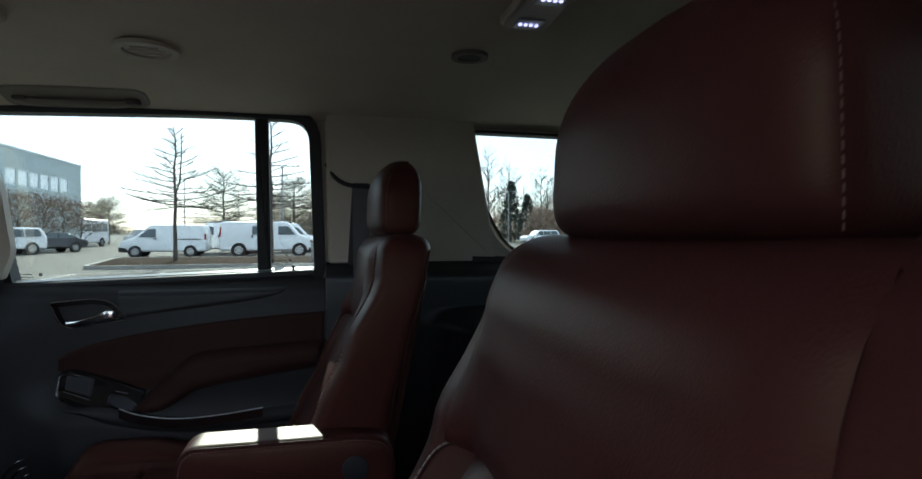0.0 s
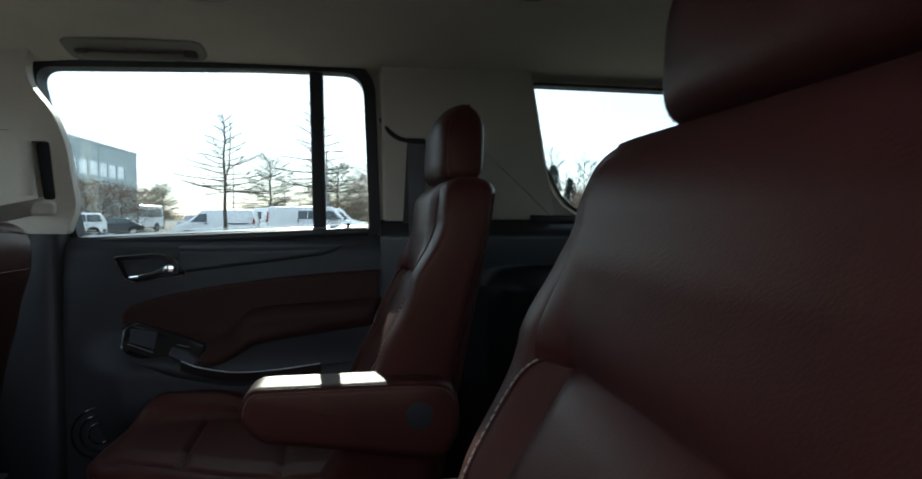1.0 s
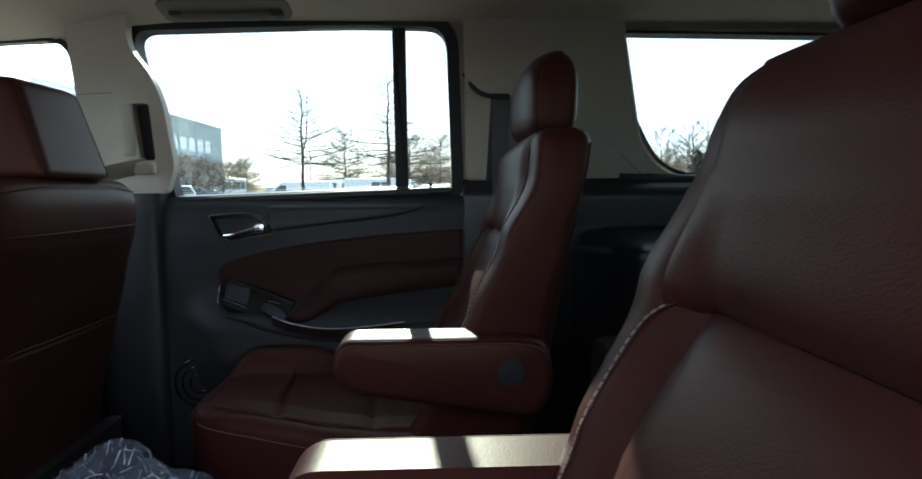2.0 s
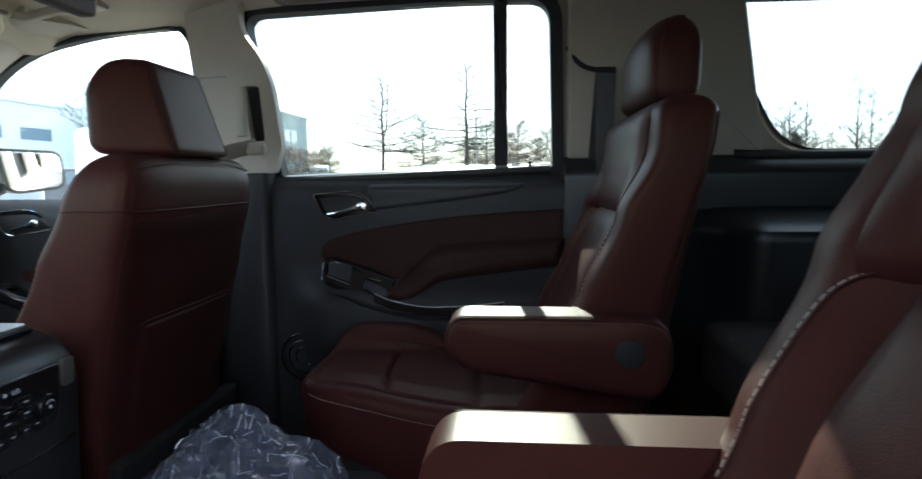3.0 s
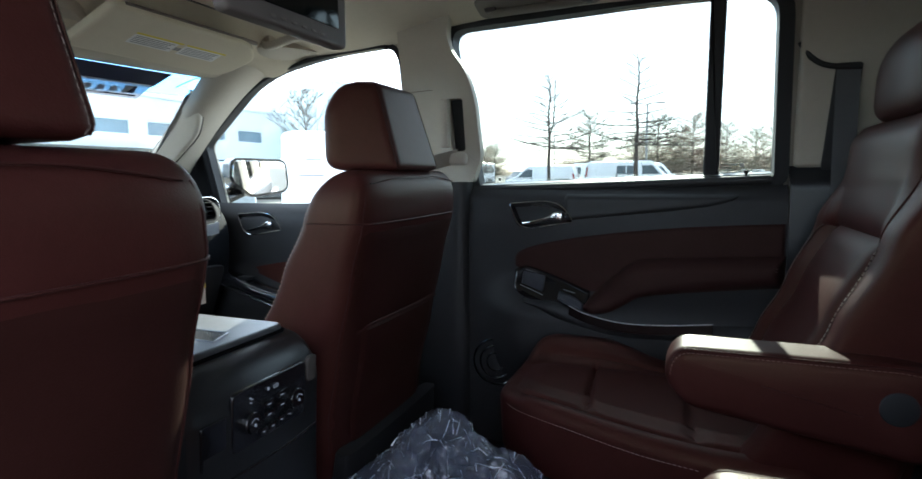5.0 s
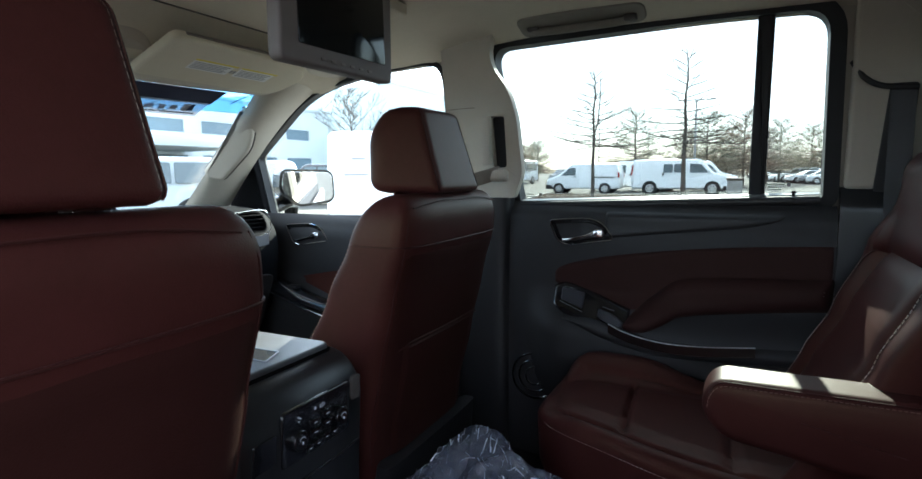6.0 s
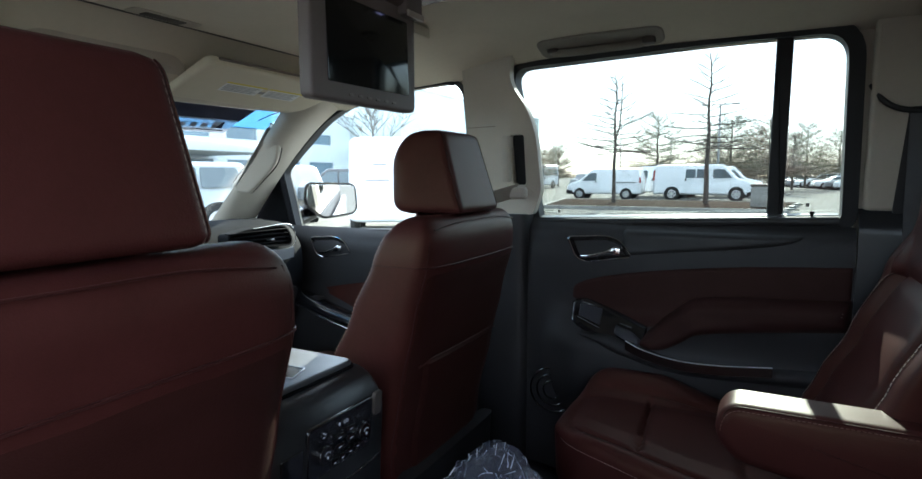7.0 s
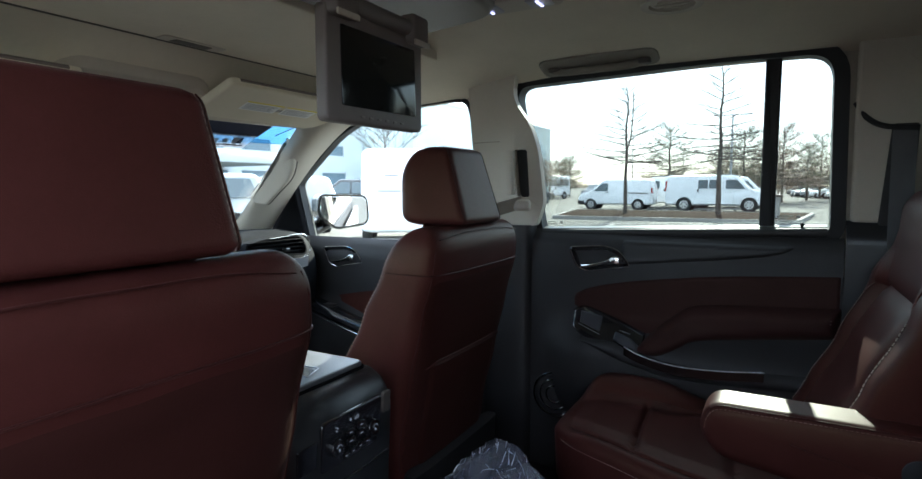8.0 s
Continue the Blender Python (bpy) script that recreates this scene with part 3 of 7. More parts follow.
def make_cushion(x0, x1, hw, top, bottom, cross=-0.41, edge=0.70, n=120):
    """A seat cushion: sewn top, rolled rim, upright sides."""
    cx, hx = (x0 + x1) / 2, (x1 - x0) / 2
    rings = []
    for k in range(46):
        f = 0.02 + 0.86 * k / 45
        rings.append([Vector((p.x, p.y, cushion_z(p.x, p.y, x0, x1, hw, top, cross, edge))) for p in ring(cx, 0, hx * f, hw * f, 0, n, 0.34)])
    rim = rings[-1]
    full = ring(cx, 0, hx, hw, 0, n, 0.30)
    for k in range(1, 9):
        a = k / 8 * math.pi / 2
        rings.append([Vector((r.x + (p.x - r.x) * math.sin(a), r.y + (p.y - r.y) * math.sin(a), r.z - 0.055 * (1 - math.cos(a)))) for r, p in zip(rim, full)])
    low = rings[-1]
    rings.append([Vector((p.x, p.y * 0.985, bottom + 0.03)) for p in low])
    rings.append([Vector((cx + (p.x - cx) * 0.95, p.y * 0.93, bottom)) for p in low])
    return loft(rings)


def curve_at(points):
    """The height along x of a smooth line through points."""
    fine = spline([(x, z, 0) for x, z in points], 10)
    xs, zs = [p.x for p in fine], [p.y for p in fine]
    return lambda x: float(np.interp(x, xs, zs))


def captain_cushion(inner):
    """A second-row cushion that narrows forward on its armrest side: sewn top, thin roll, raised outer bolster, upright sides."""
    plan = rounded([(-0.618, 0.040), (-0.552, 0.100), (-0.44, 0.150), (-0.31, 0.206), (-0.18, 0.238), (-0.02, 0.238), (-0.02, -0.255), (-0.600, -0.255), (-0.618, -0.15)], [0.03, 0.10, 0.2, 0.2, 0.2, 0.03, 0.03, 0.06, 0.1], 7)
    line = []
    for p, q in zip(plan, plan[1:] + plan[:1]):
        m = max(1, int((q - p).length / 0.010))
        line += [p.lerp(q, k / m) for k in range(m)]
    mid = Vector((-0.30, -0.05))
    edge_v = curve_at([(-0.62, 0.030), (-0.552, 0.100), (-0.44, 0.150), (-0.31, 0.206), (-0.18, 0.238), (0.0, 0.238)])

    def top(p):
        z = 0.834 - 0.014 * smooth01((-0.53 - p.x) / 0.08) + 0.050 * smooth01((-p.y - 0.12) / 0.10) * smooth01((-0.24 - p.x) / 0.20)
        inset = edge_v(p.x) - p.y
        z -= 0.008 * math.exp(-((inset - 0.044) / 0.006) ** 2) * smooth01((p.x + 0.60) / 0.03)
        for cross, deep, wide in ((-0.413, 0.011, 0.006), (-0.215, 0.007, 0.011)):
            z -= deep * math.exp(-((p.x - cross + 0.06 * (0.13 - p.y)) / wide) ** 2) * smooth01((inset - 0.040) / 0.02) * smooth01((p.y + 0.165) / 0.03)
        z -= 0.006 * math.exp(-((p.y + 0.165) / 0.006) ** 2)
        z += 0.006 * smooth01((inset - 0.05) / 0.05) * smooth01((p.y + 0.16) / 0.05)
        return z

    def at(p, z):
        return Vector((p.x, inner * p.y, z))
    rings = [[at(q := mid.lerp(p, 0.02 + 0.86 * k / 60), top(q)) for p in line] for k in range(61)]
    rim = [mid.lerp(p, 0.88) for p in line]
    for k in range(1, 9):
        a = k / 8 * math.pi / 2
        rings.append([at(r.lerp(p, math.sin(a)), top(r) - (top(r) - 0.806) * (1 - math.cos(a))) for r, p in zip(rim, line)])
    rings.append([at(p, 0.799) for p in line])
    rings.append([at(mid.lerp(p, 0.985), 0.70) for p in line])
    rings.append([at(mid.lerp(p, 0.93), 0.66) for p in line])
    return loft(rings)


CAPTAIN_ROWS = [(0.74, -0.200, 0.080, 0.200), (0.88, -0.122, 0.100, 0.235), (0.95, -0.088, 0.108, 0.246), (1.057, -0.033, 0.125, 0.260), (1.185, 0.022, 0.153, 0.268), (1.27, 0.064, 0.179, 0.268), (1.315, 0.077, 0.191, 0.264), (1.39, 0.084, 0.203, 0.250)]


def captain_roll(z):
    """How far the side bolsters of a second-row back stand forward."""
    return 0.036 * smooth01((1.31 - z) / 0.12)


def captain_seat(at, inner, label, reach=0.0, lean=0.0, fill=0.0):
    """A second-row seat; inner is the side of its armrest (+1: +y), which may reach further forward; lean tips the upper back, fill pads its shoulders."""
    seat = thing("captain_seat", (0, 0, 0), label, "car seat", "second-row seats")
    rows = [(z, a + captain_roll(z) + lean * max(0, z - 1.10) - fill * math.exp(-((z - 1.29) / 0.055) ** 2), b + lean * max(0, z - 1.10), w) for z, a, b, w in CAPTAIN_ROWS]
    table = lambda z: lerps(rows, z)
    bargs = (1.392, captain_roll, 0.035, 0.25, 0.014)
    part("backrest", make_back(table, 0.74, 1.392, captain_roll, 84, 44, 0.035, 0.25), LEATHER, seat)
    face = lambda y, z: table(z)[0] + 0.005
    part("lower_insert", front_pad(face, -0.158, 0.158, 0.86, 1.184, 0.020), LEATHER, seat, "brown leather back insert")
    part("upper_insert", front_pad(lambda y, z: table(z)[0] + 0.004 + 0.010 * smooth01((z - 1.345) / 0.03) - captain_roll(z) * smooth01((abs(y) / table(z)[2] - 0.56) / 0.26), -0.200, 0.200, 1.190, 1.374, 0.007, 30), LEATHER, seat, "brown leather shoulder panel")
    part("back_panel", plate(rounded([(-0.20, 0.80), (0.20, 0.80), (0.215, 1.30), (-0.215, 1.30)], 0.04), lambda u, v, h: Vector((table(v)[1] - 0.012 - 0.016 * (abs(u) / 0.26) ** 4 + h, u, v)), 0.015, 0.006), LEATHER_DARK, seat, "plain seat back panel")
    shape = (0.132 + lean * 0.36, 0.052, 0.164, 1.386, 1.556, 0.006, 0.024)
    head = part("headrest", make_headrest(shape), LEATHER, seat)
    for s in (-1, 1):
        line = [head_point(0.06 + 0.80 * k / 14, math.pi - s * radians(68), *shape) + Vector((-0.001, s * 0.0012, 0)) for k in range(15)]
        part("headrest_stitching", stitches(line, 0.0038, 0.0024, 0.0005), THREAD_DARK, head, "fine stitching")
        part("headrest_post", tube([(0.152 + lean * 0.3, s * 0.07, 1.33), (0.144 + lean * 0.36, s * 0.07, 1.44)], 0.006, 10), STEEL, seat, "dark steel headrest post")
        zs = [0.90 + 0.025 * k for k in range(10)]
        edge_line = [back_point(table, z, math.pi - s * radians(27), *bargs) + Vector((-0.0012, 0, 0)) for z in zs]
        turn_in = [back_point(table, 1.125 + 0.068 * math.sin(b), math.pi - s * radians(27 - 21 * (1 - math.cos(b))), *bargs) + Vector((-0.0016, 0, 0)) for b in (math.pi / 2 * k / 12 for k in range(1, 13))]
        part("bolster_stitching", stitches(edge_line + turn_in, 0.006, 0.003), THREAD, seat, "pale stitching")
        part("bolster_seam", tube([p + Vector((0.001, -s * 0.004, 0)) for p in edge_line + turn_in], 0.0012, 6), LEATHER_DARK, seat, "leather seam")
        part("side_piping", tube([back_point(table, 0.90 + 0.02 * k, s * radians(52), *bargs) + Vector((0.001, s * 0.001, 0)) for k in range(24)], 0.0018, 6), LEATHER_DARK, seat, "leather seam")
    cush = part("cushion", captain_cushion(inner), LEATHER, seat)
    part("cushion_stitching", stitches([(x - 0.0008, inner * (v + 0.0012), 0.803) for x, v, q in spline([(-0.600, 0.052, 0), (-0.552, 0.098, 0), (-0.44, 0.150, 0), (-0.31, 0.206, 0), (-0.20, 0.232, 0)], 10)], 0.006, 0.003, 0.0007), THREAD, cush, "pale stitching")
    cy = -inner * 0.028
    part("seat_base", box((-0.56, cy - 0.18, 0.60), (0.02, cy + 0.18, 0.68), 0.02), CHARCOAL, seat, "black plastic seat base")
    for s in (-1, 1):
        part("leg", loft([ring(-0.30, cy + s * 0.16, 0.20, 0.022, 0.50, 24, 0.4), ring(-0.28, cy + s * 0.16, 0.17, 0.018, 0.62, 24, 0.4)]), CHARCOAL, seat, "black covered seat leg")
        part("recline_cover", plate(rounded([(-0.16, 0.66), (0.06, 0.66), (0.09, 0.79), (-0.06, 0.80)], 0.03), lambda u, v, h, s=s: Vector((u, s * (0.215 + h), v)), 0.03, 0.01), CHARCOAL, seat, "black hinge cover")
    # folding armrest
    y0 = 0.228 * inner
    prof = [p - Vector((reach, 0)) for p in rounded([(-0.270, 0.985), (-0.250, 1.033), (0.045, 1.033), (0.100, 1.022), (0.112, 0.95), (0.085, 0.890), (-0.238, 0.938)], [0.03, 0.03, 0.1, 0.03, 0.04, 0.04, 0.045], 6)]
    arm = part("armrest", plate(prof, lambda u, v, h: Vector((u, y0 + inner * h, v)), 0.080, 0.022, 7, 0.003), LEATHER, seat, "padded brown leather armrest")
    rim = sorted([p for p in grown(prof, -0.008) if p.y > 0.985], key=lambda p: p.x)
    part("armrest_stitching", stitches([(p.x, y0 + inner * 0.0775, min(p.y, 1.0245)) for p in rim], 0.0045, 0.0022, 0.0006), THREAD_DARK, arm, "brown stitching")
    part("armrest_piping", tube([(p.x, y0 + inner * 0.0725, min(p.y + 0.0045, 1.0285)) for p in rim], 0.0016, 6), LEATHER_DARK, arm, "leather seam")
    part("pivot_cap", disc((0.035 - reach, y0 + inner * 0.080, 0.975), (0, inner, 0), 0.024, 0.003), RUBBER, arm, "round dark pivot cap")
    seat.location = at
    return seat


captain_seat((0.0, 1.345, 0.0), -1, "brown leather second-row seat with sunlit armrest lowered")
captain_seat((0.062, 0.370, 0.0), 1, "brown leather second-row seat beside the open doorway", 0.030, 0.10, 0.013)


def front_seat(at, label, wide=1.0, raised=0.0, tip=0.055, aside=0.0, head=(0.102, 0.088), gap=0.0):
    seat = thing("front_seat", (0, 0, 0), label, "car seat", "front seats")
    rows = [(0.66, -0.34, -0.10, 0.22), (0.80, -0.315, -0.092, 0.24), (0.95, -0.266, -0.060, 0.25), (1.10, -0.188, -0.028, 0.25), (1.21, -0.132, 0.0, 0.248), (1.29, -0.098, 0.004, 0.238), (1.33, -0.085, 0.004, 0.225)]
    rows = [(z, a, b, w * wide) for z, a, b, w in rows]
    table = lambda z: lerps(rows, z)
    bargs = (1.306, 0.022, 0.060, 0.30, 0.010)
    part("backrest", make_back(table, 0.66, 1.306, 0.022, drop=0.060, e=0.30, bow=0.010), LEATHER, seat)
    part("upper_insert", front_pad(lambda y, z: table(z)[0] + 0.004, -0.13, 0.13, 1.17, 1.30, 0.010), LEATHER, seat, "brown leather shoulder panel")
    part("lower_insert", front_pad(lambda y, z: table(z)[0] + 0.004, -0.13, 0.13, 0.80, 1.165, 0.018), LEATHER_VENT, seat, "perforated brown leather back insert")
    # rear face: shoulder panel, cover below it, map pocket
    # cover and pocket carry the rear face's shade in their colour
    part("rear_cover", back_skin(table, bargs, -0.955, 0.955, 0.72, 1.202, 0.0016), LEATHER_SHADED, seat, "brown seat back cover, darkened for shade")
    part("map_pocket", back_skin(table, bargs, -0.74, 0.74, 0.73, 0.998, 0.0060), LEATHER_SHADED, seat, "brown map pocket, darkened for shade")
    on_rear = lambda q, z, off: back_point(table, z, math.copysign(math.asin(abs(q) ** (1 / 0.30)), q), *bargs) + Vector((off, 0, 0))
    part("pocket_piping", tube(spline([on_rear(q, z, 0.0075) for q, z in ((-0.80, 0.990), (-0.74, 0.993), (-0.62, 1.000), (-0.3, 1.000), (0.0, 1.000), (0.3, 1.000), (0.62, 1.000), (0.74, 0.993), (0.80, 0.990))], 6), 0.0016, 8), LEATHER, seat, "leather piping")
    part("shoulder_piping", tube([on_rear(-0.95 + 0.05 * k, 1.2045, 0.0012) for k in range(39)], 0.0016, 8), LEATHER_DARK, seat, "leather seam")
    part("top_piping", tube(spline([(-0.004 - 0.010 * (abs(u) / 0.25) ** 3, u, 1.292 - 0.012 * (u / 0.2) ** 4) for u in (-0.20, -0.1, 0, 0.1, 0.20)], 8), 0.0013, 8), LEATHER_DARK, seat, "leather seam")
    for s in (-1, 1):
        part("side_seam", tube([back_point(table, 0.74 + 0.03 * k, s * radians(50), *bargs) + Vector((0.0, s * 0.0006, 0)) for k in range(19)], 0.0012, 6), LEATHER_DARK, seat, "leather seam")
        part("cross_seam", tube([back_point(table, 1.206, s * radians(a), *bargs) + Vector((0, s * 0.0008, 0)) for a in range(48, 130, 6)], 0.0012, 6), LEATHER_DARK, seat, "leather seam")
        part("front_stitching", stitches([back_point(table, 0.82 + 0.02 * k, math.pi - s * radians(50), *bargs) + Vector((-0.001, s * 0.0014, 0)) for k in range(24)], 0.006, 0.004), THREAD_DARK, seat, "brown stitching")
        part("headrest_post", tube([(-0.055, s * 0.07, 1.27), (-0.075, s * 0.07, 1.38)], 0.006, 10), CHROME, seat, "chrome headrest post")
    rings = [[p + Vector((0, aside, 0)) for p in r] for r in wedge_rings((0.000, -tip), -0.164, head, max(0.146, head[0] + 0.02), 1.305 + raised + gap, 1.489 + raised)]
    head = part("headrest", loft(rings), LEATHER, seat)
    head_seams(rings, head, THREAD if at[1] < YC else LEATHER_DARK)
    part("cushion", make_cushion(-0.79, -0.16, 0.255, 0.83, 0.64, -0.55), LEATHER, seat)
    part("lower_shell", loft([ring(-0.10, 0, 0.028, 0.205, 0.56, 36, 0.4), ring(-0.095, 0, 0.03, 0.215, 0.66, 36, 0.4), ring(-0.085, 0, 0.022, 0.215, 0.745, 36, 0.4)]), CHARCOAL, seat, "black plastic lower seat back")
    part("seat_base", box((-0.72, -0.23, 0.56), (-0.14, 0.23, 0.68), 0.02), CHARCOAL, seat, "black plastic seat base")
    for s in (-1, 1):
        part("rail", box((-0.75, s * 0.19 - 0.02, 0.488), (-0.06, s * 0.19 + 0.02, 0.57), 0.006), STEEL, seat, "dark steel seat rail")
    seat.location = at
    return seat


front_seat((-0.777, 1.262, 0.0), "brown leather front passenger seat seen from behind", 0.95)
front_seat((-0.650, 0.317, 0.012), "brown leather driver seat seen from behind", 1.0, -0.004, 0.040, -0.004, (0.130, 0.114), 0.009)


# ---- rear right door lining ----
LEATHER_DOOR = material("maroon_door_leather", (0.037, 0.0148, 0.0148), 0.6, spec=0.2, gloss=(1.0, 0.8, 0.6), nap=0.03, vary=0.14, scale=12, bump=0.16, bump_scale=620, cells=True)
door = thing("door_1", (-0.45, 1.70, 0.6), "closed rear door with charcoal and brown leather lining", "car door", kind="structure")


def door_skin(x0, x1, z0, z1, fy, nx=24, nz=30):
    bm = bmesh.new()
    g = []
    for i in range(nx + 1):
        x = x0 + (x1 - x0) * i / nx
        g.append([bm.verts.new((x, fy(x, z0 + (z1 - z0) * j / nz), z0 + (z1 - z0) * j / nz)) for j in range(nz + 1)])
    for i in range(nx):
        for j in range(nz):
            bm.faces.new((g[i][j], g[i + 1][j], g[i + 1][j + 1], g[i][j + 1]))
    bm.normal_update()
    bmesh.ops.solidify(bm, geom=bm.faces[:], thickness=-0.012)
    return bm


def clad(top, low, fy, off, edge=0.012, nx=64, nz=18):
    """A padded panel between two lines on a door's face fy, standing off by off, with a rolled rim."""
    zt, zl = curve_at(top), curve_at(low)
    x0, x1 = max(top[0][0], low[0][0]), min(top[-1][0], low[-1][0])
    bm = bmesh.new()
    g = []
    for i in range(nx + 1):
        x = x0 + (x1 - x0) * (0.5 - 0.5 * math.cos(math.pi * i / nx))
        row = []
        for j in range(nz + 1):
            z = zl(x) + (zt(x) - zl(x)) * (0.5 - 0.5 * math.cos(math.pi * j / nz))
            d = max(0.0, min(x - x0, x1 - x, zt(x) - z, z - zl(x)))
            e = math.sqrt(max(0.0, 1 - (1 - min(1.0, d / edge)) ** 2))
            row.append(bm.verts.new((x, fy(x, z) + 0.004 - (off + 0.004) * e, z)))
        g.append(row)
    for i in range(nx):
        for j in range(nz):
            bm.faces.new((g[i][j], g[i + 1][j], g[i + 1][j + 1], g[i][j + 1]))
    bm.normal_update()
    bmesh.ops.solidify(bm, geom=bm.faces[:], thickness=-0.004)
    return bm


def door_y(x, z):
    y = 1.690 - 0.006 * smooth01((1.20 - z) / 0.05)
    y -= 0.075 * smooth01((1.03 - z) / 0.12) * smooth01((x + 0.80) / 0.16)
    y += 0.045 * smooth01((0.86 - z) / 0.16) * smooth01((x + 0.80) / 0.16)
    if z > 1.226:
        y += 0.03 * smooth01((z - 1.226) / 0.03)
    return y


sill = lambda x: 1.263 + 0.037 * (x + 0.45) * 1.0
part("lining", door_skin(-0.885, -0.015, 0.52, 1.259, door_y, 40, 60), CHARCOAL_SOFT, door)
part("sill_cap", tube(spline([(x, 1.713, sill(x)) for x in (-0.80, -0.6, -0.4, -0.2, -0.05)], 6), 0.012, 10), CHARCOAL, door, "charcoal window sill")
# silver colour puts the sunlit line into the sill seal
part("sill_seal", strap([(x, 1.729, sill(x) + 0.014) for x in (-0.80, -0.6, -0.4, -0.2, -0.05)], (0, 1, 0.35), 0.014, 0.003), SILVER, door, "sill seal painted silver for its sunlit line")
CREASE = [(-0.548, 1.168), (-0.46, 1.178), (-0.374, 1.188), (-0.27, 1.200), (-0.18, 1.213), (-0.121, 1.232), (-0.092, 1.250), (-0.080, 1.256)]
part("upper_roll", clad([(-0.548, 1.254), (-0.3, 1.256), (-0.080, 1.2575)], CREASE, door_y, 0.013, 0.010), CHARCOAL, door, "charcoal padded roll below the window")
part("crease", tube([(x, door_y(x, z) - 0.002, z) for x, z, q in spline([(x, z - 0.003, 0) for x, z in CREASE], 8)], 0.0026, 8), VENT_BLACK, door, "moulded crease")
TOP_EDGE = [(-0.684, 1.052), (-0.668, 1.084), (-0.590, 1.111), (-0.441, 1.138), (-0.240, 1.160), (-0.018, 1.174)]
part("leather_insert", clad(TOP_EDGE, [(-0.684, 1.040), (-0.640, 1.026), (-0.563, 1.006), (-0.475, 0.978), (-0.440, 0.985), (-0.40, 1.010), (-0.30, 1.045), (-0.018, 1.060)], door_y, 0.012, 0.010, 80, 24), LEATHER_DOOR, door, "brown leather door insert")
part("insert_seam", tube([(x, door_y(x, z) - 0.006, z + 0.0015) for x, z, q in spline([(x, z, 0) for x, z in TOP_EDGE], 8)], 0.0024, 6), VENT_BLACK, door, "dark seam")
PAD_TOP = [(-0.486, 0.950), (-0.440, 1.000), (-0.400, 1.036), (-0.361, 1.066), (-0.300, 1.078), (-0.160, 1.086), (-0.018, 1.094)]
PAD_LOW = [(-0.486, 0.944), (-0.455, 0.936), (-0.420, 0.942), (-0.379, 0.962), (-0.339, 0.981), (-0.200, 1.000), (-0.018, 1.020)]
arm = part("armrest", clad(PAD_TOP, PAD_LOW, door_y, 0.046, 0.034, 80, 26), LEATHER_DOOR, door, "padded brown leather door armrest")
for dv in (0.0, 0.008):
    part("stitching", stitches([(x, door_y(x, z - dv) - 0.0474, z - dv) for x, z, q in spline([(-0.385, 1.012, 0), (-0.360, 1.030, 0), (-0.330, 1.042, 0), (-0.234, 1.055, 0), (-0.030, 1.070, 0)], 8)], 0.0042, 0.0032, 0.0005), THREAD, arm, "pale stitching")
part("pull_pocket", clad([(-0.405, 0.934), (-0.375, 0.955), (-0.347, 0.970), (-0.300, 0.979), (-0.101, 1.003), (-0.086, 0.990)], [(-0.405, 0.930), (-0.370, 0.920), (-0.345, 0.918), (-0.133, 0.941), (-0.105, 0.956), (-0.086, 0.980)], door_y, 0.003, 0.006), material("grey_pocket_liner", (0.030, 0.032, 0.037), 0.7, bump=0.3, bump_scale=600), door, "grey lined pull pocket")
part("lower_ledge", loft([[Vector((x, 1.612 + 0.024 * math.cos(a) - 0.004, z - 0.006 + w * math.sin(a))) for a in (2 * math.pi * i / 16 for i in range(16))] for x, z, w in ((p.x, p.z, 0.004 + 0.018 * smooth01((p.x + 0.64) / 0.10)) for p in spline([(-0.64, 0, 0.965), (-0.58, 0, 0.952), (-0.50, 0, 0.930), (-0.40, 0, 0.910), (-0.28, 0, 0.910), (-0.05, 0, 0.922)], 6))]), CHARCOAL_SOFT, door, "charcoal moulded ledge")
trim_line = spline([(-0.514, 1.582, 0.957), (-0.468, 1.577, 0.940), (-0.385, 1.573, 0.926), (-0.288, 1.571, 0.928), (-0.174, 1.571, 0.940)], 8)
part("gloss_strip", strap([p - Vector((0, -0.002, 0.012)) for p in trim_line], (0, 0.12, 1), 0.022, 0.004), GLOSS_RED, door, "gloss dark red-brown trim strip")
part("bright_strip", tube(trim_line, 0.0014, 8), material("bright_strip_metal", (0.8, 0.81, 0.83), 0.3, metal=0.3, vary=0.02), door, "thin chrome strip")
SATIN = material("satin_grey_switch_plastic", (0.060, 0.062, 0.072), 0.28, vary=0.06)
panel = part("switch_panel", clad([(-0.682, 1.028), (-0.660, 1.040), (-0.636, 1.041), (-0.560, 1.016), (-0.470, 0.985)], [(-0.682, 1.006), (-0.667, 0.974), (-0.594, 0.948), (-0.525, 0.934), (-0.485, 0.940), (-0.470, 0.958)], door_y, 0.022, 0.010), GLOSS_BLACK, door, "gloss black switch panel")
part("ashtray_lid", clad([(-0.658, 1.031), (-0.592, 1.019)], [(-0.658, 0.996), (-0.592, 0.975)], door_y, 0.027, 0.006, 16, 12), SATIN, panel, "satin grey lid")
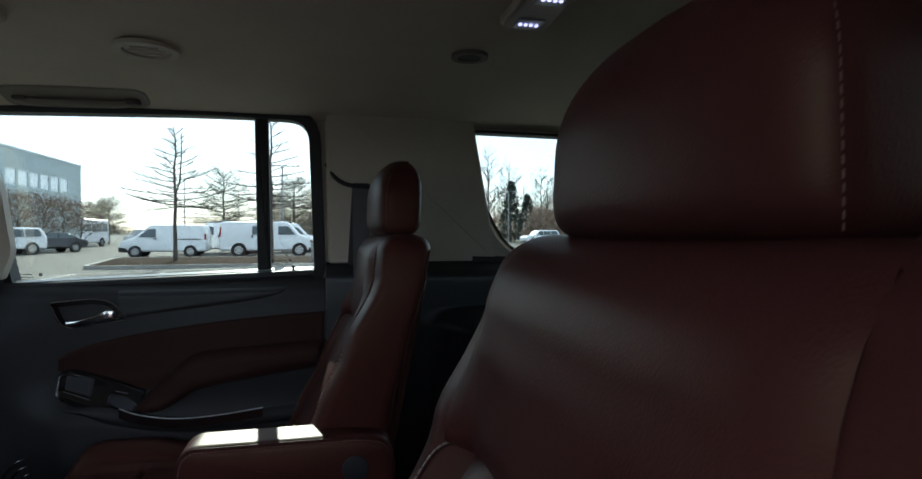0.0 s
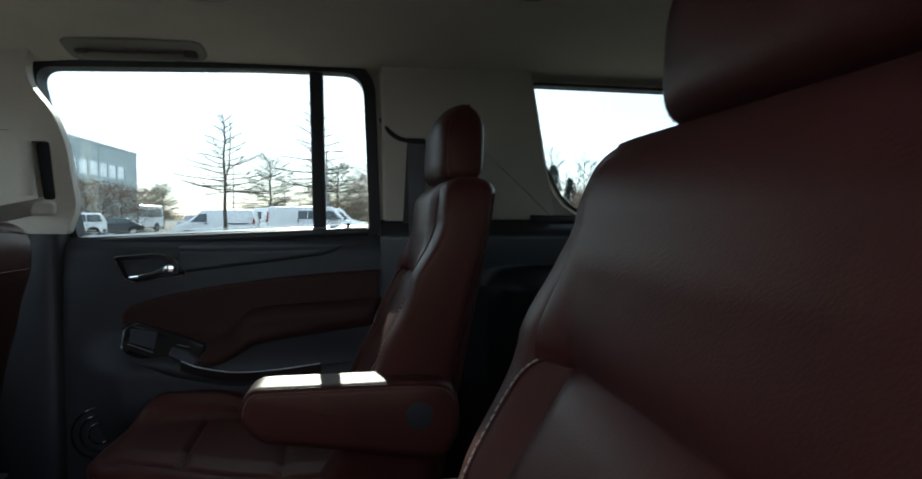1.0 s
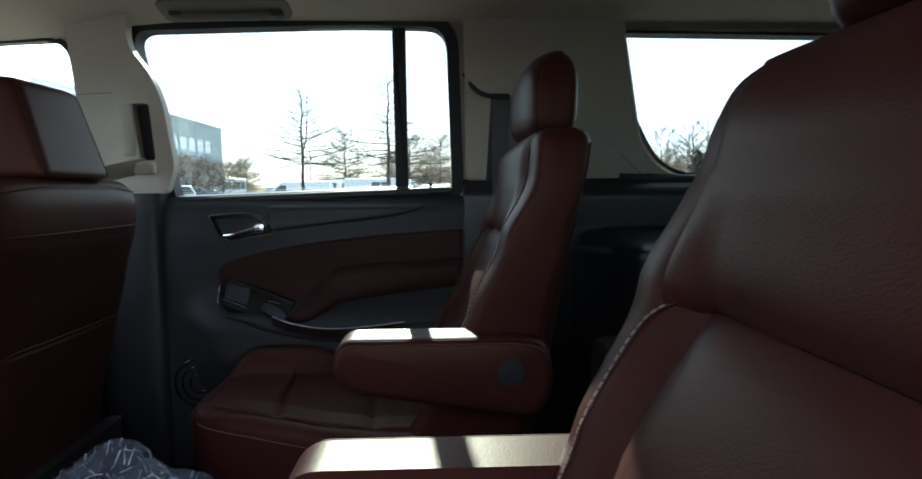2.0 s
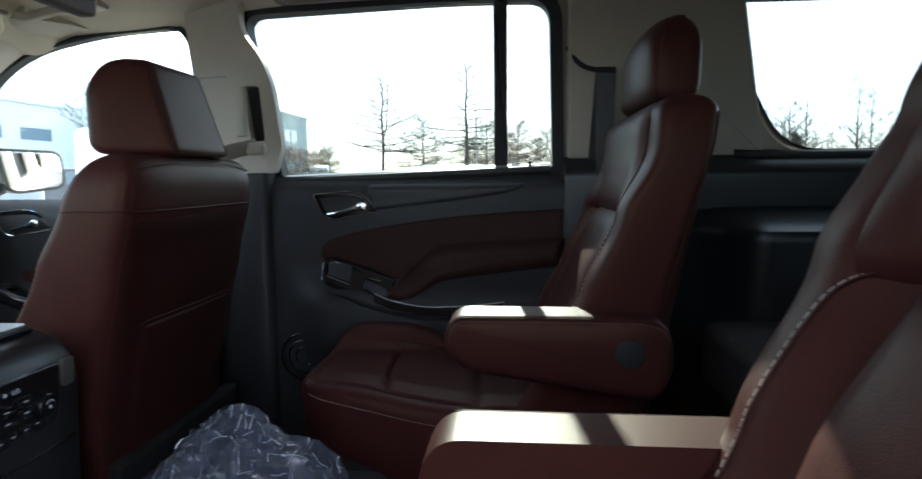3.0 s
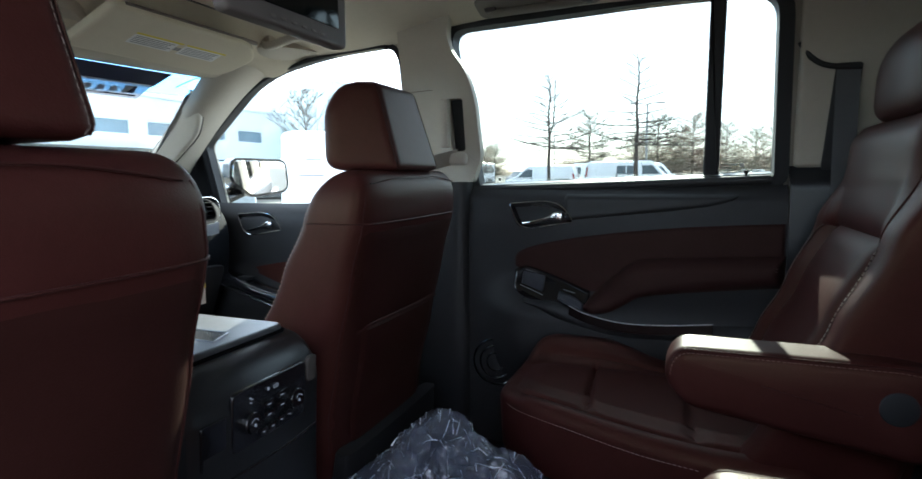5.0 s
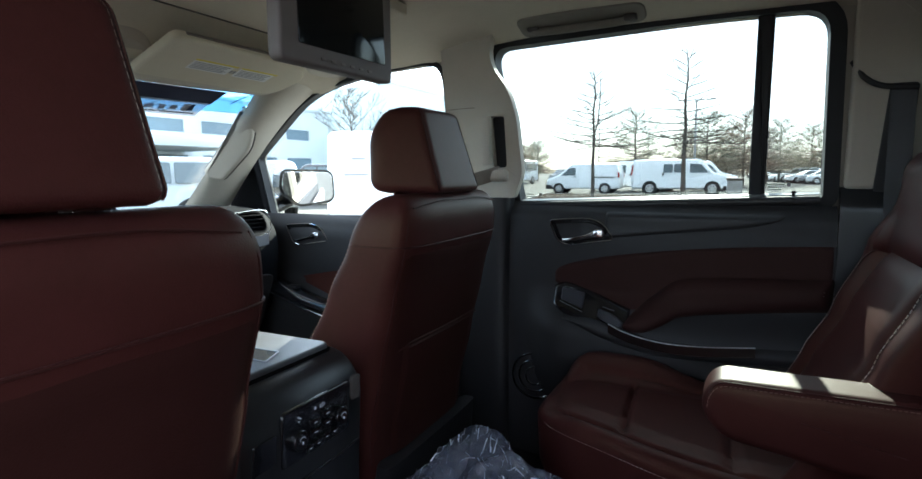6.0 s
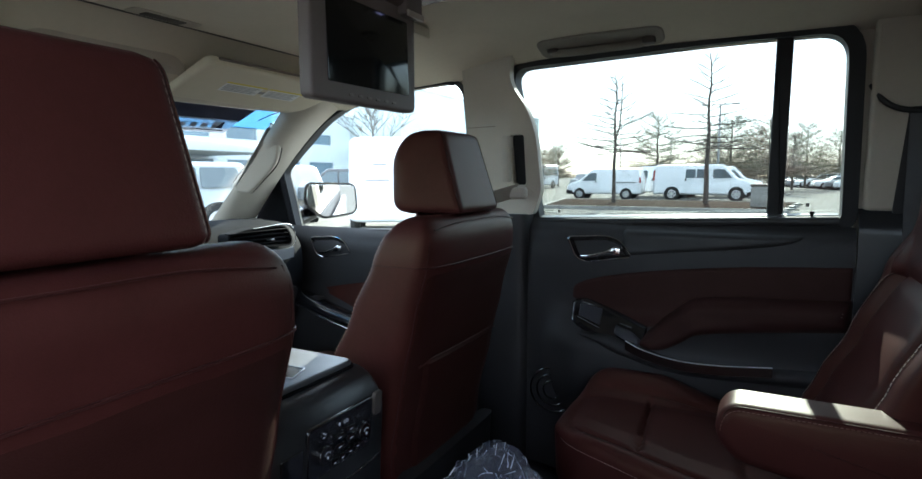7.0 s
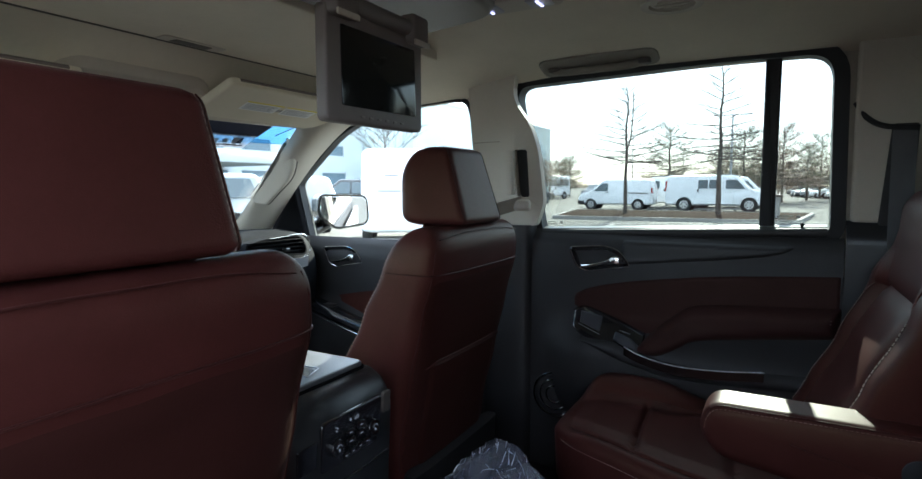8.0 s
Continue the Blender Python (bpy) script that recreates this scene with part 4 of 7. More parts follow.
# silver tube drawn as the highlight on the lid's lower rim
part("lid_edge", tube([(-0.660, door_y(-0.660, 0.993) - 0.026, 0.993), (-0.592, door_y(-0.592, 0.972) - 0.026, 0.972)], 0.0016, 6), SILVER, panel, "silver line painted as a highlight on the lid")
part("window_switch", clad([(-0.550, 0.982), (-0.510, 0.972), (-0.482, 0.956)], [(-0.550, 0.966), (-0.510, 0.950), (-0.482, 0.944)], door_y, 0.036, 0.006, 16, 10), SATIN, panel, "satin grey window switch")
# another silver tube, for the highlight above the switch
part("switch_edge", tube([(-0.540, door_y(-0.540, 0.988) - 0.026, 0.988), (-0.508, door_y(-0.508, 0.982) - 0.028, 0.982)], 0.0014, 6), SILVER, panel, "silver line painted as a highlight on the switch")


def door_handle(parent, dx, dz, dy=0.0):
    bez = rounded([(x + dx, z + dz) for x, z in ((-0.702, 1.215), (-0.594, 1.223), (-0.552, 1.211), (-0.522, 1.166), (-0.648, 1.146), (-0.677, 1.157))], [0.012, 0.04, 0.03, 0.012, 0.03, 0.03], 5)
    inner = grown(bez, -0.012)
    b = part("handle_bezel", band(inner, bez, lambda u, v, h: Vector((u, 1.690 + dy - h, v)), 0.018), GLOSS_BLACK, parent, "gloss black handle surround")
    part("rim", tube([Vector((p.x, 1.671 + dy, p.y)) for p in [*bez, bez[0]]], 0.0017, 6), CHROME, b, "thin bright rim")
    part("cup", plate(inner, lambda u, v, h: Vector((u, 1.694 + dy - h, v)), 0.008, 0.002), CHARCOAL, b, "dark handle recess")
    path = spline([(-0.664 + dx, 1.676 + dy, 1.160 + dz), (-0.63 + dx, 1.664 + dy, 1.165 + dz), (-0.59 + dx, 1.659 + dy, 1.176 + dz), (-0.566 + dx, 1.658 + dy, 1.183 + dz), (-0.552 + dx, 1.661 + dy, 1.182 + dz)], 6)
    rings = []
    for i, p in enumerate(path):
        f = i / (len(path) - 1)
        hz = 0.005 + 0.007 * smooth01((f - 0.45) / 0.3)
        rings.append([p + Vector((0.0, 0.005 * rr(math.cos(a), 0.6), hz * rr(math.sin(a), 0.6))) for a in (2 * math.pi * j / 16 for j in range(16))])
    part("lever", loft(rings), CHROME, b, "chrome door lever")
    return b


door_handle(door, 0, 0)
part("lock_pin", loft([ring(-0.105, 1.722, r, r * 0.8, z, 16, 0.8) for r, z in ((0.009, 1.262), (0.008, 1.280), (0.0035, 1.284), (0.0035, 1.292), (0.006, 1.295), (0.0045, 1.300))]), GLOSS_BLACK, door, "black lock pin")
spk = part("speaker", disc((-0.735, 1.672, 0.762), (0, -1, 0), 0.066, 0.020, 32, 0.008), CHARCOAL, door, "round dark speaker grille")
for r in (0.066, 0.046, 0.026):
    part("speaker_ring", tube([Vector((-0.735 + r * math.cos(a), 1.651, 0.762 + r * math.sin(a))) for a in (2 * math.pi * i / 32 for i in range(33))], 0.003, 6), GLOSS_BLACK, spk, "raised speaker ring")
PALE_PRINT = material("pale_glass_print", (0.42, 0.44, 0.42), 0.8, vary=0.05)
for gx, gz, runs in ((-0.160, 1.300, (0.030, 0.022, 0.036)), (-0.800, 1.268, (0.020, 0.030, 0.026))):
    for k, run in enumerate(runs):
        part("glass_print", plate([Vector(p) for p in ((gx, gz + 0.007 * k), (gx + run, gz + 0.007 * k), (gx + run, gz + 0.0025 + 0.007 * k), (gx, gz + 0.0025 + 0.007 * k))], lambda u, v, h: side(u, v, 0.0225 - h), 0.0006, 0.0002, 1), PALE_PRINT, door, "pale print line on the glass")
    part("glass_mark", plate([Vector(p) for p in ((gx + 0.042, gz + 0.010), (gx + 0.050, gz + 0.010), (gx + 0.050, gz + 0.018), (gx + 0.042, gz + 0.018))], lambda u, v, h: side(u, v, 0.0225 - h), 0.0006, 0.0002, 1), INK, door, "small dark square on the glass")

# ---- front right door lining ----
door_f = thing("door_2", (-1.35, 1.66, 0.6), "closed front passenger door with charcoal lining", "car door", kind="structure")


def front_y(x, z):
    y = 1.655 - 0.065 * smooth01((1.00 - z) / 0.10) * smooth01((x + 1.85) / 0.2)
    if z > 1.165:
        y += 0.05 * smooth01((z - 1.165) / 0.03)
    return y


part("lining", door_skin(-1.90, -1.03, 0.52, 1.196, front_y), CHARCOAL_SOFT, door_f)
part("sill_cap", tube(spline([(-1.80, 1.705, 1.184), (-1.4, 1.702, 1.196), (-1.03, 1.700, 1.206)], 6), 0.012, 10), CHARCOAL, door_f, "charcoal window sill")
part("leather_insert", plate(rounded([(-1.06, 1.100), (-1.35, 1.092), (-1.53, 1.058), (-1.66, 1.000), (-1.60, 0.965), (-1.40, 0.92), (-1.06, 0.95)], [0.01, 0.1, 0.1, 0.04, 0.03, 0.06, 0.01]), lambda u, v, h: Vector((u, front_y(u, v) + 0.004 - h, v)), 0.014, 0.006), LEATHER, door_f, "brown leather door insert")
part("armrest", loft([[Vector((x, 1.585 + w * math.cos(a), z + 0.022 * math.sin(a))) for a in (2 * math.pi * i / 16 for i in range(16))] for x, z, w in ((-1.70, 0.985, 0.02), (-1.66, 0.975, 0.045), (-1.5, 0.930, 0.05), (-1.35, 0.90, 0.05), (-1.10, 0.90, 0.05))]), GLOSS_BLACK, door_f, "gloss black armrest top")
part("bright_strip", tube(spline([(-1.67, 1.540, 0.968), (-1.5, 1.532, 0.920), (-1.35, 1.530, 0.885)], 6), 0.0028, 8), CHROME, door_f, "thin chrome strip")
part("window_switch", box((-1.60, 1.570, 0.965), (-1.54, 1.60, 0.975), 0.003), CHARCOAL, door_f, "window switch")
door_handle(door_f, -0.938, -0.043, -0.028)
part("sail_panel", plate(rounded([(-2.0, 1.18), (-1.801, 1.18), (-1.822, 1.400), (-1.86, 1.402), (-1.93, 1.32)], 0.008, 3), lambda u, v, h: side(u, v, -h), 0.03, 0.006), VENT_BLACK, door_f, "black mirror corner panel")
edge = sorted([p for p in FRONT_WINDOW if p.y > 1.38 and p.x < -1.06], key=lambda p: p.x)
part("frame_seal", tube([side(p.x - 0.002, p.y + 0.003, -0.004) for p in edge], 0.0065, 8), RUBBER, door_f, "black window frame seal")

# lower pillars and kick panels on the right
post_b = thing("trim_1", (-0.95, 1.66, 0.6), "pillar between the doors, cream above and dark below", "car pillar", kind="structure")
upper = rounded([(-1.010, 1.275), (-0.806, 1.275), (-0.780, 1.345), (-0.788, 1.500), (-0.806, 1.575), (-0.864, 1.655), (-0.825, 1.775), (-1.012, 1.775)], [0.01, 0.01, 0.02, 0.03, 0.05, 0.05, 0.02, 0.02], 5)
slot = rounded([(-0.862, 1.362), (-0.822, 1.362), (-0.822, 1.505), (-0.866, 1.505)], 0.01, 5)
bput = lambda u, v, h: side(u, v, -0.045 - 0.02 * smooth01((u + 1.02) / 0.1) * smooth01((-0.76 - u) / 0.08 + 0.3) + h)
part("upper_trim", sheet(upper, [slot], bput, 0.028), TRIM, post_b, smooth=False)
part("trim_joint", tube([bput(-1.005 + 0.012 * k, 1.530, -0.0005) for k in range(9)], 0.0007, 6), TAUPE_DEEP, post_b, "thin joint in the pillar trim")
part("slot_liner", plate(grown(slot, 0.004), lambda u, v, h: bput(u, v, 0.03 - h), 0.004, 0.001, 1), RUBBER, post_b, "dark belt slot")
part("height_slider", box((-0.872, 1.585, 1.37), (-0.850, 1.612, 1.50), 0.004), TRIM, post_b, "cream belt slider")
part("lower_trim", loft([ring(-0.905, 1.70, 0.085, 0.055, z, 28, 0.5) for z in (0.52, 0.8, 1.05, 1.20, 1.276)]), CHARCOAL, post_b, "dark lower pillar trim")
belt = thing("seat_belt", (-0.86, 1.60, 1.33), "tan front seat belt drawn from the pillar", "seat belt", "seat belts")
part("webbing", strap(spline([(-0.835, 1.606, 1.345), (-0.86, 1.575, 1.335), (-0.90, 1.525, 1.318), (-0.94, 1.49, 1.29), (-0.955, 1.48, 1.15), (-0.96, 1.48, 0.70)], 6), (0.35, 0.1, 1), 0.045, 0.003), WEBBING_TAN, belt)
part("anchor", box((-0.862, 1.592, 1.322), (-0.800, 1.614, 1.356), 0.010, 3), TRIM, belt, "cream belt guide")

CARGO_TRIM = material("satin_charcoal_cargo_plastic", (0.020, 0.021, 0.024), 0.34, vary=0.1, scale=10, bump=0.12, bump_scale=500)
post_c = thing("trim_2", (0.2, 1.68, 0.6), "cream rear pillar trim with a dark lower panel", "car pillar", kind="structure")
cput = lambda u, v, h: side(u, v, -0.012 - h)
part("upper_trim", plate(rounded([(-0.006, 1.306), (0.50, 1.306), (0.395, 1.77), (-0.015, 1.77)], 0.012), cput, 0.018, 0.008), TRIM, post_c)
part("belt_channel", plate(rounded([(0.048, 1.30), (0.110, 1.30), (0.110, 1.535), (0.060, 1.535)], 0.008), lambda u, v, h: cput(u, v, h + 0.016), 0.006, 0.002), CHARCOAL_SOFT, post_c, "dark belt channel")
part("lower_trim", door_skin(-0.012, 2.25, 0.50, 1.306, lambda x, z: 1.690 - 0.02 * smooth01((x - 0.0) / 0.1) + 0.035 * smooth01((z - 1.26) / 0.045) - 0.17 * smooth01((1.172 - z) / 0.060) * smooth01((x - 0.28) / 0.16), 60, 90), CARGO_TRIM, post_c, "dark cargo side panel with a ledge")
part("quarter_sill", tube(spline([(0.42, 1.700, 1.312), (0.60, 1.700, 1.306), (0.9, 1.700, 1.306), (1.4, 1.700, 1.306)], 6), 0.014, 10), CHARCOAL, post_c, "dark sill under the quarter window")
belt_c = thing("seat_belt", (0.08, 1.66, 1.5), "grey second-row seat belt hanging at the pillar", "seat belt", "seat belts")
part("guide", tube(spline([(-0.012, 1.662, 1.588), (0.010, 1.655, 1.552), (0.045, 1.650, 1.530), (0.108, 1.648, 1.524)], 8), 0.0065, 8), RUBBER, belt_c, "curved black belt guide")
part("webbing", strap([(0.083, 1.652, 1.528), (0.085, 1.655, 1.30), (0.09, 1.640, 1.10), (0.10, 1.630, 0.75)], (1, 0, 0), 0.046, 0.003), WEBBING, belt_c)
tagged(part("baseboard_left", door_skin(0.07, 2.25, 0.50, 1.306, lambda x, z: 2 * YC - 1.690, 4, 4), CHARCOAL), "dark left cargo side panel", "car side", kind="structure")
tagged(part("baseboard_front_left", door_skin(-1.86, -0.93, 0.50, 1.222, lambda x, z: 2 * YC - 1.665, 4, 4), CHARCOAL), "dark driver door lining below the window", "car side", kind="structure")

third = thing("third_row_seat", (0.62, 1.30, FLOOR), "folded third-row seat with a grey carpeted back", "car seat")
FELT = material("grey_seat_back_carpet", (0.095, 0.092, 0.092), 1.0, vary=0.18, scale=40, bump=0.6, bump_scale=900, spec=0.05)
part("seat_back", plate(rounded([(0.285, 1.02), (0.95, 1.02), (0.95, 1.50), (0.285, 1.50)], 0.05), lambda u, v, h: Vector((u, v, 0.795 + 0.02 * (u - 0.285) + h)), 0.125, 0.030, 5), FELT, third)
part("cushion", plate(rounded([(0.33, 1.03), (0.92, 1.03), (0.92, 1.49), (0.33, 1.49)], 0.05), lambda u, v, h: Vector((u, v, 0.635 + h)), 0.165, 0.03, 4), LEATHER_DARK, third, "brown leather cushion under the back")
part("hinge_bar", tube([(0.90, 1.03, 0.72), (0.90, 1.49, 0.72)], 0.014, 10), STEEL, third, "dark steel hinge bar")
for x in (0.40, 0.86):
    part("leg", box((x - 0.03, 1.06, 0.497), (x + 0.03, 1.46, 0.645), 0.008), CHARCOAL, third, "black seat leg")

# ---- overhead ----
for k, (x, y) in enumerate(((-0.372, 1.308), (-0.372, 2 * YC - 1.308))):
    z = roof_z(x, y)
    v = tagged(new("air_outlet"), "round cream ceiling air outlet with a turning flap", "air vent", "ceiling outlets")
    v.location = (x, y, z)
    c = Vector((x, y, z - 0.001))
    circ = [Vector((math.cos(a), math.sin(a))) for a in (2 * math.pi * i / 40 for i in range(40))]
    dn = lambda u, w, h, c=c: c + Vector((u, w, -h + 0.22 * (u * 0) ))
    part("rim", band([p * 0.046 for p in circ], [p * 0.062 for p in circ], dn, 0.009), TRIM, v)
    part("flap", plate([p * 0.043 for p in circ], dn, 0.005, 0.003), TRIM, v, "cream outlet flap")
    for s in (-0.02, 0.0, 0.02):
        part("rib", box((x - 0.036 + abs(s) * 0.5, y + s - 0.001, z - 0.0085), (x + 0.036 - abs(s) * 0.5, y + s + 0.001, z - 0.005), 0.0), TRIM, v, "thin rib")
c = Vector((0.29, 1.215, roof_z(0.29, 1.215)))
v = tagged(new("dome_lamp"), "small round unlit ceiling lamp", "ceiling lamp")
v.location = c
part("rim", band([p * 0.026 for p in circ], [p * 0.040 for p in circ], lambda u, w, h: c + Vector((u, w, -h)), 0.008), TRIM_DARK, v)
part("lens", plate([p * 0.026 for p in circ], lambda u, w, h: c + Vector((u, w, -h)), 0.006, 0.003), CHARCOAL, v, "dark lens")


def dome_console(x, y, turn):
    z = roof_z(x, y) - 0.001
    m = pose(x, y, z, 0, 0, turn)
    ob = tagged(new("reading_lamp"), "cream ceiling lamp console with bluish lit diodes", "ceiling lamp", "ceiling lamp consoles")
    ob.location = (x, y, z)
    out = rounded([(-0.045, -0.10), (0.045, -0.10), (0.045, 0.10), (-0.045, 0.10)], 0.03)
    put = lambda u, w, h: m @ Vector((u, w, -h))
    part("housing", plate(out, put, 0.016, 0.010), TRIM, ob)
    for s in (-1, 1):
        part("lens", plate(rounded([(-0.025, s * 0.055 - 0.025), (0.025, s * 0.055 - 0.025), (0.025, s * 0.055 + 0.025), (-0.025, s * 0.055 + 0.025)], 0.008), lambda u, w, h: put(u, w, h + 0.014), 0.004, 0.002), material("frosted_lens", (0.35, 0.35, 0.40), 0.3), ob, "frosted lamp lens")
        for k in range(4):
            part("diode", disc(put(-0.015 + 0.010 * k, s * 0.055, 0.018), (0, 0, -1), 0.0035, 0.003, 10, 0.001), LED_BLUE, ob, "lit bluish diode")
    return ob


dome_console(0.335, 0.915, 0)
dome_console(-0.655, 1.145, 90)

# grab handles
# grey-brown set darker to hold the shade in and under the handle
HANDLE_GREY = material("grey_brown_handle_shade_tone", (0.24, 0.215, 0.18), 0.6, vary=0.08, scale=10)
gh = tagged(new("grab_handle"), "folded taupe grab handle above the rear door", "grab handle", "grab handles")
gh.location = (-0.6, 1.62, 1.73)
part("recess", plate(rounded([(-0.765, 1.548), (-0.445, 1.548), (-0.445, 1.628), (-0.765, 1.636)], 0.030, 8), lambda u, v, h: Vector((u, v, roof_z(u, v) + 0.002 - h)), 0.006, 0.003), HANDLE_GREY, gh)
part("grip", tube(spline([(-0.735, 1.600, 1.728), (-0.715, 1.598, 1.712), (-0.60, 1.597, 1.712), (-0.50, 1.598, 1.716), (-0.475, 1.600, 1.732)], 8), 0.010, 12), HANDLE_GREY, gh, "taupe folding grip")
for x in (-0.728, -0.482):
    part("mount", box((x - 0.016, 1.585, 1.712), (x + 0.016, 1.612, roof_z(x, 1.60) + 0.004), 0.006), TAUPE_DEEP, gh, "dark pivot block")
gf = tagged(new("grab_handle"), "cream grab handle above the front passenger door", "grab handle", "grab handles")
gf.location = (-1.2, 1.60, 1.72)
part("grip", loft([[p + Vector((0.0, 0.012 * rr(math.cos(a), 0.6), 0.011 * rr(math.sin(a), 0.6))) for a in (2 * math.pi * i / 16 for i in range(16))] for p in spline([(-1.400, 1.535, 1.700), (-1.388, 1.515, 1.672), (-1.350, 1.505, 1.668), (-1.28, 1.503, 1.680), (-1.215, 1.508, 1.690), (-1.195, 1.535, 1.712)], 6)]), TRIM, gf)
for x, z in ((-1.395, 1.690), (-1.200, 1.705)):
    part("mount", box((x - 0.026, 1.512, z - 0.016), (x + 0.026, 1.560, z + 0.024), 0.010), TRIM, gf, "cream handle mount")


# sun visors, with the warning label on the passenger one
def visor(sgn, label, tag, low=0.0):
    ob = tagged(new("sun_visor"), label, "sun visor", "sun visors")
    ob.location = (-1.36, YC + sgn * 0.43, 1.66)
    e = Vector((-0.93, 0, -0.36)).normalized()
    nrm = Vector((0.36, 0, -0.93)).normalized()
    put = lambda u, v, h: Vector((-1.352, YC + sgn * v, 1.664 - low)) + e * u + nrm * h
    part("panel", plate(rounded([(0, 0.17), (0.178, 0.17), (0.178, 0.622), (0.06, 0.647), (0, 0.577)], [0.02, 0.025, 0.05, 0.03, 0.04], 6), put, 0.020, 0.008), VISOR_CLOTH, ob)
    part("pivot_rod", tube([put(0.004, 0.20, 0.004), put(0.004, 0.60, 0.004)], 0.006, 10), TRIM_DARK, ob, "taupe pivot rod")
    part("retaining_clip", box((-1.535, YC + sgn * 0.150 - 0.014, 1.590), (-1.505, YC + sgn * 0.150 + 0.014, 1.615), 0.005), TRIM_DARK, ob, "taupe visor clip")
    if tag:
        for a, b in ((0.272, 0.392), (0.412, 0.531)):
            lb = part("warning_label", plate([Vector(p) for p in ((0.072, a), (0.112, a), (0.112, b), (0.072, b))], lambda u, v, h: put(u, v, h + 0.0195), 0.0008, 0.0002, 1), PAPER, ob, "white warning label")
            part("yellow_band", plate([Vector(p) for p in ((0.065, a), (0.0715, a), (0.0715, b + 0.01), (0.065, b + 0.01))], lambda u, v, h: put(u, v, h + 0.0195), 0.0008, 0.0002, 1), YELLOW, lb, "yellow label band")
            for k in range(5):
                part("print_line", plate([Vector(p) for p in ((0.077 + 0.0066 * k, a + 0.006), (0.0795 + 0.0066 * k, a + 0.006), (0.0795 + 0.0066 * k, b - 0.008 - 0.006 * (k % 3)), (0.077 + 0.0066 * k, b - 0.008 - 0.006 * (k % 3)))], lambda u, v, h: put(u, v, h + 0.0202), 0.0005, 0.0001, 1), INK, lb, "grey unreadable line")
        for v0 in (0.393, 0.403):
            part("airbag_mark", plate(rounded([(0.086, v0), (0.100, v0), (0.100, v0 + 0.008), (0.086, v0 + 0.008)], 0.003, 3), lambda u, v, h: put(u, v, h + 0.0195), 0.001, 0.0003, 1), INK, ob, "dark printed mark")
    return ob


visor(1, "cream sun visor with white and yellow warning label", True)
visor(-1, "cream driver sun visor folded up", False, 0.04)
oc = tagged(new("overhead_console"), "cream overhead map lamp panel above the windscreen", "overhead console")
oc.location = (-1.45, YC, 1.66)
part("body", plate(rounded([(-1.60, YC - 0.22), (-1.425, YC - 0.20), (-1.425, YC + 0.20), (-1.60, YC + 0.22)], 0.08, 8), lambda u, v, h: Vector((u, v, roof_z(u, v) + 0.004 - h)), 0.014, 0.008, 5), TRIM, oc)
for s_ in (-1, 1):
    part("lamp_lens", plate(rounded([(-1.53, YC + s_ * 0.10 - 0.03), (-1.48, YC + s_ * 0.10 - 0.03), (-1.48, YC + s_ * 0.10 + 0.03), (-1.53, YC + s_ * 0.10 + 0.03)], 0.012), lambda u, v, h: Vector((u, v, roof_z(u, v) - 0.0098 - h)), 0.0015, 0.0006), TRIM, oc, "cream lamp lens")
sr = tagged(new("sunroof_shade"), "cream sliding sunroof shade, closed", "sunroof shade")
sr.location = (-1.1, YC, 1.74)
SHADE_Z = 1.712
part("panel", plate(rounded([(-1.350, YC - 0.52), (-0.96, YC - 0.52), (-0.96, YC + 0.52), (-1.350, YC + 0.52)], 0.03), lambda u, v, h: Vector((u, v, SHADE_Z + 0.022 + 0.03 * (u + 1.35) - h)), 0.022, 0.004), HEADLINER, sr)
# taupe strip draws the shadow line ahead of the panel
part("front_gap", box((-1.357, YC - 0.51, SHADE_Z - 0.001), (-1.3515, YC + 0.51, SHADE_Z + 0.02), 0.001), TAUPE_DEEP, sr, "dark strip painted as the shadow along the front edge")
part("pull_rim", plate(rounded([(-1.346, YC - 0.03), (-1.303, YC - 0.03), (-1.303, YC + 0.125), (-1.346, YC + 0.125)], 0.012), lambda u, v, h: Vector((u, v, SHADE_Z + 0.0025 - h)), 0.0035, 0.001), TRIM, sr, "cream pull surround")
part("pull", plate(rounded([(-1.340, YC), (-1.312, YC), (-1.312, YC + 0.092), (-1.340, YC + 0.092)], 0.006), lambda u, v, h: Vector((u, v, SHADE_Z - 0.0008 - h)), 0.0015, 0.0006), TAUPE_DEEP, sr, "taupe finger pull")
rm = tagged(new("rear_view_mirror"), "dark rear view mirror below the windscreen top", "mirror")
rm.location = (-1.74, YC, 1.50)
part("case", plate(rounded([(YC - 0.12, 1.465), (YC + 0.12, 1.465), (YC + 0.12, 1.535), (YC - 0.12, 1.535)], 0.02), lambda u, v, h: Vector((-1.705 - h, u, v)), 0.03, 0.01), GLOSS_BLACK, rm)
part("glass", plate(rounded([(YC - 0.112, 1.472), (YC + 0.112, 1.472), (YC + 0.112, 1.528), (YC - 0.112, 1.528)], 0.016), lambda u, v, h: Vector((-1.705 + h, u, v)), 0.003, 0.001, 1), MIRROR, rm, "mirror glass")
part("stem", tube([(-1.72, YC, 1.525), (-1.755, YC, 1.570)], 0.010, 10), GLOSS_BLACK, rm, "black stem")
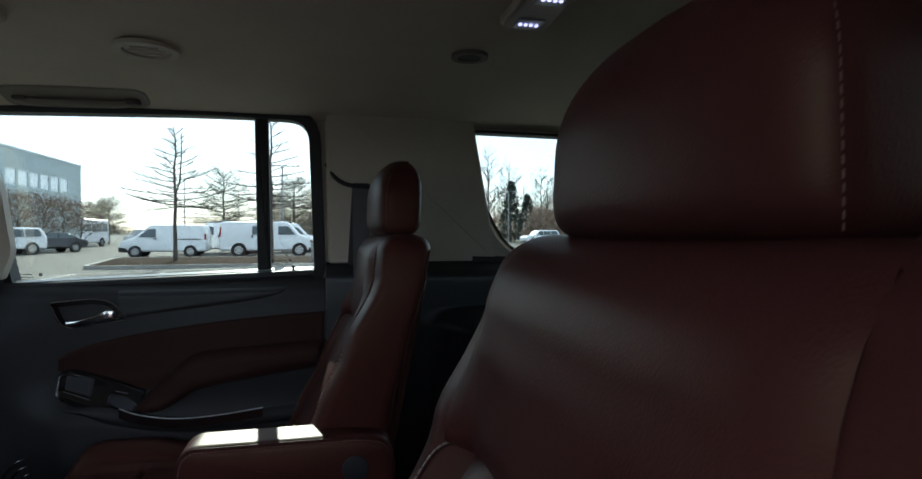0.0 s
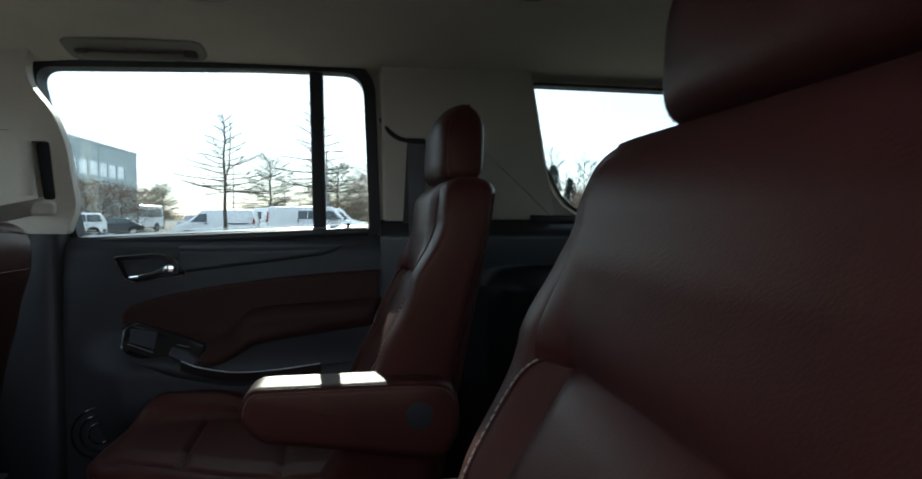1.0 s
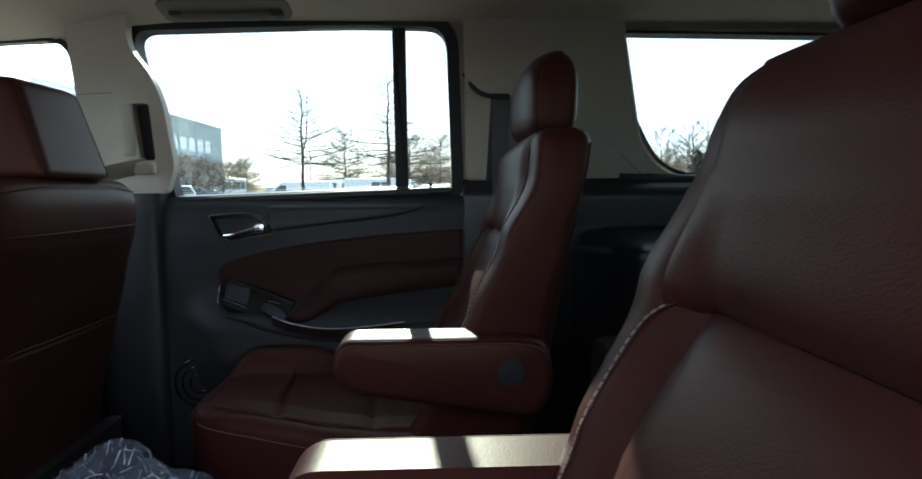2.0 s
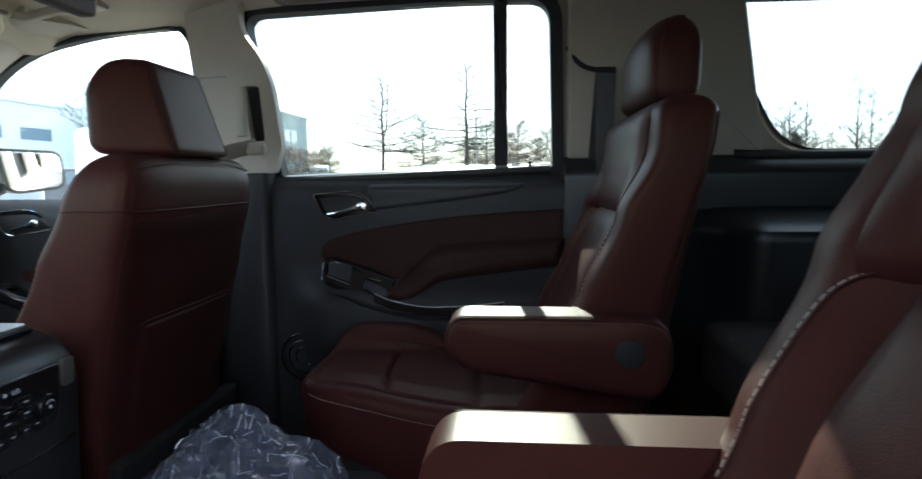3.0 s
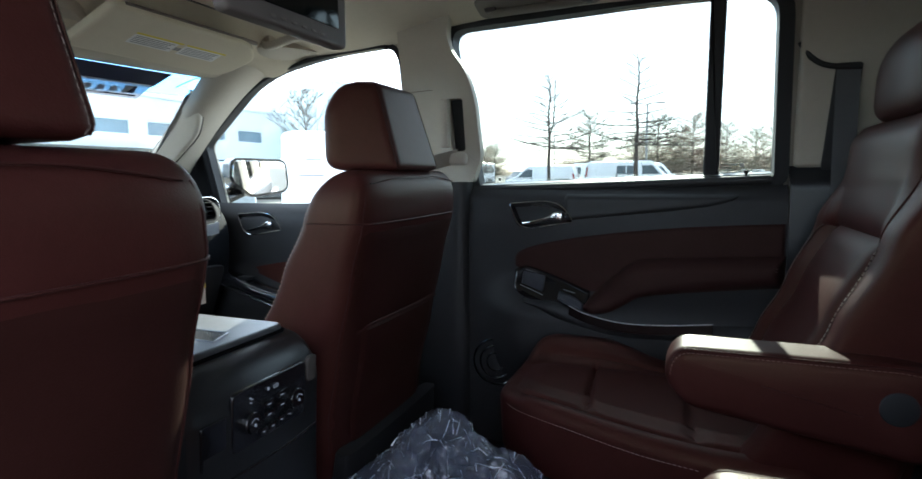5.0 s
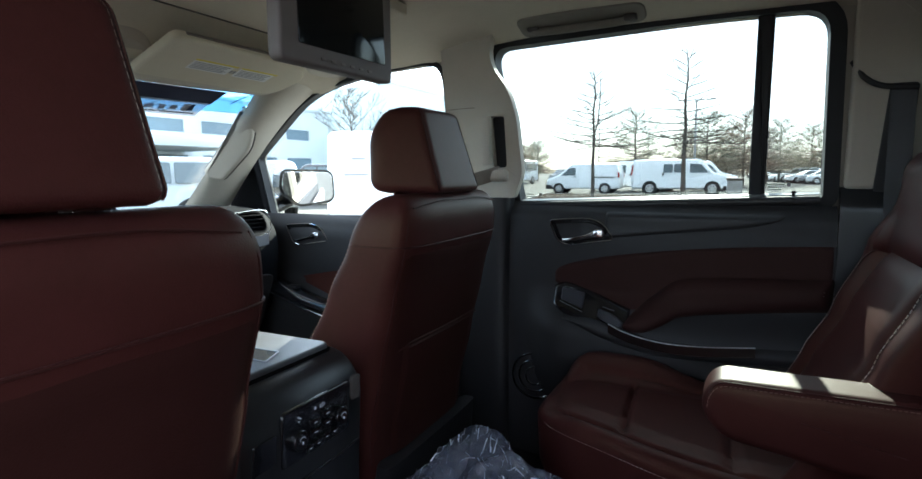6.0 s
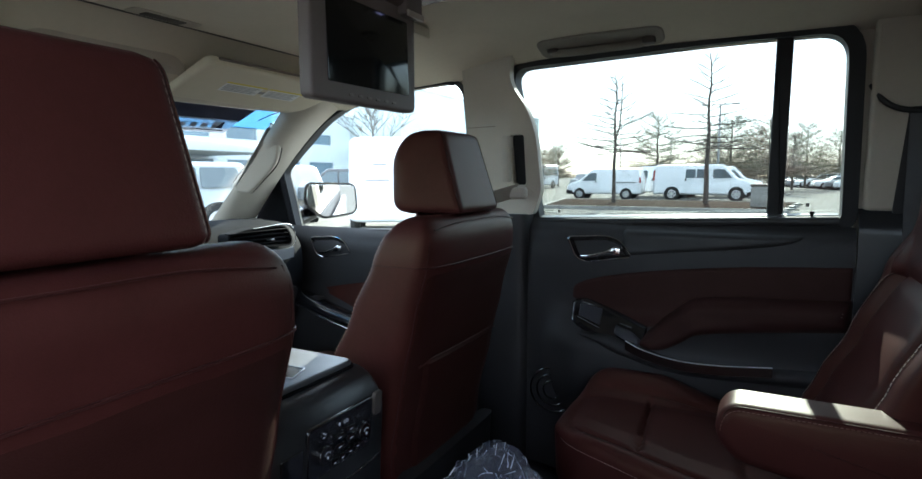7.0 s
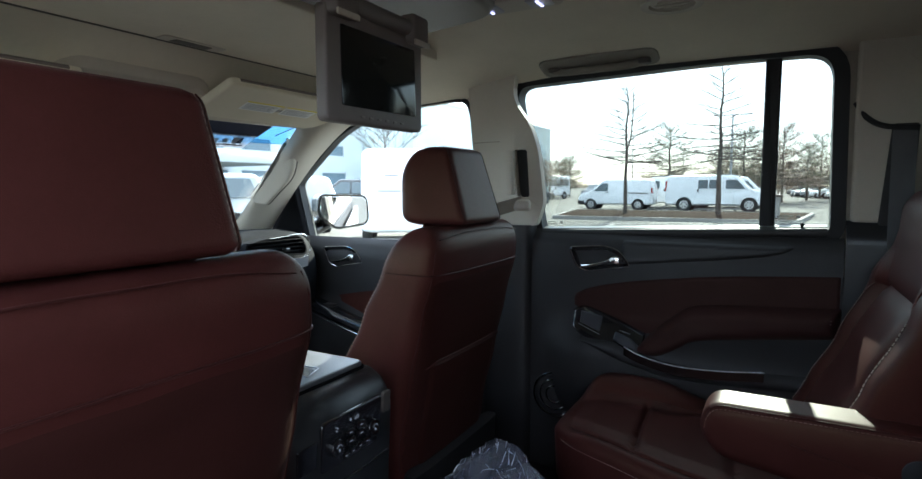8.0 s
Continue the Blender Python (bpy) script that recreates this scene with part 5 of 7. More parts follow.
def thin_sheet(name, color):
    """Paper or film that daylight shines through from behind."""
    m = bpy.data.materials.new(name)
    m.use_nodes = True
    nt = m.node_tree
    b = nt.nodes["Principled BSDF"]
    b.inputs["Base Color"].default_value = (*color, 1)
    b.inputs["Roughness"].default_value = 0.7
    tl = nt.nodes.new("ShaderNodeBsdfTranslucent")
    tl.inputs["Color"].default_value = (*color, 1)
    mx = nt.nodes.new("ShaderNodeMixShader")
    nt.links.new(b.outputs[0], mx.inputs[1])
    nt.links.new(tl.outputs[0], mx.inputs[2])
    nt.links.new(mx.outputs[0], nt.nodes["Material Output"].inputs["Surface"])
    return m


bn = tagged(part("banner", plate([Vector(p) for p in ((1.02, 0.000), (1.445, 0.000), (1.415, 0.056), (1.02, 0.056))], lambda u, v, h: screen_at(u, v, -0.006 - h), 0.002, 0.0005, 1), BANNER), "dark banner with pale reverse lettering behind the windscreen", "banner")
strip = part("pale_strip", plate([Vector(p) for p in ((1.03, 0.050), (1.41, 0.050), (1.39, 0.107), (1.03, 0.107))], lambda u, v, h: screen_at(u, v, -0.0085 - h), 0.001, 0.0003, 1), thin_sheet("pale_banner", (0.55, 0.57, 0.62)), bn, "pale strip")
for u0, u1, v0, v1 in ((1.16, 1.38, 0.092, 0.097), (1.18, 1.21, 0.062, 0.084), (1.225, 1.25, 0.066, 0.084), (1.265, 1.285, 0.066, 0.084), (1.30, 1.32, 0.066, 0.084), (1.335, 1.37, 0.058, 0.086)):
    part("letter_bar", plate([Vector(p) for p in ((u0, v0), (u1, v0), (u1, v1), (u0, v1))], lambda u, v, h: screen_at(u, v, -0.010 - h), 0.001, 0.0003, 1), BANNER, strip, "dark lettering bar")

# fold-down display
ds = tagged(new("ceiling_display"), "grey fold-down video display hanging from the ceiling", "screen")
ds.location = (-0.75, 0.815, 1.74)
part("base", plate(rounded([(-0.93, 0.50), (-0.66, 0.50), (-0.66, 1.13), (-0.93, 1.13)], [0.1, 0.1, 0.1, 0.1], 8), lambda u, v, h: Vector((u, v, roof_z(u, v) + 0.004 - h)), 0.045, 0.018, 5), DISPLAY_TAUPE, ds, "taupe ceiling base")
part("hinge", tube([(-0.755, 0.70, 1.675), (-0.755, 0.930, 1.675)], 0.014, 14), DISPLAY_TAUPE, ds, "taupe hinge barrel")
for y0, y1 in ((0.690, 0.745), (0.895, 0.948)):
    part("hinge_lug", box((-0.772, y0, 1.648), (-0.738, y1, 1.700), 0.008, 3), DISPLAY_TAUPE, ds, "taupe hinge lug")
    part("lug_edge", box((-0.740, y0 + 0.002, 1.645), (-0.735, y1 - 0.002, 1.655), 0.002), TRIM, ds, "pale lug edge")
tilt = lambda u, v, h: Vector((-0.756 + h + (1.66 - v) * 0.02, u, v))
pan = part("panel", plate(rounded([(0.683, 1.492), (0.943, 1.494), (0.949, 1.668), (0.687, 1.668)], 0.012), lambda u, v, h: tilt(u, v, h - 0.02), 0.02, 0.005), DISPLAY_TAUPE, ds, "taupe display frame")
part("glass", plate(rounded([(0.717, 1.518), (0.920, 1.521), (0.920, 1.640), (0.718, 1.640)], 0.004), lambda u, v, h: tilt(u, v, h - 0.001), 0.003, 0.001), SCREEN, pan, "dark unlit display glass")
for k in range(6):
    part("button", box((-0.752, 0.760 + 0.022 * k, 1.502), (-0.7505, 0.770 + 0.022 * k, 1.506), 0.0006), TRIM_DARK, pan, "small pale button")

# ---- dashboard and console ----
dash = tagged(new("dashboard"), "charcoal dashboard with silver trimmed air vents", "dashboard")
dash.location = (-1.9, YC, 0.9)
prof = [(-2.30, 0.70), (-1.78, 0.70), (-1.66, 0.86), (-1.60, 1.02), (-1.60, 1.155), (-1.655, 1.226), (-1.80, 1.248), (-2.30, 1.18)]
rp = rounded(prof, [0.02, 0.05, 0.08, 0.08, 0.06, 0.06, 0.1, 0.02])
part("body", loft([[Vector((p.x - bow, y, p.y - drop)) for p in rp] for y, bow, drop in ((0.03, 0.06, 0.01), (0.10, 0.01, 0.0), (0.5, 0, 0), (1.15, 0, 0), (1.45, 0.0, 0.0), (1.58, 0.02, 0.005), (1.64, 0.08, 0.015))]), DASH, dash)
VENT = rounded([(1.240, 1.192), (1.36, 1.174), (1.490, 1.168), (1.480, 1.226), (1.36, 1.228), (1.245, 1.212)], [0.008, 0.06, 0.028, 0.028, 0.06, 0.008])
vent = part("air_vent", band(VENT, grown(VENT, 0.005), lambda u, v, h: Vector((-1.625 + h + (1.2 - v) * 0.3, u, v)), 0.042), VENT_BLACK, dash, "black vent surround")
part("vent_arc", tube(spline([(-1.580, 1.33, 1.229), (-1.578, 1.466, 1.235), (-1.574, 1.497, 1.210), (-1.574, 1.499, 1.168), (-1.576, 1.466, 1.154)], 8), 0.0013, 8), CHROME, vent, "thin chrome arc")
part("vent_back", plate(VENT, lambda u, v, h: Vector((-1.620 + h + (1.2 - v) * 0.3, u, v)), 0.012, 0.002), VENT_BLACK, vent, "dark vent depth")
for k in range(4):
    part("slat", box((-1.606, 1.300 - 0.018 * k, 1.178 + 0.013 * k), (-1.585, 1.484, 1.181 + 0.013 * k), 0.001), VENT_BLACK, vent, "thin vent slat")
part("slat_tab", box((-1.600, 1.40, 1.186), (-1.580, 1.415, 1.192), 0.001), SILVER, vent, "small silver tab")
part("silver_band", strap(spline([(-1.592, 0.62, 1.155), (-1.585, 1.0, 1.172), (-1.582, 1.18, 1.176), (-1.578, 1.28, 1.164), (-1.576, 1.37, 1.146), (-1.575, 1.44, 1.138), (-1.578, 1.49, 1.142)], 8), (0, 0.1, 1), 0.034, 0.006), SILVER, dash, "silver dash band")
part("glove_box", plate(rounded([(1.05, 0.80), (1.53, 0.80), (1.54, 1.02), (1.05, 1.04)], 0.03), lambda u, v, h: Vector((-1.60 - (1.05 - v) * 0.35 + h, u, v)), 0.012, 0.005), CHARCOAL, dash, "charcoal glove box lid")
wheel = tagged(new("steering_wheel"), "black leather steering wheel", "steering wheel")
wheel.location = (-1.35, 0.36, 1.08)
wm = Matrix.Translation((-1.38, 0.36, 1.06)) @ Matrix.Rotation(radians(-65), 4, "Y")
part("rim", tube([wm @ Vector((0.185 * math.cos(a), 0.185 * math.sin(a), 0)) for a in (2 * math.pi * i / 40 for i in range(41))], 0.016, 10), CHARCOAL, wheel)
part("hub", plate([p * 0.07 for p in circ], lambda u, v, h: wm @ Vector((u, v, h - 0.02)), 0.03, 0.012), CHARCOAL, wheel, "black hub pad")
for a in (0, 180, 270):
    part("spoke", tube([wm @ Vector((0.06 * math.cos(radians(a)), 0.06 * math.sin(radians(a)), 0)), wm @ Vector((0.18 * math.cos(radians(a)), 0.18 * math.sin(radians(a)), 0))], 0.014, 8), CHARCOAL, wheel, "spoke")
part("column", tube([wm @ Vector((0, 0, -0.01)), wm @ Vector((0, 0, -0.30))], 0.045, 12), CHARCOAL, wheel, "steering column")
tg = tagged(new("price_tag"), "white hanging paper tag with a yellow band", "tag")
tg.location = (-1.2, 1.04, 1.05)

con = tagged(new("centre_console"), "charcoal centre console with rear climate controls", "console")
con.location = (-1.1, YC, FLOOR)
cp = rounded([(-1.62, 0.50), (-0.845, 0.50), (-0.832, 0.86), (-0.824, 0.978), (-0.868, 1.030), (-1.30, 1.026), (-1.62, 0.93)], [0.01, 0.02, 0.1, 0.07, 0.07, 0.1, 0.02], 8)
part("body", loft([[Vector((p.x - b, y, p.y)) for p in rp2] for y, b, rp2 in ((0.655, 0.02, grown(cp, -0.014)), (0.662, 0.006, grown(cp, -0.004)), (0.680, 0.0, cp), (0.930, 0.0, cp), (0.946, 0.006, grown(cp, -0.004)), (0.953, 0.02, grown(cp, -0.014)))]), material("charcoal_console_skin", (0.020, 0.021, 0.023), 0.36, vary=0.12, scale=12, bump=0.2, bump_scale=450), con)
# black plate stands in for the shadow below the lid's overhang
gap = part("lid_gap", plate(rounded([(-1.303, 0.677), (-0.884, 0.677), (-0.884, 0.934), (-1.303, 0.934)], 0.02), lambda u, v, h: Vector((u, v, 1.018 + h)), 0.015, 0.002), VENT_BLACK, con, "black plate painted as the shadow gap under the lid")
lid = part("lid", plate(rounded([(-1.30, 0.680), (-0.888, 0.680), (-0.888, 0.930), (-1.30, 0.930)], 0.02), lambda u, v, h: Vector((u, v, 1.032 + h)), 0.010, 0.005), material("grey_lid_leather", (0.09, 0.092, 0.098), 0.30, bump=0.25, bump_scale=450), con, "dark grey padded lid")
part("lid_recess", plate(rounded([(-1.02, 0.792), (-0.912, 0.792), (-0.930, 0.842), (-1.02, 0.842)], 0.008), lambda u, v, h: Vector((u, v, 1.0400 + h)), 0.0025, 0.0006, 1), GLOSS_BLACK, lid, "gloss dark latch recess")
part("recess_rim", tube([Vector((p.x, p.y, 1.0425)) for p in rounded([(-1.02, 0.792), (-0.912, 0.792), (-0.930, 0.842), (-1.02, 0.842), (-1.02, 0.794)], 0.004, 3)], 0.0014, 6), STEEL, lid, "thin steel recess rim")
cf = lambda u, v, h: Vector((-0.8275 - 0.010 * (0.985 - v) / 0.12 + h, u, v))
bez = part("climate_panel", plate(rounded([(0.730, 0.900), (0.898, 0.900), (0.898, 0.992), (0.730, 0.992)], 0.012), cf, 0.006, 0.003), GLOSS_BLACK, con, "gloss black climate control panel")
for y in (0.764, 0.866):
    kn = part("knob", disc(cf(y, 0.938, 0.005), (1, 0, 0.05), 0.0165, 0.012, 24, 0.003), GLOSS_BLACK, bez, "ribbed dark control knob")
    part("knob_ring", tube([cf(y + 0.0180 * math.cos(a), 0.938 + 0.0180 * math.sin(a), 0.008) for a in (2 * math.pi * i / 24 for i in range(25))], 0.0005, 6), GLOSS_BLACK, kn, "thin dark ring")
    part("knob_arc", tube([cf(y + 0.0068 * math.cos(a), 0.939 + 0.0068 * math.sin(a), 0.0178) for a in (math.pi * (0.1 + 0.8 * i / 10) for i in range(11))], 0.0005, 5), LED, kn, "pale marking")
    part("knob_mark", box((-0.8150, y - 0.0010, 0.9340), (-0.8125, y + 0.0010, 0.9380), 0.0), LED, kn, "pale marking")
for y, z, w in ((0.802, 0.953, 0.010), (0.832, 0.957, 0.010), (0.802, 0.937, 0.011), (0.832, 0.941, 0.011), (0.788, 0.915, 0.007), (0.808, 0.916, 0.007), (0.828, 0.918, 0.007), (0.848, 0.919, 0.007)):
    b = part("button", box((-0.8265, y - w - 0.002, z - 0.006), (-0.8195, y + w + 0.002, z + 0.006), 0.0015), GLOSS_BLACK, bez, "small dark button")
    part("button_mark", box((-0.8196, y - w * 0.35, z - 0.0005), (-0.8186, y + w * 0.35, z + 0.0005), 0.0), LED, b, "pale marking")


def letters(text, at, size, mat, parent, turn):
    cu = bpy.data.curves.new("display_text", "FONT")
    cu.body, cu.size, cu.extrude = text, size, 0.0003
    cu.materials.append(mat)
    ob = new("display_text", cu)
    ob.parent = parent
    ob.matrix_parent_inverse = parent.matrix_basis.inverted()
    ob.matrix_basis = Matrix.Translation(at) @ turn
    return ob


letters("LO", (-0.8195, 0.813, 0.973), 0.009, LED, bez, Matrix(((0, 0, 1, 0), (1, 0, 0, 0), (0, 1, 0, 0), (0, 0, 0, 1))))
part("status_mark", box((-0.8205, 0.800, 0.974), (-0.8190, 0.804, 0.979), 0.001), LED, bez, "lit pale mark")
for dy, dz in ((0.0, 0.0), (0.003, 0.004), (-0.001, 0.007)):
    part("fan_mark", box((-0.8205, 0.762 + dy, 0.968 + dz), (-0.8190, 0.766 + dy, 0.9695 + dz), 0.0005), LED, bez, "lit pale mark")
part("side_socket", plate(rounded([(0.902, 0.950), (0.926, 0.950), (0.926, 0.995), (0.902, 0.995)], 0.008), cf, 0.007, 0.003), TAUPE_DEEP, con, "dark socket cover")
part("charge_port", plate(rounded([(0.676, 0.90), (0.722, 0.90), (0.722, 0.965), (0.676, 0.965)], 0.005), cf, 0.005, 0.002), GLOSS_BLACK, con, "gloss black port cover")
part("lower_crease", tube(spline([cf(0.68, 0.868, 0.004), cf(0.84, 0.864, 0.006), cf(0.93, 0.868, 0.004)], 6), 0.003, 6), GLOSS_BLACK, con, "moulded crease")
part("band", plate([Vector(p) for p in ((-0.02, -0.03), (0.02, -0.03), (0.02, 0.02), (-0.02, 0.02))], lambda u, v, h: Vector((-1.20 + h, 1.04 + u, 1.055 + v)), 0.002, 0.0005, 1), PAPER, tg)
part("yellow_band", plate([Vector(p) for p in ((-0.02, 0.004), (0.02, 0.004), (0.02, 0.014), (-0.02, 0.014))], lambda u, v, h: Vector((-1.1975 + h, 1.04 + u, 1.055 + v)), 0.001, 0.0003, 1), YELLOW, tg, "yellow band")
part("string", tube([(-1.199, 1.04, 1.075), (-1.30, 1.06, 1.12), (-1.59, 1.10, 1.14)], 0.0012, 5), PAPER, tg, "thin white string")

# the plastic wrapping on the floor
def film_shape(c, r, seed):
    """Creased film: a lump whose surface breaks into facets between folds."""
    rnd = random.Random(seed)
    seeds = [Vector((rnd.gauss(0, 1), rnd.gauss(0, 1), rnd.gauss(0, 1))).normalized() for k in range(240)]
    flat = np.array([q[:] for q in seeds])
    lift = [rnd.uniform(-1, 1) for k in seeds]
    tilt = [Vector((rnd.uniform(-1, 1), rnd.uniform(-1, 1), rnd.uniform(-1, 1))) for k in seeds]

    def at(p, out=0.0):
        a = int((flat @ np.array(p[:])).argmax())
        k = 0.24 * noise.noise(p * 1.9 + Vector((seed, 0, 0))) + 0.012 * lift[a] + 0.26 * tilt[a].dot(p - seeds[a])
        q = p * (0.95 + k + out)
        return Vector((c[0] + q.x * r[0], c[1] + q.y * r[1], max(FLOOR + 0.001, c[2] + q.z * r[2])))
    return at


def crumple(at):
    bm = bmesh.new()
    bmesh.ops.create_icosphere(bm, subdivisions=5, radius=1)
    for v in bm.verts:
        v.co = at(v.co.copy())
    return bm


def creases(at, seed, count):
    """White lines that run over the film, drawn as the glints on its sharp folds."""
    rnd = random.Random(seed)
    bm = bmesh.new()
    for k in range(count):
        p = Vector((rnd.gauss(0, 1), rnd.gauss(0, 1), abs(rnd.gauss(0, 1)))).normalized()
        d = Vector((rnd.gauss(0, 1), rnd.gauss(0, 1), rnd.gauss(0, 1)))
        d = (d - p * d.dot(p)).normalized()
        n = rnd.randint(2, 7)
        line = [at((p + d * 0.055 * q ).normalized(), 0.004) for q in range(n)]
        tube(line, rnd.uniform(0.0004, 0.0017), 3, 0.0003, bm)
    return bm


def wrap_material():
    """Thin clear film: partly seen through, milky where it folds, with sharp gloss on its facets."""
    m = bpy.data.materials.new("clear_plastic_film")
    m.use_nodes = True
    nt = m.node_tree
    b = nt.nodes["Principled BSDF"]
    b.inputs["Base Color"].default_value = (0.16, 0.18, 0.25, 1)
    b.inputs["Roughness"].default_value = 0.10
    b.inputs["Specular IOR Level"].default_value = 1.0
    b.inputs["Coat Weight"].default_value = 1.0
    b.inputs["Coat Roughness"].default_value = 0.04
    b.inputs["Alpha"].default_value = 0.45
    tc = nt.nodes.new("ShaderNodeTexCoord")
    tx = nt.nodes.new("ShaderNodeTexVoronoi")
    tx.feature = "DISTANCE_TO_EDGE"
    tx.inputs["Scale"].default_value = 45
    nt.links.new(tc.outputs["Object"], tx.inputs["Vector"])
    bp = nt.nodes.new("ShaderNodeBump")
    bp.inputs["Strength"].default_value = 0.5
    bp.inputs["Distance"].default_value = 0.02
    nt.links.new(tx.outputs["Distance"], bp.inputs["Height"])
    nt.links.new(bp.outputs["Normal"], b.inputs["Normal"])
    return m


wrap = tagged(new("plastic_wrap"), "crumpled clear plastic wrapping on the floor", "plastic wrap")
wrap.location = (-0.68, 1.06, FLOOR)
FILM = wrap_material()
# white colour of the tubes that imitate daylight glinting on the film
GLINT = material("white_film_glint", (0.92, 0.94, 0.97), 0.25, vary=0.1, spec=0.7)
for name, at_, seed, lab in (("upper_fold", film_shape((-0.700, 1.125, 0.655), (0.115, 0.130, 0.172), 3), 31, ""), ("side_fold", film_shape((-0.572, 1.075, 0.638), (0.150, 0.105, 0.165), 5), 51, ""), ("lower_fold", film_shape((-0.745, 1.020, 0.600), (0.115, 0.150, 0.160), 7), 71, "greyish lower film")):
    f = part(name, crumple(at_), FILM, wrap, lab, smooth=False)
    tagged(part("creases", creases(at_, seed, 105), GLINT, f), "white lines painted as glints on the film folds", kind="stuff")


# ---- outdoors ----
ASPHALT = material("worn_pale_asphalt", (0.098, 0.096, 0.087), 0.9, vary=0.12, scale=0.6, bump=0.3, bump_scale=60, spec=0.2)
CONCRETE = material("kerb_concrete", (0.30, 0.29, 0.27), 0.9, vary=0.15, scale=3, bump=0.3, bump_scale=80)
MULCH = material("brown_mulch", (0.036, 0.023, 0.016), 1.0, vary=0.4, scale=6, bump=0.9, bump_scale=40, spec=0.02)
VAN_WHITE = material("white_vehicle_paint", (0.82, 0.83, 0.84), 0.25, vary=0.03, coat=0.4)
CAR_DARK = material("dark_vehicle_paint", (0.015, 0.016, 0.018), 0.15, vary=0.05, coat=0.5)
CAR_GREY = material("grey_vehicle_paint", (0.25, 0.26, 0.27), 0.25, vary=0.05, coat=0.4)
CAR_RED = material("red_lamp_plastic", (0.35, 0.02, 0.02), 0.2, vary=0.05)
CAR_GLASS = material("vehicle_glass", (0.075, 0.10, 0.11), 0.05, vary=0.05, coat=0.3)
TYRE = material("tyre_rubber", (0.018, 0.018, 0.018), 0.85, vary=0.15)
RIM = material("wheel_rim_metal", (0.55, 0.55, 0.56), 0.3, metal=0.8, vary=0.1)
BARK = material("grey_brown_bark", (0.10, 0.085, 0.072), 0.95, vary=0.3, scale=8, bump=0.8, bump_scale=40)
LEAF_BROWN = material("dry_oak_leaves", (0.25, 0.175, 0.125), 0.9, vary=0.35, scale=3)
LEAF_OLIVE = material("faded_olive_oak_leaves", (0.21, 0.19, 0.13), 0.9, vary=0.35, scale=3)
NEEDLE_DARK = material("dark_conifer_needles", (0.040, 0.055, 0.042), 0.9, vary=0.35, scale=3)
WALL_GREY = material("pale_blue_grey_wall_panel", (0.48, 0.56, 0.56), 0.7, vary=0.06, scale=1.0, bump=0.1, bump_scale=20)
WALL_WHITE = material("pale_blue_facade_panel", (0.44, 0.49, 0.51), 0.6, vary=0.05, scale=1.0)
CAP_WHITE = material("pale_parapet_metal", (0.66, 0.72, 0.76), 0.6, vary=0.05, scale=1.0)
OFFICE_GLASS = material("dark_blue_office_glass", (0.10, 0.15, 0.19), 0.15, vary=0.1, scale=0.6)
# near-white base colour paints the sky's reflection into the panes
SKYGLASS = material("sky_toned_office_glass", (0.78, 0.84, 0.88), 0.3, metal=0.3, vary=0.05)

g = bmesh.new()
n = 60
vs = {}
for i in range(n + 1):
    for j in range(n + 1):
        u, v = i / n * 2 - 1, j / n * 2 - 1
        vs[i, j] = g.verts.new((math.copysign(abs(u) ** 2.2, u) * 2500, math.copysign(abs(v) ** 2.2, v) * 2500, 0))
for i in range(n):
    for j in range(n):
        g.faces.new((vs[i, j], vs[i + 1, j], vs[i + 1, j + 1], vs[i, j + 1]))
ground = tagged(part("ground", g, ASPHALT), "pale worn asphalt of a car park", "ground", kind="structure")

# planted island with its kerb
isl = rounded([(-8.9, 24.2), (0.62, 24.6), (1.5, 32.4), (-10.4, 32.4)], 0.5, 8)
up = lambda u, v, h: Vector((u, v, h))
kerb = tagged(part("kerb", band(grown(isl, -0.16), isl, up, 0.15), CONCRETE), "concrete kerb round a planted island", "kerb", kind="structure")
bed = tagged(part("planting_bed", plate(grown(isl, -0.158), up, 0.13, 0.05), MULCH), "brown mulch bed in the parking island", "planting bed", kind="structure")
for k in range(-3, 5):
    ln = tagged(part("road_marking", box((k * 2.75 - 0.05, 17.0, 0.0), (k * 2.75 + 0.05, 22.0, 0.004)), material("worn_white_line", (0.5, 0.5, 0.48), 0.8, vary=0.3, scale=5)), "worn white parking line on asphalt", "parking line", "parking lines")


def wheel_of(parent, x, y, r, out):
    wh = part("wheel", loft([[Vector((x + rr * math.cos(a), y + out * d, r + rr * math.sin(a))) for a in (2 * math.pi * i / 24 for i in range(24))] for rr, d in ((r * 0.7, -0.2), (r * 0.96, -0.19), (r, -0.15), (r, -0.03), (r * 0.95, 0.0), (r * 0.68, 0.0))]), TYRE, parent, "black tyre")
    part("rim", disc((x, y + out * 0.001, r), (0, out, 0), r * 0.66, 0.015, 20, 0.01), RIM, wh, "metal wheel rim")
    for k in range(6):
        a = 2 * math.pi * k / 6
        part("rim_slot", disc((x + r * 0.42 * math.cos(a), y + out * 0.014, r + r * 0.42 * math.sin(a)), (0, out, 0), r * 0.11, 0.004, 8, 0.001), TYRE, wh, "dark rim slot")
    return wh


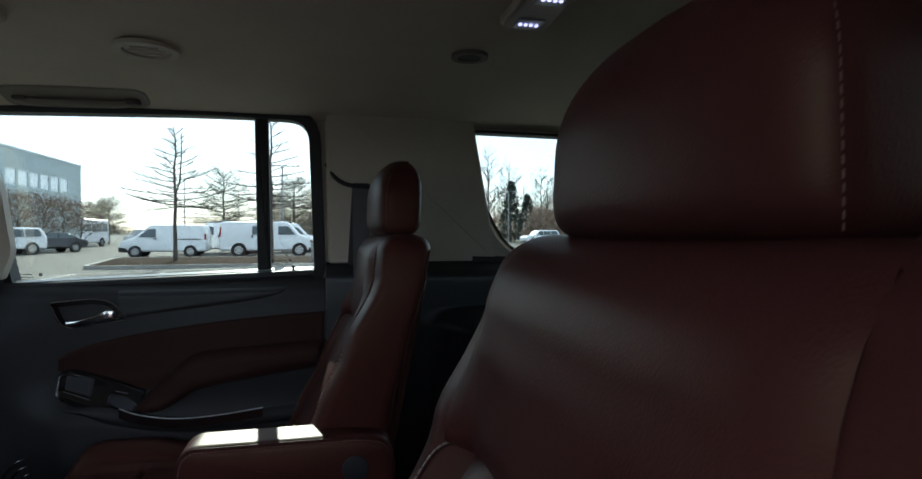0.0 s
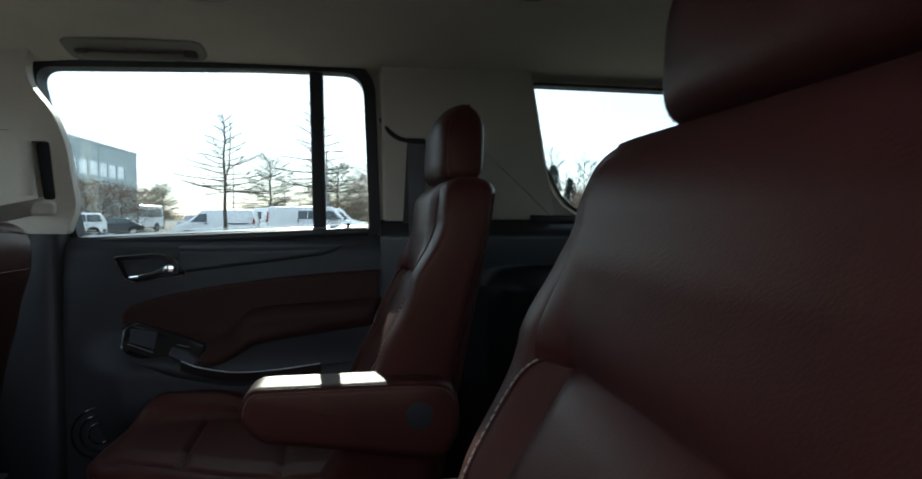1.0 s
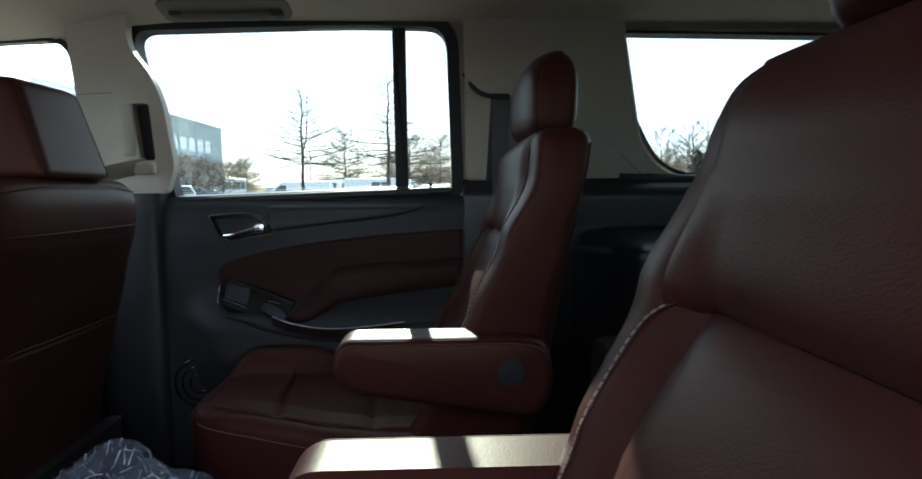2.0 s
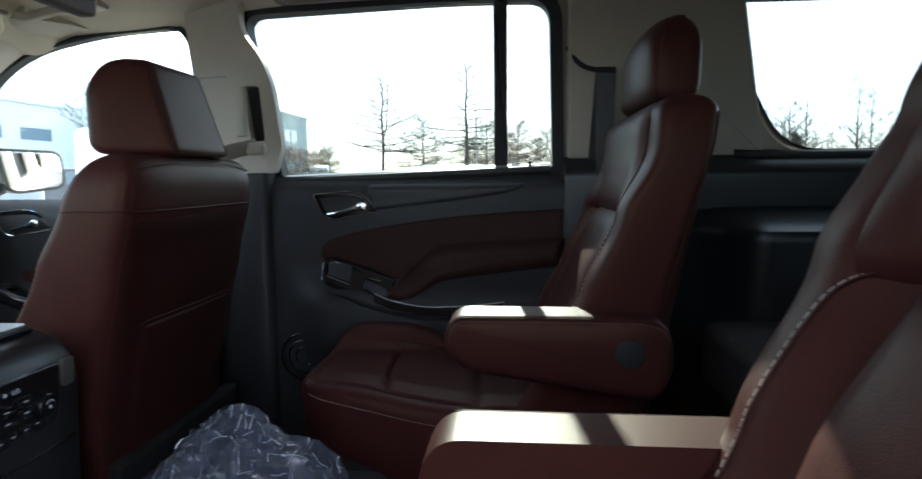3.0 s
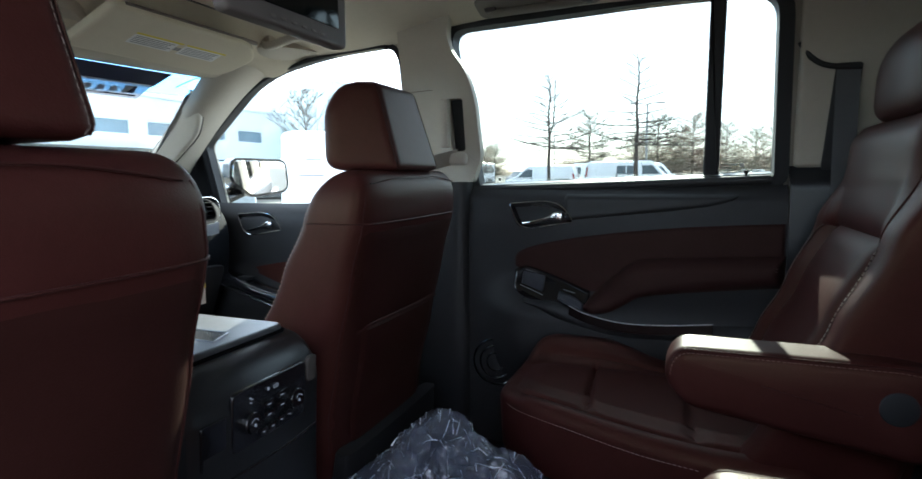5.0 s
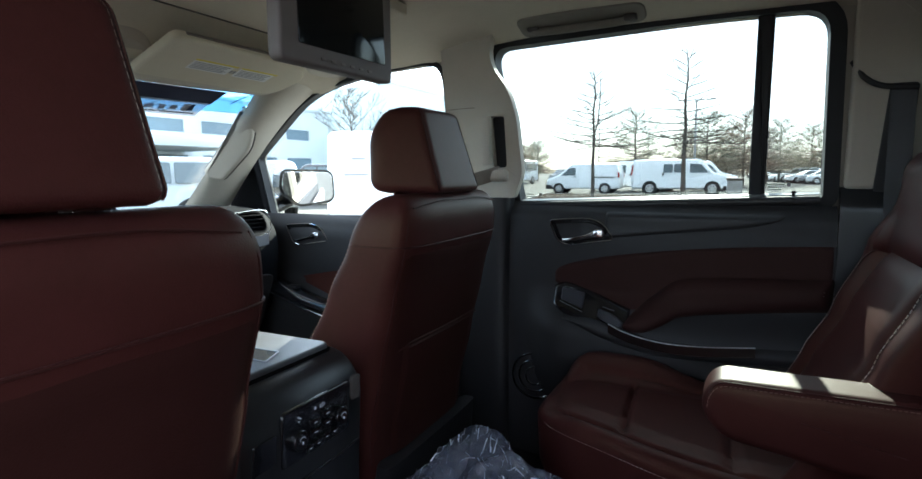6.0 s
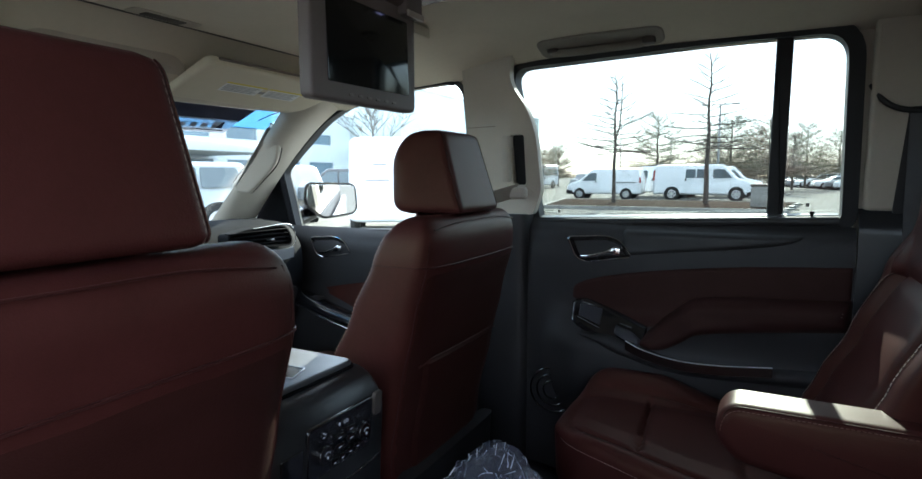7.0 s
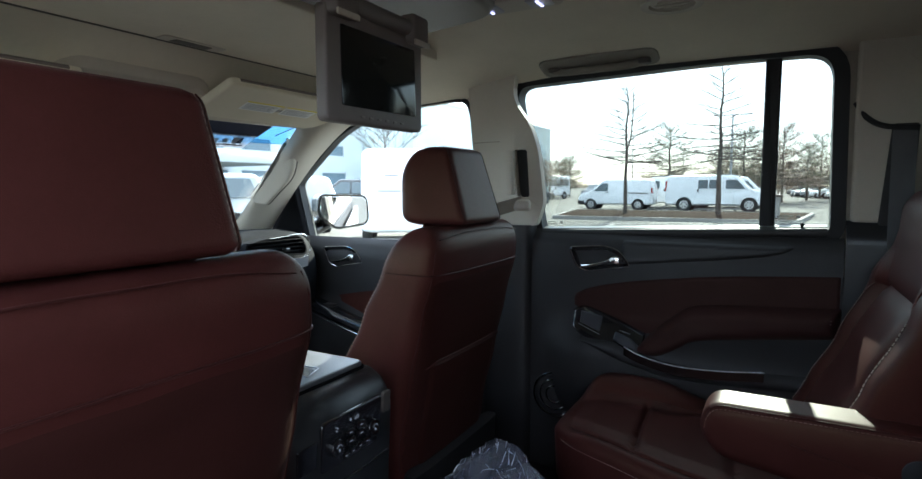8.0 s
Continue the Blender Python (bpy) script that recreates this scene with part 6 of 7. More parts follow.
def vehicle(name, label, cat, at, turn, paint, profile, glass_side, wheels, half, r=0.34, taper=0.12, belt=1.0, tail=None, lamp=None, extra=None, group=""):
    """A car or van from its side profile (front towards -x), drawn in at the sides above the belt."""
    v = thing(name, (0, 0, 0), label, cat, group)
    length = max(p[0] for p in profile) - min(p[0] for p in profile)
    pr = rounded(profile, 0.14, 5)
    rows = []
    inset = ((-1.0, 0.10), (-0.94, 0.03), (-0.80, 0.0), (0.80, 0.0), (0.94, 0.03), (1.0, 0.10))

    def flank(x, y_unit, z):
        w = half - taper * smooth01((z - belt) / 1.0) * 1.0
        return y_unit * w
    for s, ins in inset:
        rows.append([Vector((p.x, flank(p.x, s, p.y), p.y)) for p in grown(pr, -ins)])
    part("body", loft(rows), paint, v)
    for s in (-1, 1):
        for poly in glass_side:
            part("window", plate(rounded(poly, 0.05, 4), lambda a, b, h, s=s: Vector((a, flank(a, s, b) * 0.992 + s * h, b)), 0.02, 0.006), CAR_GLASS, v, "dark side glass")
        for x in wheels:
            part("wheel_arch", disc((x, s * (half - 0.10), r), (0, s, 0), r * 1.2, 0.105, 24, 0.02), TYRE, v, "dark wheel arch")
            wheel_of(v, x, s * (half + 0.012), r, s)
        if extra:
            for poly, mat, lab, nm in extra:
                part(nm, plate(rounded(poly, 0.03, 3), lambda a, b, h, s=s: Vector((a, flank(a, s, b) * 0.996 + s * h, b)), 0.018, 0.004), mat, v, lab)
    v.matrix_basis = pose(at[0], at[1], 0, 0, 0, turn)
    return v


SMALL_VAN = [(-2.35, 0.30), (2.30, 0.30), (2.32, 1.20), (2.15, 1.86), (-0.75, 1.86), (-1.55, 1.16), (-2.20, 0.98), (-2.36, 0.70)]
BIG_VAN = [(-2.85, 0.32), (2.80, 0.32), (2.82, 1.30), (2.70, 2.08), (-1.05, 2.08), (-1.80, 1.28), (-2.75, 1.06), (-2.88, 0.75)]
TRIMS = [([(-2.33, 0.28), (-1.85, 0.28), (-1.95, 0.52), (-2.36, 0.56)], TYRE, "black bumper", "bumper"), ([(2.2, 1.0), (2.32, 1.0), (2.28, 1.35), (2.18, 1.35)], CAR_RED, "red tail lamp", "tail_lamp"),
         ([(0.6, 1.00), (2.0, 1.00), (2.0, 1.05), (0.6, 1.05)], TYRE, "dark slide rail", "slide_rail"), ([(-0.55, 1.02), (-0.35, 1.02), (-0.35, 1.08), (-0.55, 1.08)], TYRE, "dark door handle", "door_handle")]
vehicle("cargo_van", "small white cargo van parked behind the island", "van", (-9.05, 37.0), 0, VAN_WHITE, SMALL_VAN, [[(-1.35, 1.14), (-0.42, 1.14), (-0.42, 1.62), (-0.80, 1.62)]], (-1.50, 1.42), 0.86, 0.31, 0.12, 1.0, extra=TRIMS)
TRIMS2 = [([(2.70, 1.15), (2.80, 1.15), (2.74, 1.75), (2.66, 1.75)], CAR_RED, "red tail lamp", "tail_lamp"), ([(-2.85, 0.32), (-2.3, 0.32), (-2.3, 0.5), (-2.88, 0.55)], TYRE, "dark bumper", "bumper"),
          ([(-0.25, 1.10), (-0.12, 1.10), (-0.12, 1.28), (-0.25, 1.28)], TYRE, "dark door handle", "door_handle"), ([(0.9, 1.10), (1.0, 1.10), (1.0, 1.28), (0.9, 1.28)], TYRE, "dark door handle", "door_handle")]
van_b = vehicle("passenger_van", "long white van with dark side windows, parked", "van", (-3.25, 37.0), 180, VAN_WHITE, BIG_VAN, [[(-1.55, 1.28), (-0.52, 1.28), (-0.52, 1.80), (-1.10, 1.80)], [(-0.16, 1.30), (0.36, 1.30), (0.36, 1.80), (-0.16, 1.80)], [(0.42, 1.30), (0.95, 1.30), (0.95, 1.80), (0.42, 1.80)]], (-1.75, 1.70), 0.98, 0.37, 0.14, 1.15, extra=TRIMS2)
copy_thing(van_b, pose(-6.6, 41.5, 0, 0, 0, 0))
copy_thing(van_b, pose(-3.0, 43.5, 0, 0, 0, 180))
SEDAN = [(-2.35, 0.28), (2.35, 0.28), (2.40, 0.85), (1.75, 1.02), (1.10, 1.42), (-0.30, 1.44), (-1.05, 1.00), (-2.20, 0.86), (-2.40, 0.6)]
SUV = [(-2.40, 0.35), (2.40, 0.35), (2.42, 1.10), (2.10, 1.74), (-0.45, 1.76), (-1.15, 1.16), (-2.25, 1.02), (-2.42, 0.7)]
sedan_glass = [[(-0.85, 1.00), (0.20, 1.00), (0.20, 1.36), (-0.28, 1.36)], [(0.28, 1.00), (1.35, 1.04), (0.95, 1.36), (0.28, 1.36)]]
suv_glass = [[(-0.95, 1.14), (0.0, 1.14), (0.0, 1.62), (-0.42, 1.62)], [(0.08, 1.14), (1.0, 1.14), (1.0, 1.62), (0.08, 1.62)], [(1.08, 1.14), (2.05, 1.16), (1.90, 1.62), (1.08, 1.62)]]
sedan = vehicle("sedan", "dark parked sedan car", "car", (-19.2, 46.5), 52, CAR_DARK, SEDAN, sedan_glass, (-1.4, 1.4), 0.90, 0.33, 0.22, 0.9, group="parked cars")
suv = vehicle("sport_utility_car", "white parked sport utility car", "car", (-19.9, 41.6), 52, VAN_WHITE, SUV, suv_glass, (-1.45, 1.45), 0.95, 0.37, 0.18, 1.05, group="parked cars")
copy_thing(suv, pose(26.2, 67.5, 0, 0, 0, 8))
tagged(vehicle("sport_utility_car", "grey parked sport utility car", "car", (-19.6, 70.0), 80, CAR_GREY, SUV, suv_glass, (-1.45, 1.45), 0.95, 0.37, 0.18, 1.05, group="parked cars"))
rng = random.Random(4)
greys = vehicle("sedan", "grey parked sedan car", "car", (3.9, 92.5), 4, CAR_GREY, SEDAN, sedan_glass, (-1.4, 1.4), 0.90, 0.33, 0.22, 0.9, group="parked cars")
whites = vehicle("sedan", "white parked sedan car", "car", (10.2, 65.6), 3, VAN_WHITE, SEDAN, sedan_glass, (-1.4, 1.4), 0.90, 0.33, 0.22, 0.9, group="parked cars")
for k in range(8):
    copy_thing((whites, greys, whites, whites, suv, whites, greys, sedan)[k], pose(8.6 - 0.60 * k + rng.uniform(-0.3, 0.3), 68.5 + 2.75 * k, 0, 0, 0, rng.uniform(-5, 5)))
for k in range(5):
    copy_thing((sedan, whites, suv, greys, whites)[k], pose(3.4 + 0.5 * k, 98 + 3.0 * k, 0, 0, 0, 180 + rng.uniform(-5, 5)))
for k in range(5):
    copy_thing((suv, greys, whites)[k % 3], pose(-19 + 2.8 * k, 84 + (k % 2) * 6, 0, 0, 0, 88 + rng.uniform(-6, 6)))
for k in range(4):
    copy_thing((suv, sedan)[k % 2], pose(30.5 + 3.0 * k, 66 + k, 0, 0, 0, 80))

BUS = [(-3.6, 0.40), (3.6, 0.40), (3.62, 2.75), (-2.2, 2.80), (-2.45, 1.45), (-3.45, 1.25), (-3.65, 0.8)]
bus = vehicle("shuttle_bus", "white shuttle bus with barred side windows", "bus", (-23.9, 64.0), 80, VAN_WHITE, BUS, [[(-1.4 + 0.95 * k, 1.55), (-0.55 + 0.95 * k, 1.55), (-0.55 + 0.95 * k, 2.35), (-1.4 + 0.95 * k, 2.35)] for k in range(5)] + [[(-2.30, 1.5), (-1.6, 1.5), (-1.6, 2.2), (-2.15, 2.2)]], (-2.6, 2.2), 1.25, 0.42, 0.05, 1.5)
part("windscreen", plate(rounded([(-0.95, 1.55), (0.95, 1.55), (0.90, 2.25), (-0.90, 2.25)], 0.05), lambda u, v, h: bus.matrix_basis @ Vector((-2.43 + (v - 1.5) * 0.12 - h, u, v)), 0.03, 0.006), CAR_GLASS, bus, "dark windscreen")
part("grille", plate(rounded([(-0.6, 0.75), (0.6, 0.75), (0.6, 1.1), (-0.6, 1.1)], 0.05), lambda u, v, h: bus.matrix_basis @ Vector((-3.58 - h, u, v)), 0.04, 0.006), TYRE, bus, "dark grille")

# vehicles ahead on the passenger side
truck = vehicle("box_truck", "white high-sided delivery truck parked close by", "truck", (-8.225, 12.345), -55, VAN_WHITE, [(-2.75, 0.45), (2.75, 0.45), (2.75, 2.20), (-2.75, 2.20)], [], (-1.7, 1.6), 1.25, 0.38, 0.05, 1.3)
for u0, u1, z in ((-0.9, -0.4, 1.30), (-0.75, -0.45, 1.62), (0.1, 0.5, 1.12)):
    part("side_letters", plate([Vector(p) for p in ((u0, z), (u1, z), (u1, z + 0.04), (u0, z + 0.04))], lambda u, v, h: truck.matrix_basis @ Vector((2.752 + h, u, v)), 0.006, 0.002, 1), INK, truck, "grey unreadable line")
vehicle("sport_utility_car", "dark parked sport utility car", "car", (-16.9, 20.3), 35, CAR_DARK, SUV, suv_glass, (-1.45, 1.45), 0.95, 0.37, 0.18, 1.05, group="parked cars")
CAR_PALE = material("pale_silver_vehicle_paint", (0.34, 0.38, 0.40), 0.25, vary=0.04, coat=0.4)
pale = vehicle("sport_utility_car", "pale silver parked sport utility car", "car", (-14.4, 13.8), -28, CAR_PALE, SUV, suv_glass, (-1.45, 1.45), 0.95, 0.37, 0.18, 1.05, group="parked cars")
copy_thing(pale, pose(-13.0, 8.5, 0, 0, 0, 65))

# outside mirror on the passenger door
om = tagged(new("wing_mirror"), "black wing mirror with a chrome cap", "mirror")
om.location = (-1.80, 1.92, 1.28)
mo = rounded([(0.004, 0.056), (0.074, 0.002), (0.216, 0.018), (0.208, 0.126), (0.010, 0.130)], [0.02, 0.02, 0.03, 0.025, 0.02])
mm = Matrix.Translation((-1.792, 1.785, 1.226)) @ Matrix.Rotation(radians(-26), 4, "Z") @ Matrix.Rotation(radians(0.5), 4, "Y")
part("case", plate(grown(mo, 0.010), lambda u, v, h: mm @ Vector((-h, u, v)), 0.10, 0.04, 5), GLOSS_BLACK, om)
part("glass", plate(mo, lambda u, v, h: mm @ Vector((0.001 + h, u, v)), 0.004, 0.001, 1), MIRROR, om, "mirror glass")
part("foot", loft([[p + Vector((0.05 * math.cos(a), 0, w * math.sin(a))) for a in (2 * math.pi * i / 14 for i in range(14))] for p, w in ((Vector((-1.90, 1.735, 1.195)), 0.030), (Vector((-1.87, 1.80, 1.215)), 0.034), (Vector((-1.84, 1.88, 1.245)), 0.026))]), GLOSS_BLACK, om, "black mirror foot")


# ---- buildings ----
def block(name, label, x, y0, y1, height, depth, paint, rows, canopy=None, pane=None, trim=None):
    """A building whose front faces +x at x, from y0 to y1."""
    b = thing(name, (x, (y0 + y1) / 2, 0), label, "building")
    holes = []
    for z0, z1, ws in rows:
        holes += [[Vector((a, z0)), Vector((c, z0)), Vector((c, z1)), Vector((a, z1))] for a, c in ws]
    part("wall", sheet([Vector(p) for p in ((y0, 0), (y1, 0), (y1, height), (y0, height))], holes, lambda u, v, h: Vector((x - h, u, v)), 0.35), paint, b, smooth=False)
    part("rear_mass", box((x - depth, y0 + 0.02, 0), (x - 0.36, y1 - 0.02, height - 0.3), 0.02), paint, b)
    part("parapet", box((x - 0.40, y0 - 0.06, height), (x + 0.06, y1 + 0.06, height + 0.18), 0.02), (trim or CAP_WHITE), b, "pale parapet cap")
    for z0, z1, ws in rows:
        for a, c in ws:
            w = part("window", box((x - 0.12, a, z0), (x - 0.06, c, z1), 0.0), pane or SKYGLASS, b, "dark blue window" if pane else "window painted pale for the sky reflection")
            part("frame", band([Vector(p) for p in ((a + 0.05, z0 + 0.05), (c - 0.05, z0 + 0.05), (c - 0.05, z1 - 0.05), (a + 0.05, z1 - 0.05))], [Vector(p) for p in ((a, z0), (c, z0), (c, z1), (a, z1))], lambda u, v, h: Vector((x - 0.06 + h, u, v)), 0.05), (trim or CAP_WHITE), w, "pale window frame")
    if canopy:
        part("canopy", box((x, canopy[0], canopy[2]), (x + canopy[4], canopy[1], canopy[3]), 0.05), (trim or CAP_WHITE), b, "pale entrance canopy")
        for y in (canopy[0] + 0.4, canopy[1] - 0.4):
            part("column", tube([(x + canopy[4] - 0.4, y, 0), (x + canopy[4] - 0.4, y, canopy[2])], 0.22, 12), (trim or CAP_WHITE), b, "pale column")
    return b


block("warehouse", "blue-grey panelled commercial building with a window band", -22.0, 33.0, 60.0, 7.5, 24, WALL_GREY, [(4.9, 6.1, [(47.0 + 1.75 * k, 48.5 + 1.75 * k) for k in range(6)])])
block("showroom", "pale blue showroom with an entrance canopy", -26.0, 4.0, 32.6, 5.4, 20, WALL_WHITE, [(3.45, 4.2, [(6 + 3.2 * k, 8.2 + 3.2 * k) for k in range(8)]), (0.3, 2.4, [(6 + 3.2 * k, 8.4 + 3.2 * k) for k in range(8)])], (9, 21, 2.5, 3.0, 5), OFFICE_GLASS, WALL_WHITE)


# ---- trees ----
def limb(bm, rnd, p, d, length, r, depth, droop, wood):
    """A branch with side twigs."""
    pts = [p]
    n = 5
    for i in range(n):
        d = (d + Vector((rnd.uniform(-0.16, 0.16), rnd.uniform(-0.16, 0.16), rnd.uniform(-0.12, 0.12) + droop)) * 0.6).normalized()
        pts.append(pts[-1] + d * length / n)
    tube(pts, r, 5 if depth else 3, r * 0.35, bm)
    wood.append(pts[-1])
    if depth:
        for k in range(rnd.randint(4, 6)):
            i = rnd.randint(1, n)
            side_d = (d + Vector((rnd.uniform(-1, 1), rnd.uniform(-1, 1), rnd.uniform(-0.3, 0.6)))).normalized()
            limb(bm, rnd, pts[i], side_d, length * rnd.uniform(0.3, 0.55), max(0.012, r * 0.5), depth - 1, droop, wood)


def tree(at, height, spread, seed, label, first=0.28, layers=22, leaves=0, leaf_mat=None, up=0.25, depth=2, trunk_r=0.11, taper=0.7, droop=0.02):
    rnd = random.Random(seed)
    t = thing("tree", (at[0], at[1], 0.1), label, "tree", "trees")
    x, y = at
    line = [Vector((x + rnd.uniform(-0.05, 0.05) * i * 0.5, y, 0.10 + height * i / 8)) for i in range(9)]
    line[0] = Vector((x, y, 0.05))
    tb = tube(line, trunk_r, 10, 0.015)
    part("trunk", tb, BARK, t)
    bm = bmesh.new()
    wood = []
    for k in range(layers):
        f = first + (0.97 - first) * k / layers
        z = height * f
        i = min(7, int(f * 8))
        base = line[i].lerp(line[i + 1], f * 8 - i)
        a = k * 2.4 + rnd.uniform(-0.5, 0.5)
        length = spread * (1 - (f - first) / (1.02 - first)) ** taper * rnd.uniform(0.7, 1.1) + 0.25
        limb(bm, rnd, base, Vector((math.cos(a), math.sin(a), up + rnd.uniform(-0.15, 0.2))).normalized(), length, max(0.035, trunk_r * 0.42) * (1.15 - f), depth, droop, wood)
    crown = part("crown", bm, BARK, t, "bare branches")
    if leaves:
        lv = bmesh.new()
        for k in range(leaves * 2):
            p = rnd.choice(wood) + Vector((rnd.gauss(0, 0.42), rnd.gauss(0, 0.42), rnd.gauss(0, 0.16)))
            u = Vector((rnd.uniform(-1, 1), rnd.uniform(-1, 1), rnd.uniform(-1, 1))).normalized()
            w = u.orthogonal().normalized()
            s = rnd.uniform(0.03, 0.085)
            lv.faces.new([lv.verts.new(p + u * s * a + w * s * b * 0.6) for a, b in ((-1, 0), (0, -1), (1, 0), (0, 1))])
        part("leaves", lv, leaf_mat, crown, "clinging dry leaves", smooth=False)
    return t


def bough(bm, rnd, p, d, length, r, tip, rise, twigs, ends):
    """One long level branch whose tip turns by rise, with side twigs in its own plane."""
    n = 7
    pts = [p]
    for i in range(n):
        d = (d + Vector((rnd.uniform(-0.10, 0.10), rnd.uniform(-0.10, 0.10), rise / n + rnd.uniform(-0.05, 0.05)))).normalized()
        pts.append(pts[-1] + d * length / n)
    tube(pts, r, 4, tip, bm)
    ends.append(pts[-1])
    for k in range(twigs):
        f = 0.22 + 0.75 * k / max(1, twigs - 1)
        i = min(n - 1, int(f * n))
        q = pts[i].lerp(pts[i + 1], f * n - i)
        along = (pts[i + 1] - pts[i]).normalized()
        out = Vector((-along.y, along.x, 0)) * (1 if k % 2 else -1)
        td = (along * 0.8 + out * rnd.uniform(0.4, 1.0) + Vector((0, 0, rnd.uniform(-0.05, 0.35)))).normalized()
        tl = length * (1.05 - f) * rnd.uniform(0.25, 0.55) + 0.12
        mid = q + td * tl * 0.5 + Vector((0, 0, rnd.uniform(-0.02, 0.04)))
        end = mid + (td + Vector((rnd.uniform(-0.3, 0.3), rnd.uniform(-0.3, 0.3), rnd.uniform(-0.1, 0.3)))).normalized() * tl * 0.5
        tube([q, mid, end], max(tip, r * 0.32), 3, tip * 0.7, bm)
        ends += [q, mid, end]
        if rnd.random() < 0.6:
            tube([mid, mid + (td + Vector((rnd.uniform(-0.9, 0.9), rnd.uniform(-0.9, 0.9), rnd.uniform(-0.1, 0.5)))).normalized() * tl * 0.4], tip, 3, tip * 0.6, bm)


def pin_oak(at, height, spread, seed, label, first=0.4, count=26, twin=0.0, leaves=0, leaf_mat=None, trunk_r=0.1, shape=1.0, size=0.075, sag=-0.10):
    """A young oak with a straight trunk and tiers of long level boughs, the lowest longest and sagging."""
    rnd = random.Random(seed)
    x, y = at
    t = thing("tree", (x, y, 0.1), label, "tree", "trees")
    line = [Vector((x + 0.006 * math.sin(i * 1.7) * i, y, 0.05 + height * i / 10)) for i in range(11)]
    part("trunk", tube(line, trunk_r, 10, 0.022), BARK, t)
    bm = bmesh.new()
    ends = []
    if twin:
        fork = line[5]
        tube([fork, fork + Vector((twin * 0.7, 0.1, height * 0.10)), fork + Vector((twin, 0.15, height * 0.28)), fork + Vector((twin, 0.15, height * 0.46))], trunk_r * 0.5, 6, 0.018, bm)
    for k in range(count):
        f = first + (0.96 - first) * (k / (count - 1)) ** 1.45
        i = min(9, int(f * 10))
        base = line[i].lerp(line[i + 1], f * 10 - i)
        a = k * 2.399 + rnd.uniform(-0.35, 0.35)
        g = (f - first) / (1 - first)
        length = spread * (1 - 0.92 * g) ** shape * rnd.uniform(0.72, 1.08) + 0.15
        up = sag + 0.75 * g ** 1.3 + rnd.uniform(-0.06, 0.10)
        bough(bm, rnd, base, Vector((math.cos(a), math.sin(a), up)).normalized(), length, max(0.022, trunk_r * 0.42 * (1.1 - f)), 0.011, rnd.uniform(0.05, 0.35), 4 + int(7 * length / spread), ends)
    crown = part("crown", bm, BARK, t, "bare level branches")
    if leaves:
        lv = bmesh.new()
        for k in range(leaves):
            p = rnd.choice(ends) + Vector((rnd.gauss(0, 0.26), rnd.gauss(0, 0.26), rnd.gauss(0, 0.14)))
            u = Vector((rnd.uniform(-1, 1), rnd.uniform(-1, 1), rnd.uniform(-0.7, 0.7))).normalized()
            w = u.orthogonal().normalized()
            q = rnd.uniform(0.5, 1.2) * size
            lv.faces.new([lv.verts.new(p + u * q * a + w * q * b * 0.6) for a, b in ((-1, 0), (0, -1), (1, 0), (0, 1))])
        part("leaves", lv, leaf_mat, crown, "clinging dry leaves", smooth=False)
    return t


def conifer(at, height, spread, seed, label):
    """A dark conifer: whorls of drooping boughs, each hung with short needle sprays."""
    rnd = random.Random(seed)
    x, y = at
    t = thing("tree", (x, y, 0.0), label, "tree", "trees")
    part("trunk", tube([(x, y, 0), (x, y, height)], 0.16, 8, 0.02), BARK, t)
    lv = bmesh.new()
    for k in range(110):
        f = 0.08 + 0.9 * k / 110
        a = k * 2.4 + rnd.uniform(-0.3, 0.3)
        length = spread * (1.02 - f) ** 0.85 * rnd.uniform(0.7, 1.1)
        for q in range(26):
            r = length * math.sqrt(rnd.random())
            p = Vector((x + r * math.cos(a), y + r * math.sin(a), height * f - 0.16 * r + rnd.gauss(0, 0.12))) + Vector((rnd.gauss(0, 0.16), rnd.gauss(0, 0.16), 0))
            u = Vector((math.cos(a), math.sin(a), rnd.uniform(-0.6, 0.2))).normalized()
            w = Vector((rnd.uniform(-1, 1), rnd.uniform(-1, 1), rnd.uniform(-1, 1))).cross(u).normalized()
            m = rnd.uniform(0.12, 0.30)
            lv.faces.new([lv.verts.new(p + u * m * c + w * m * d * 0.35) for c, d in ((-1, 0), (0, -1), (1, 0), (0, 1))])
    part("crown", lv, NEEDLE_DARK, t, "dark needle boughs", smooth=False)
    return t


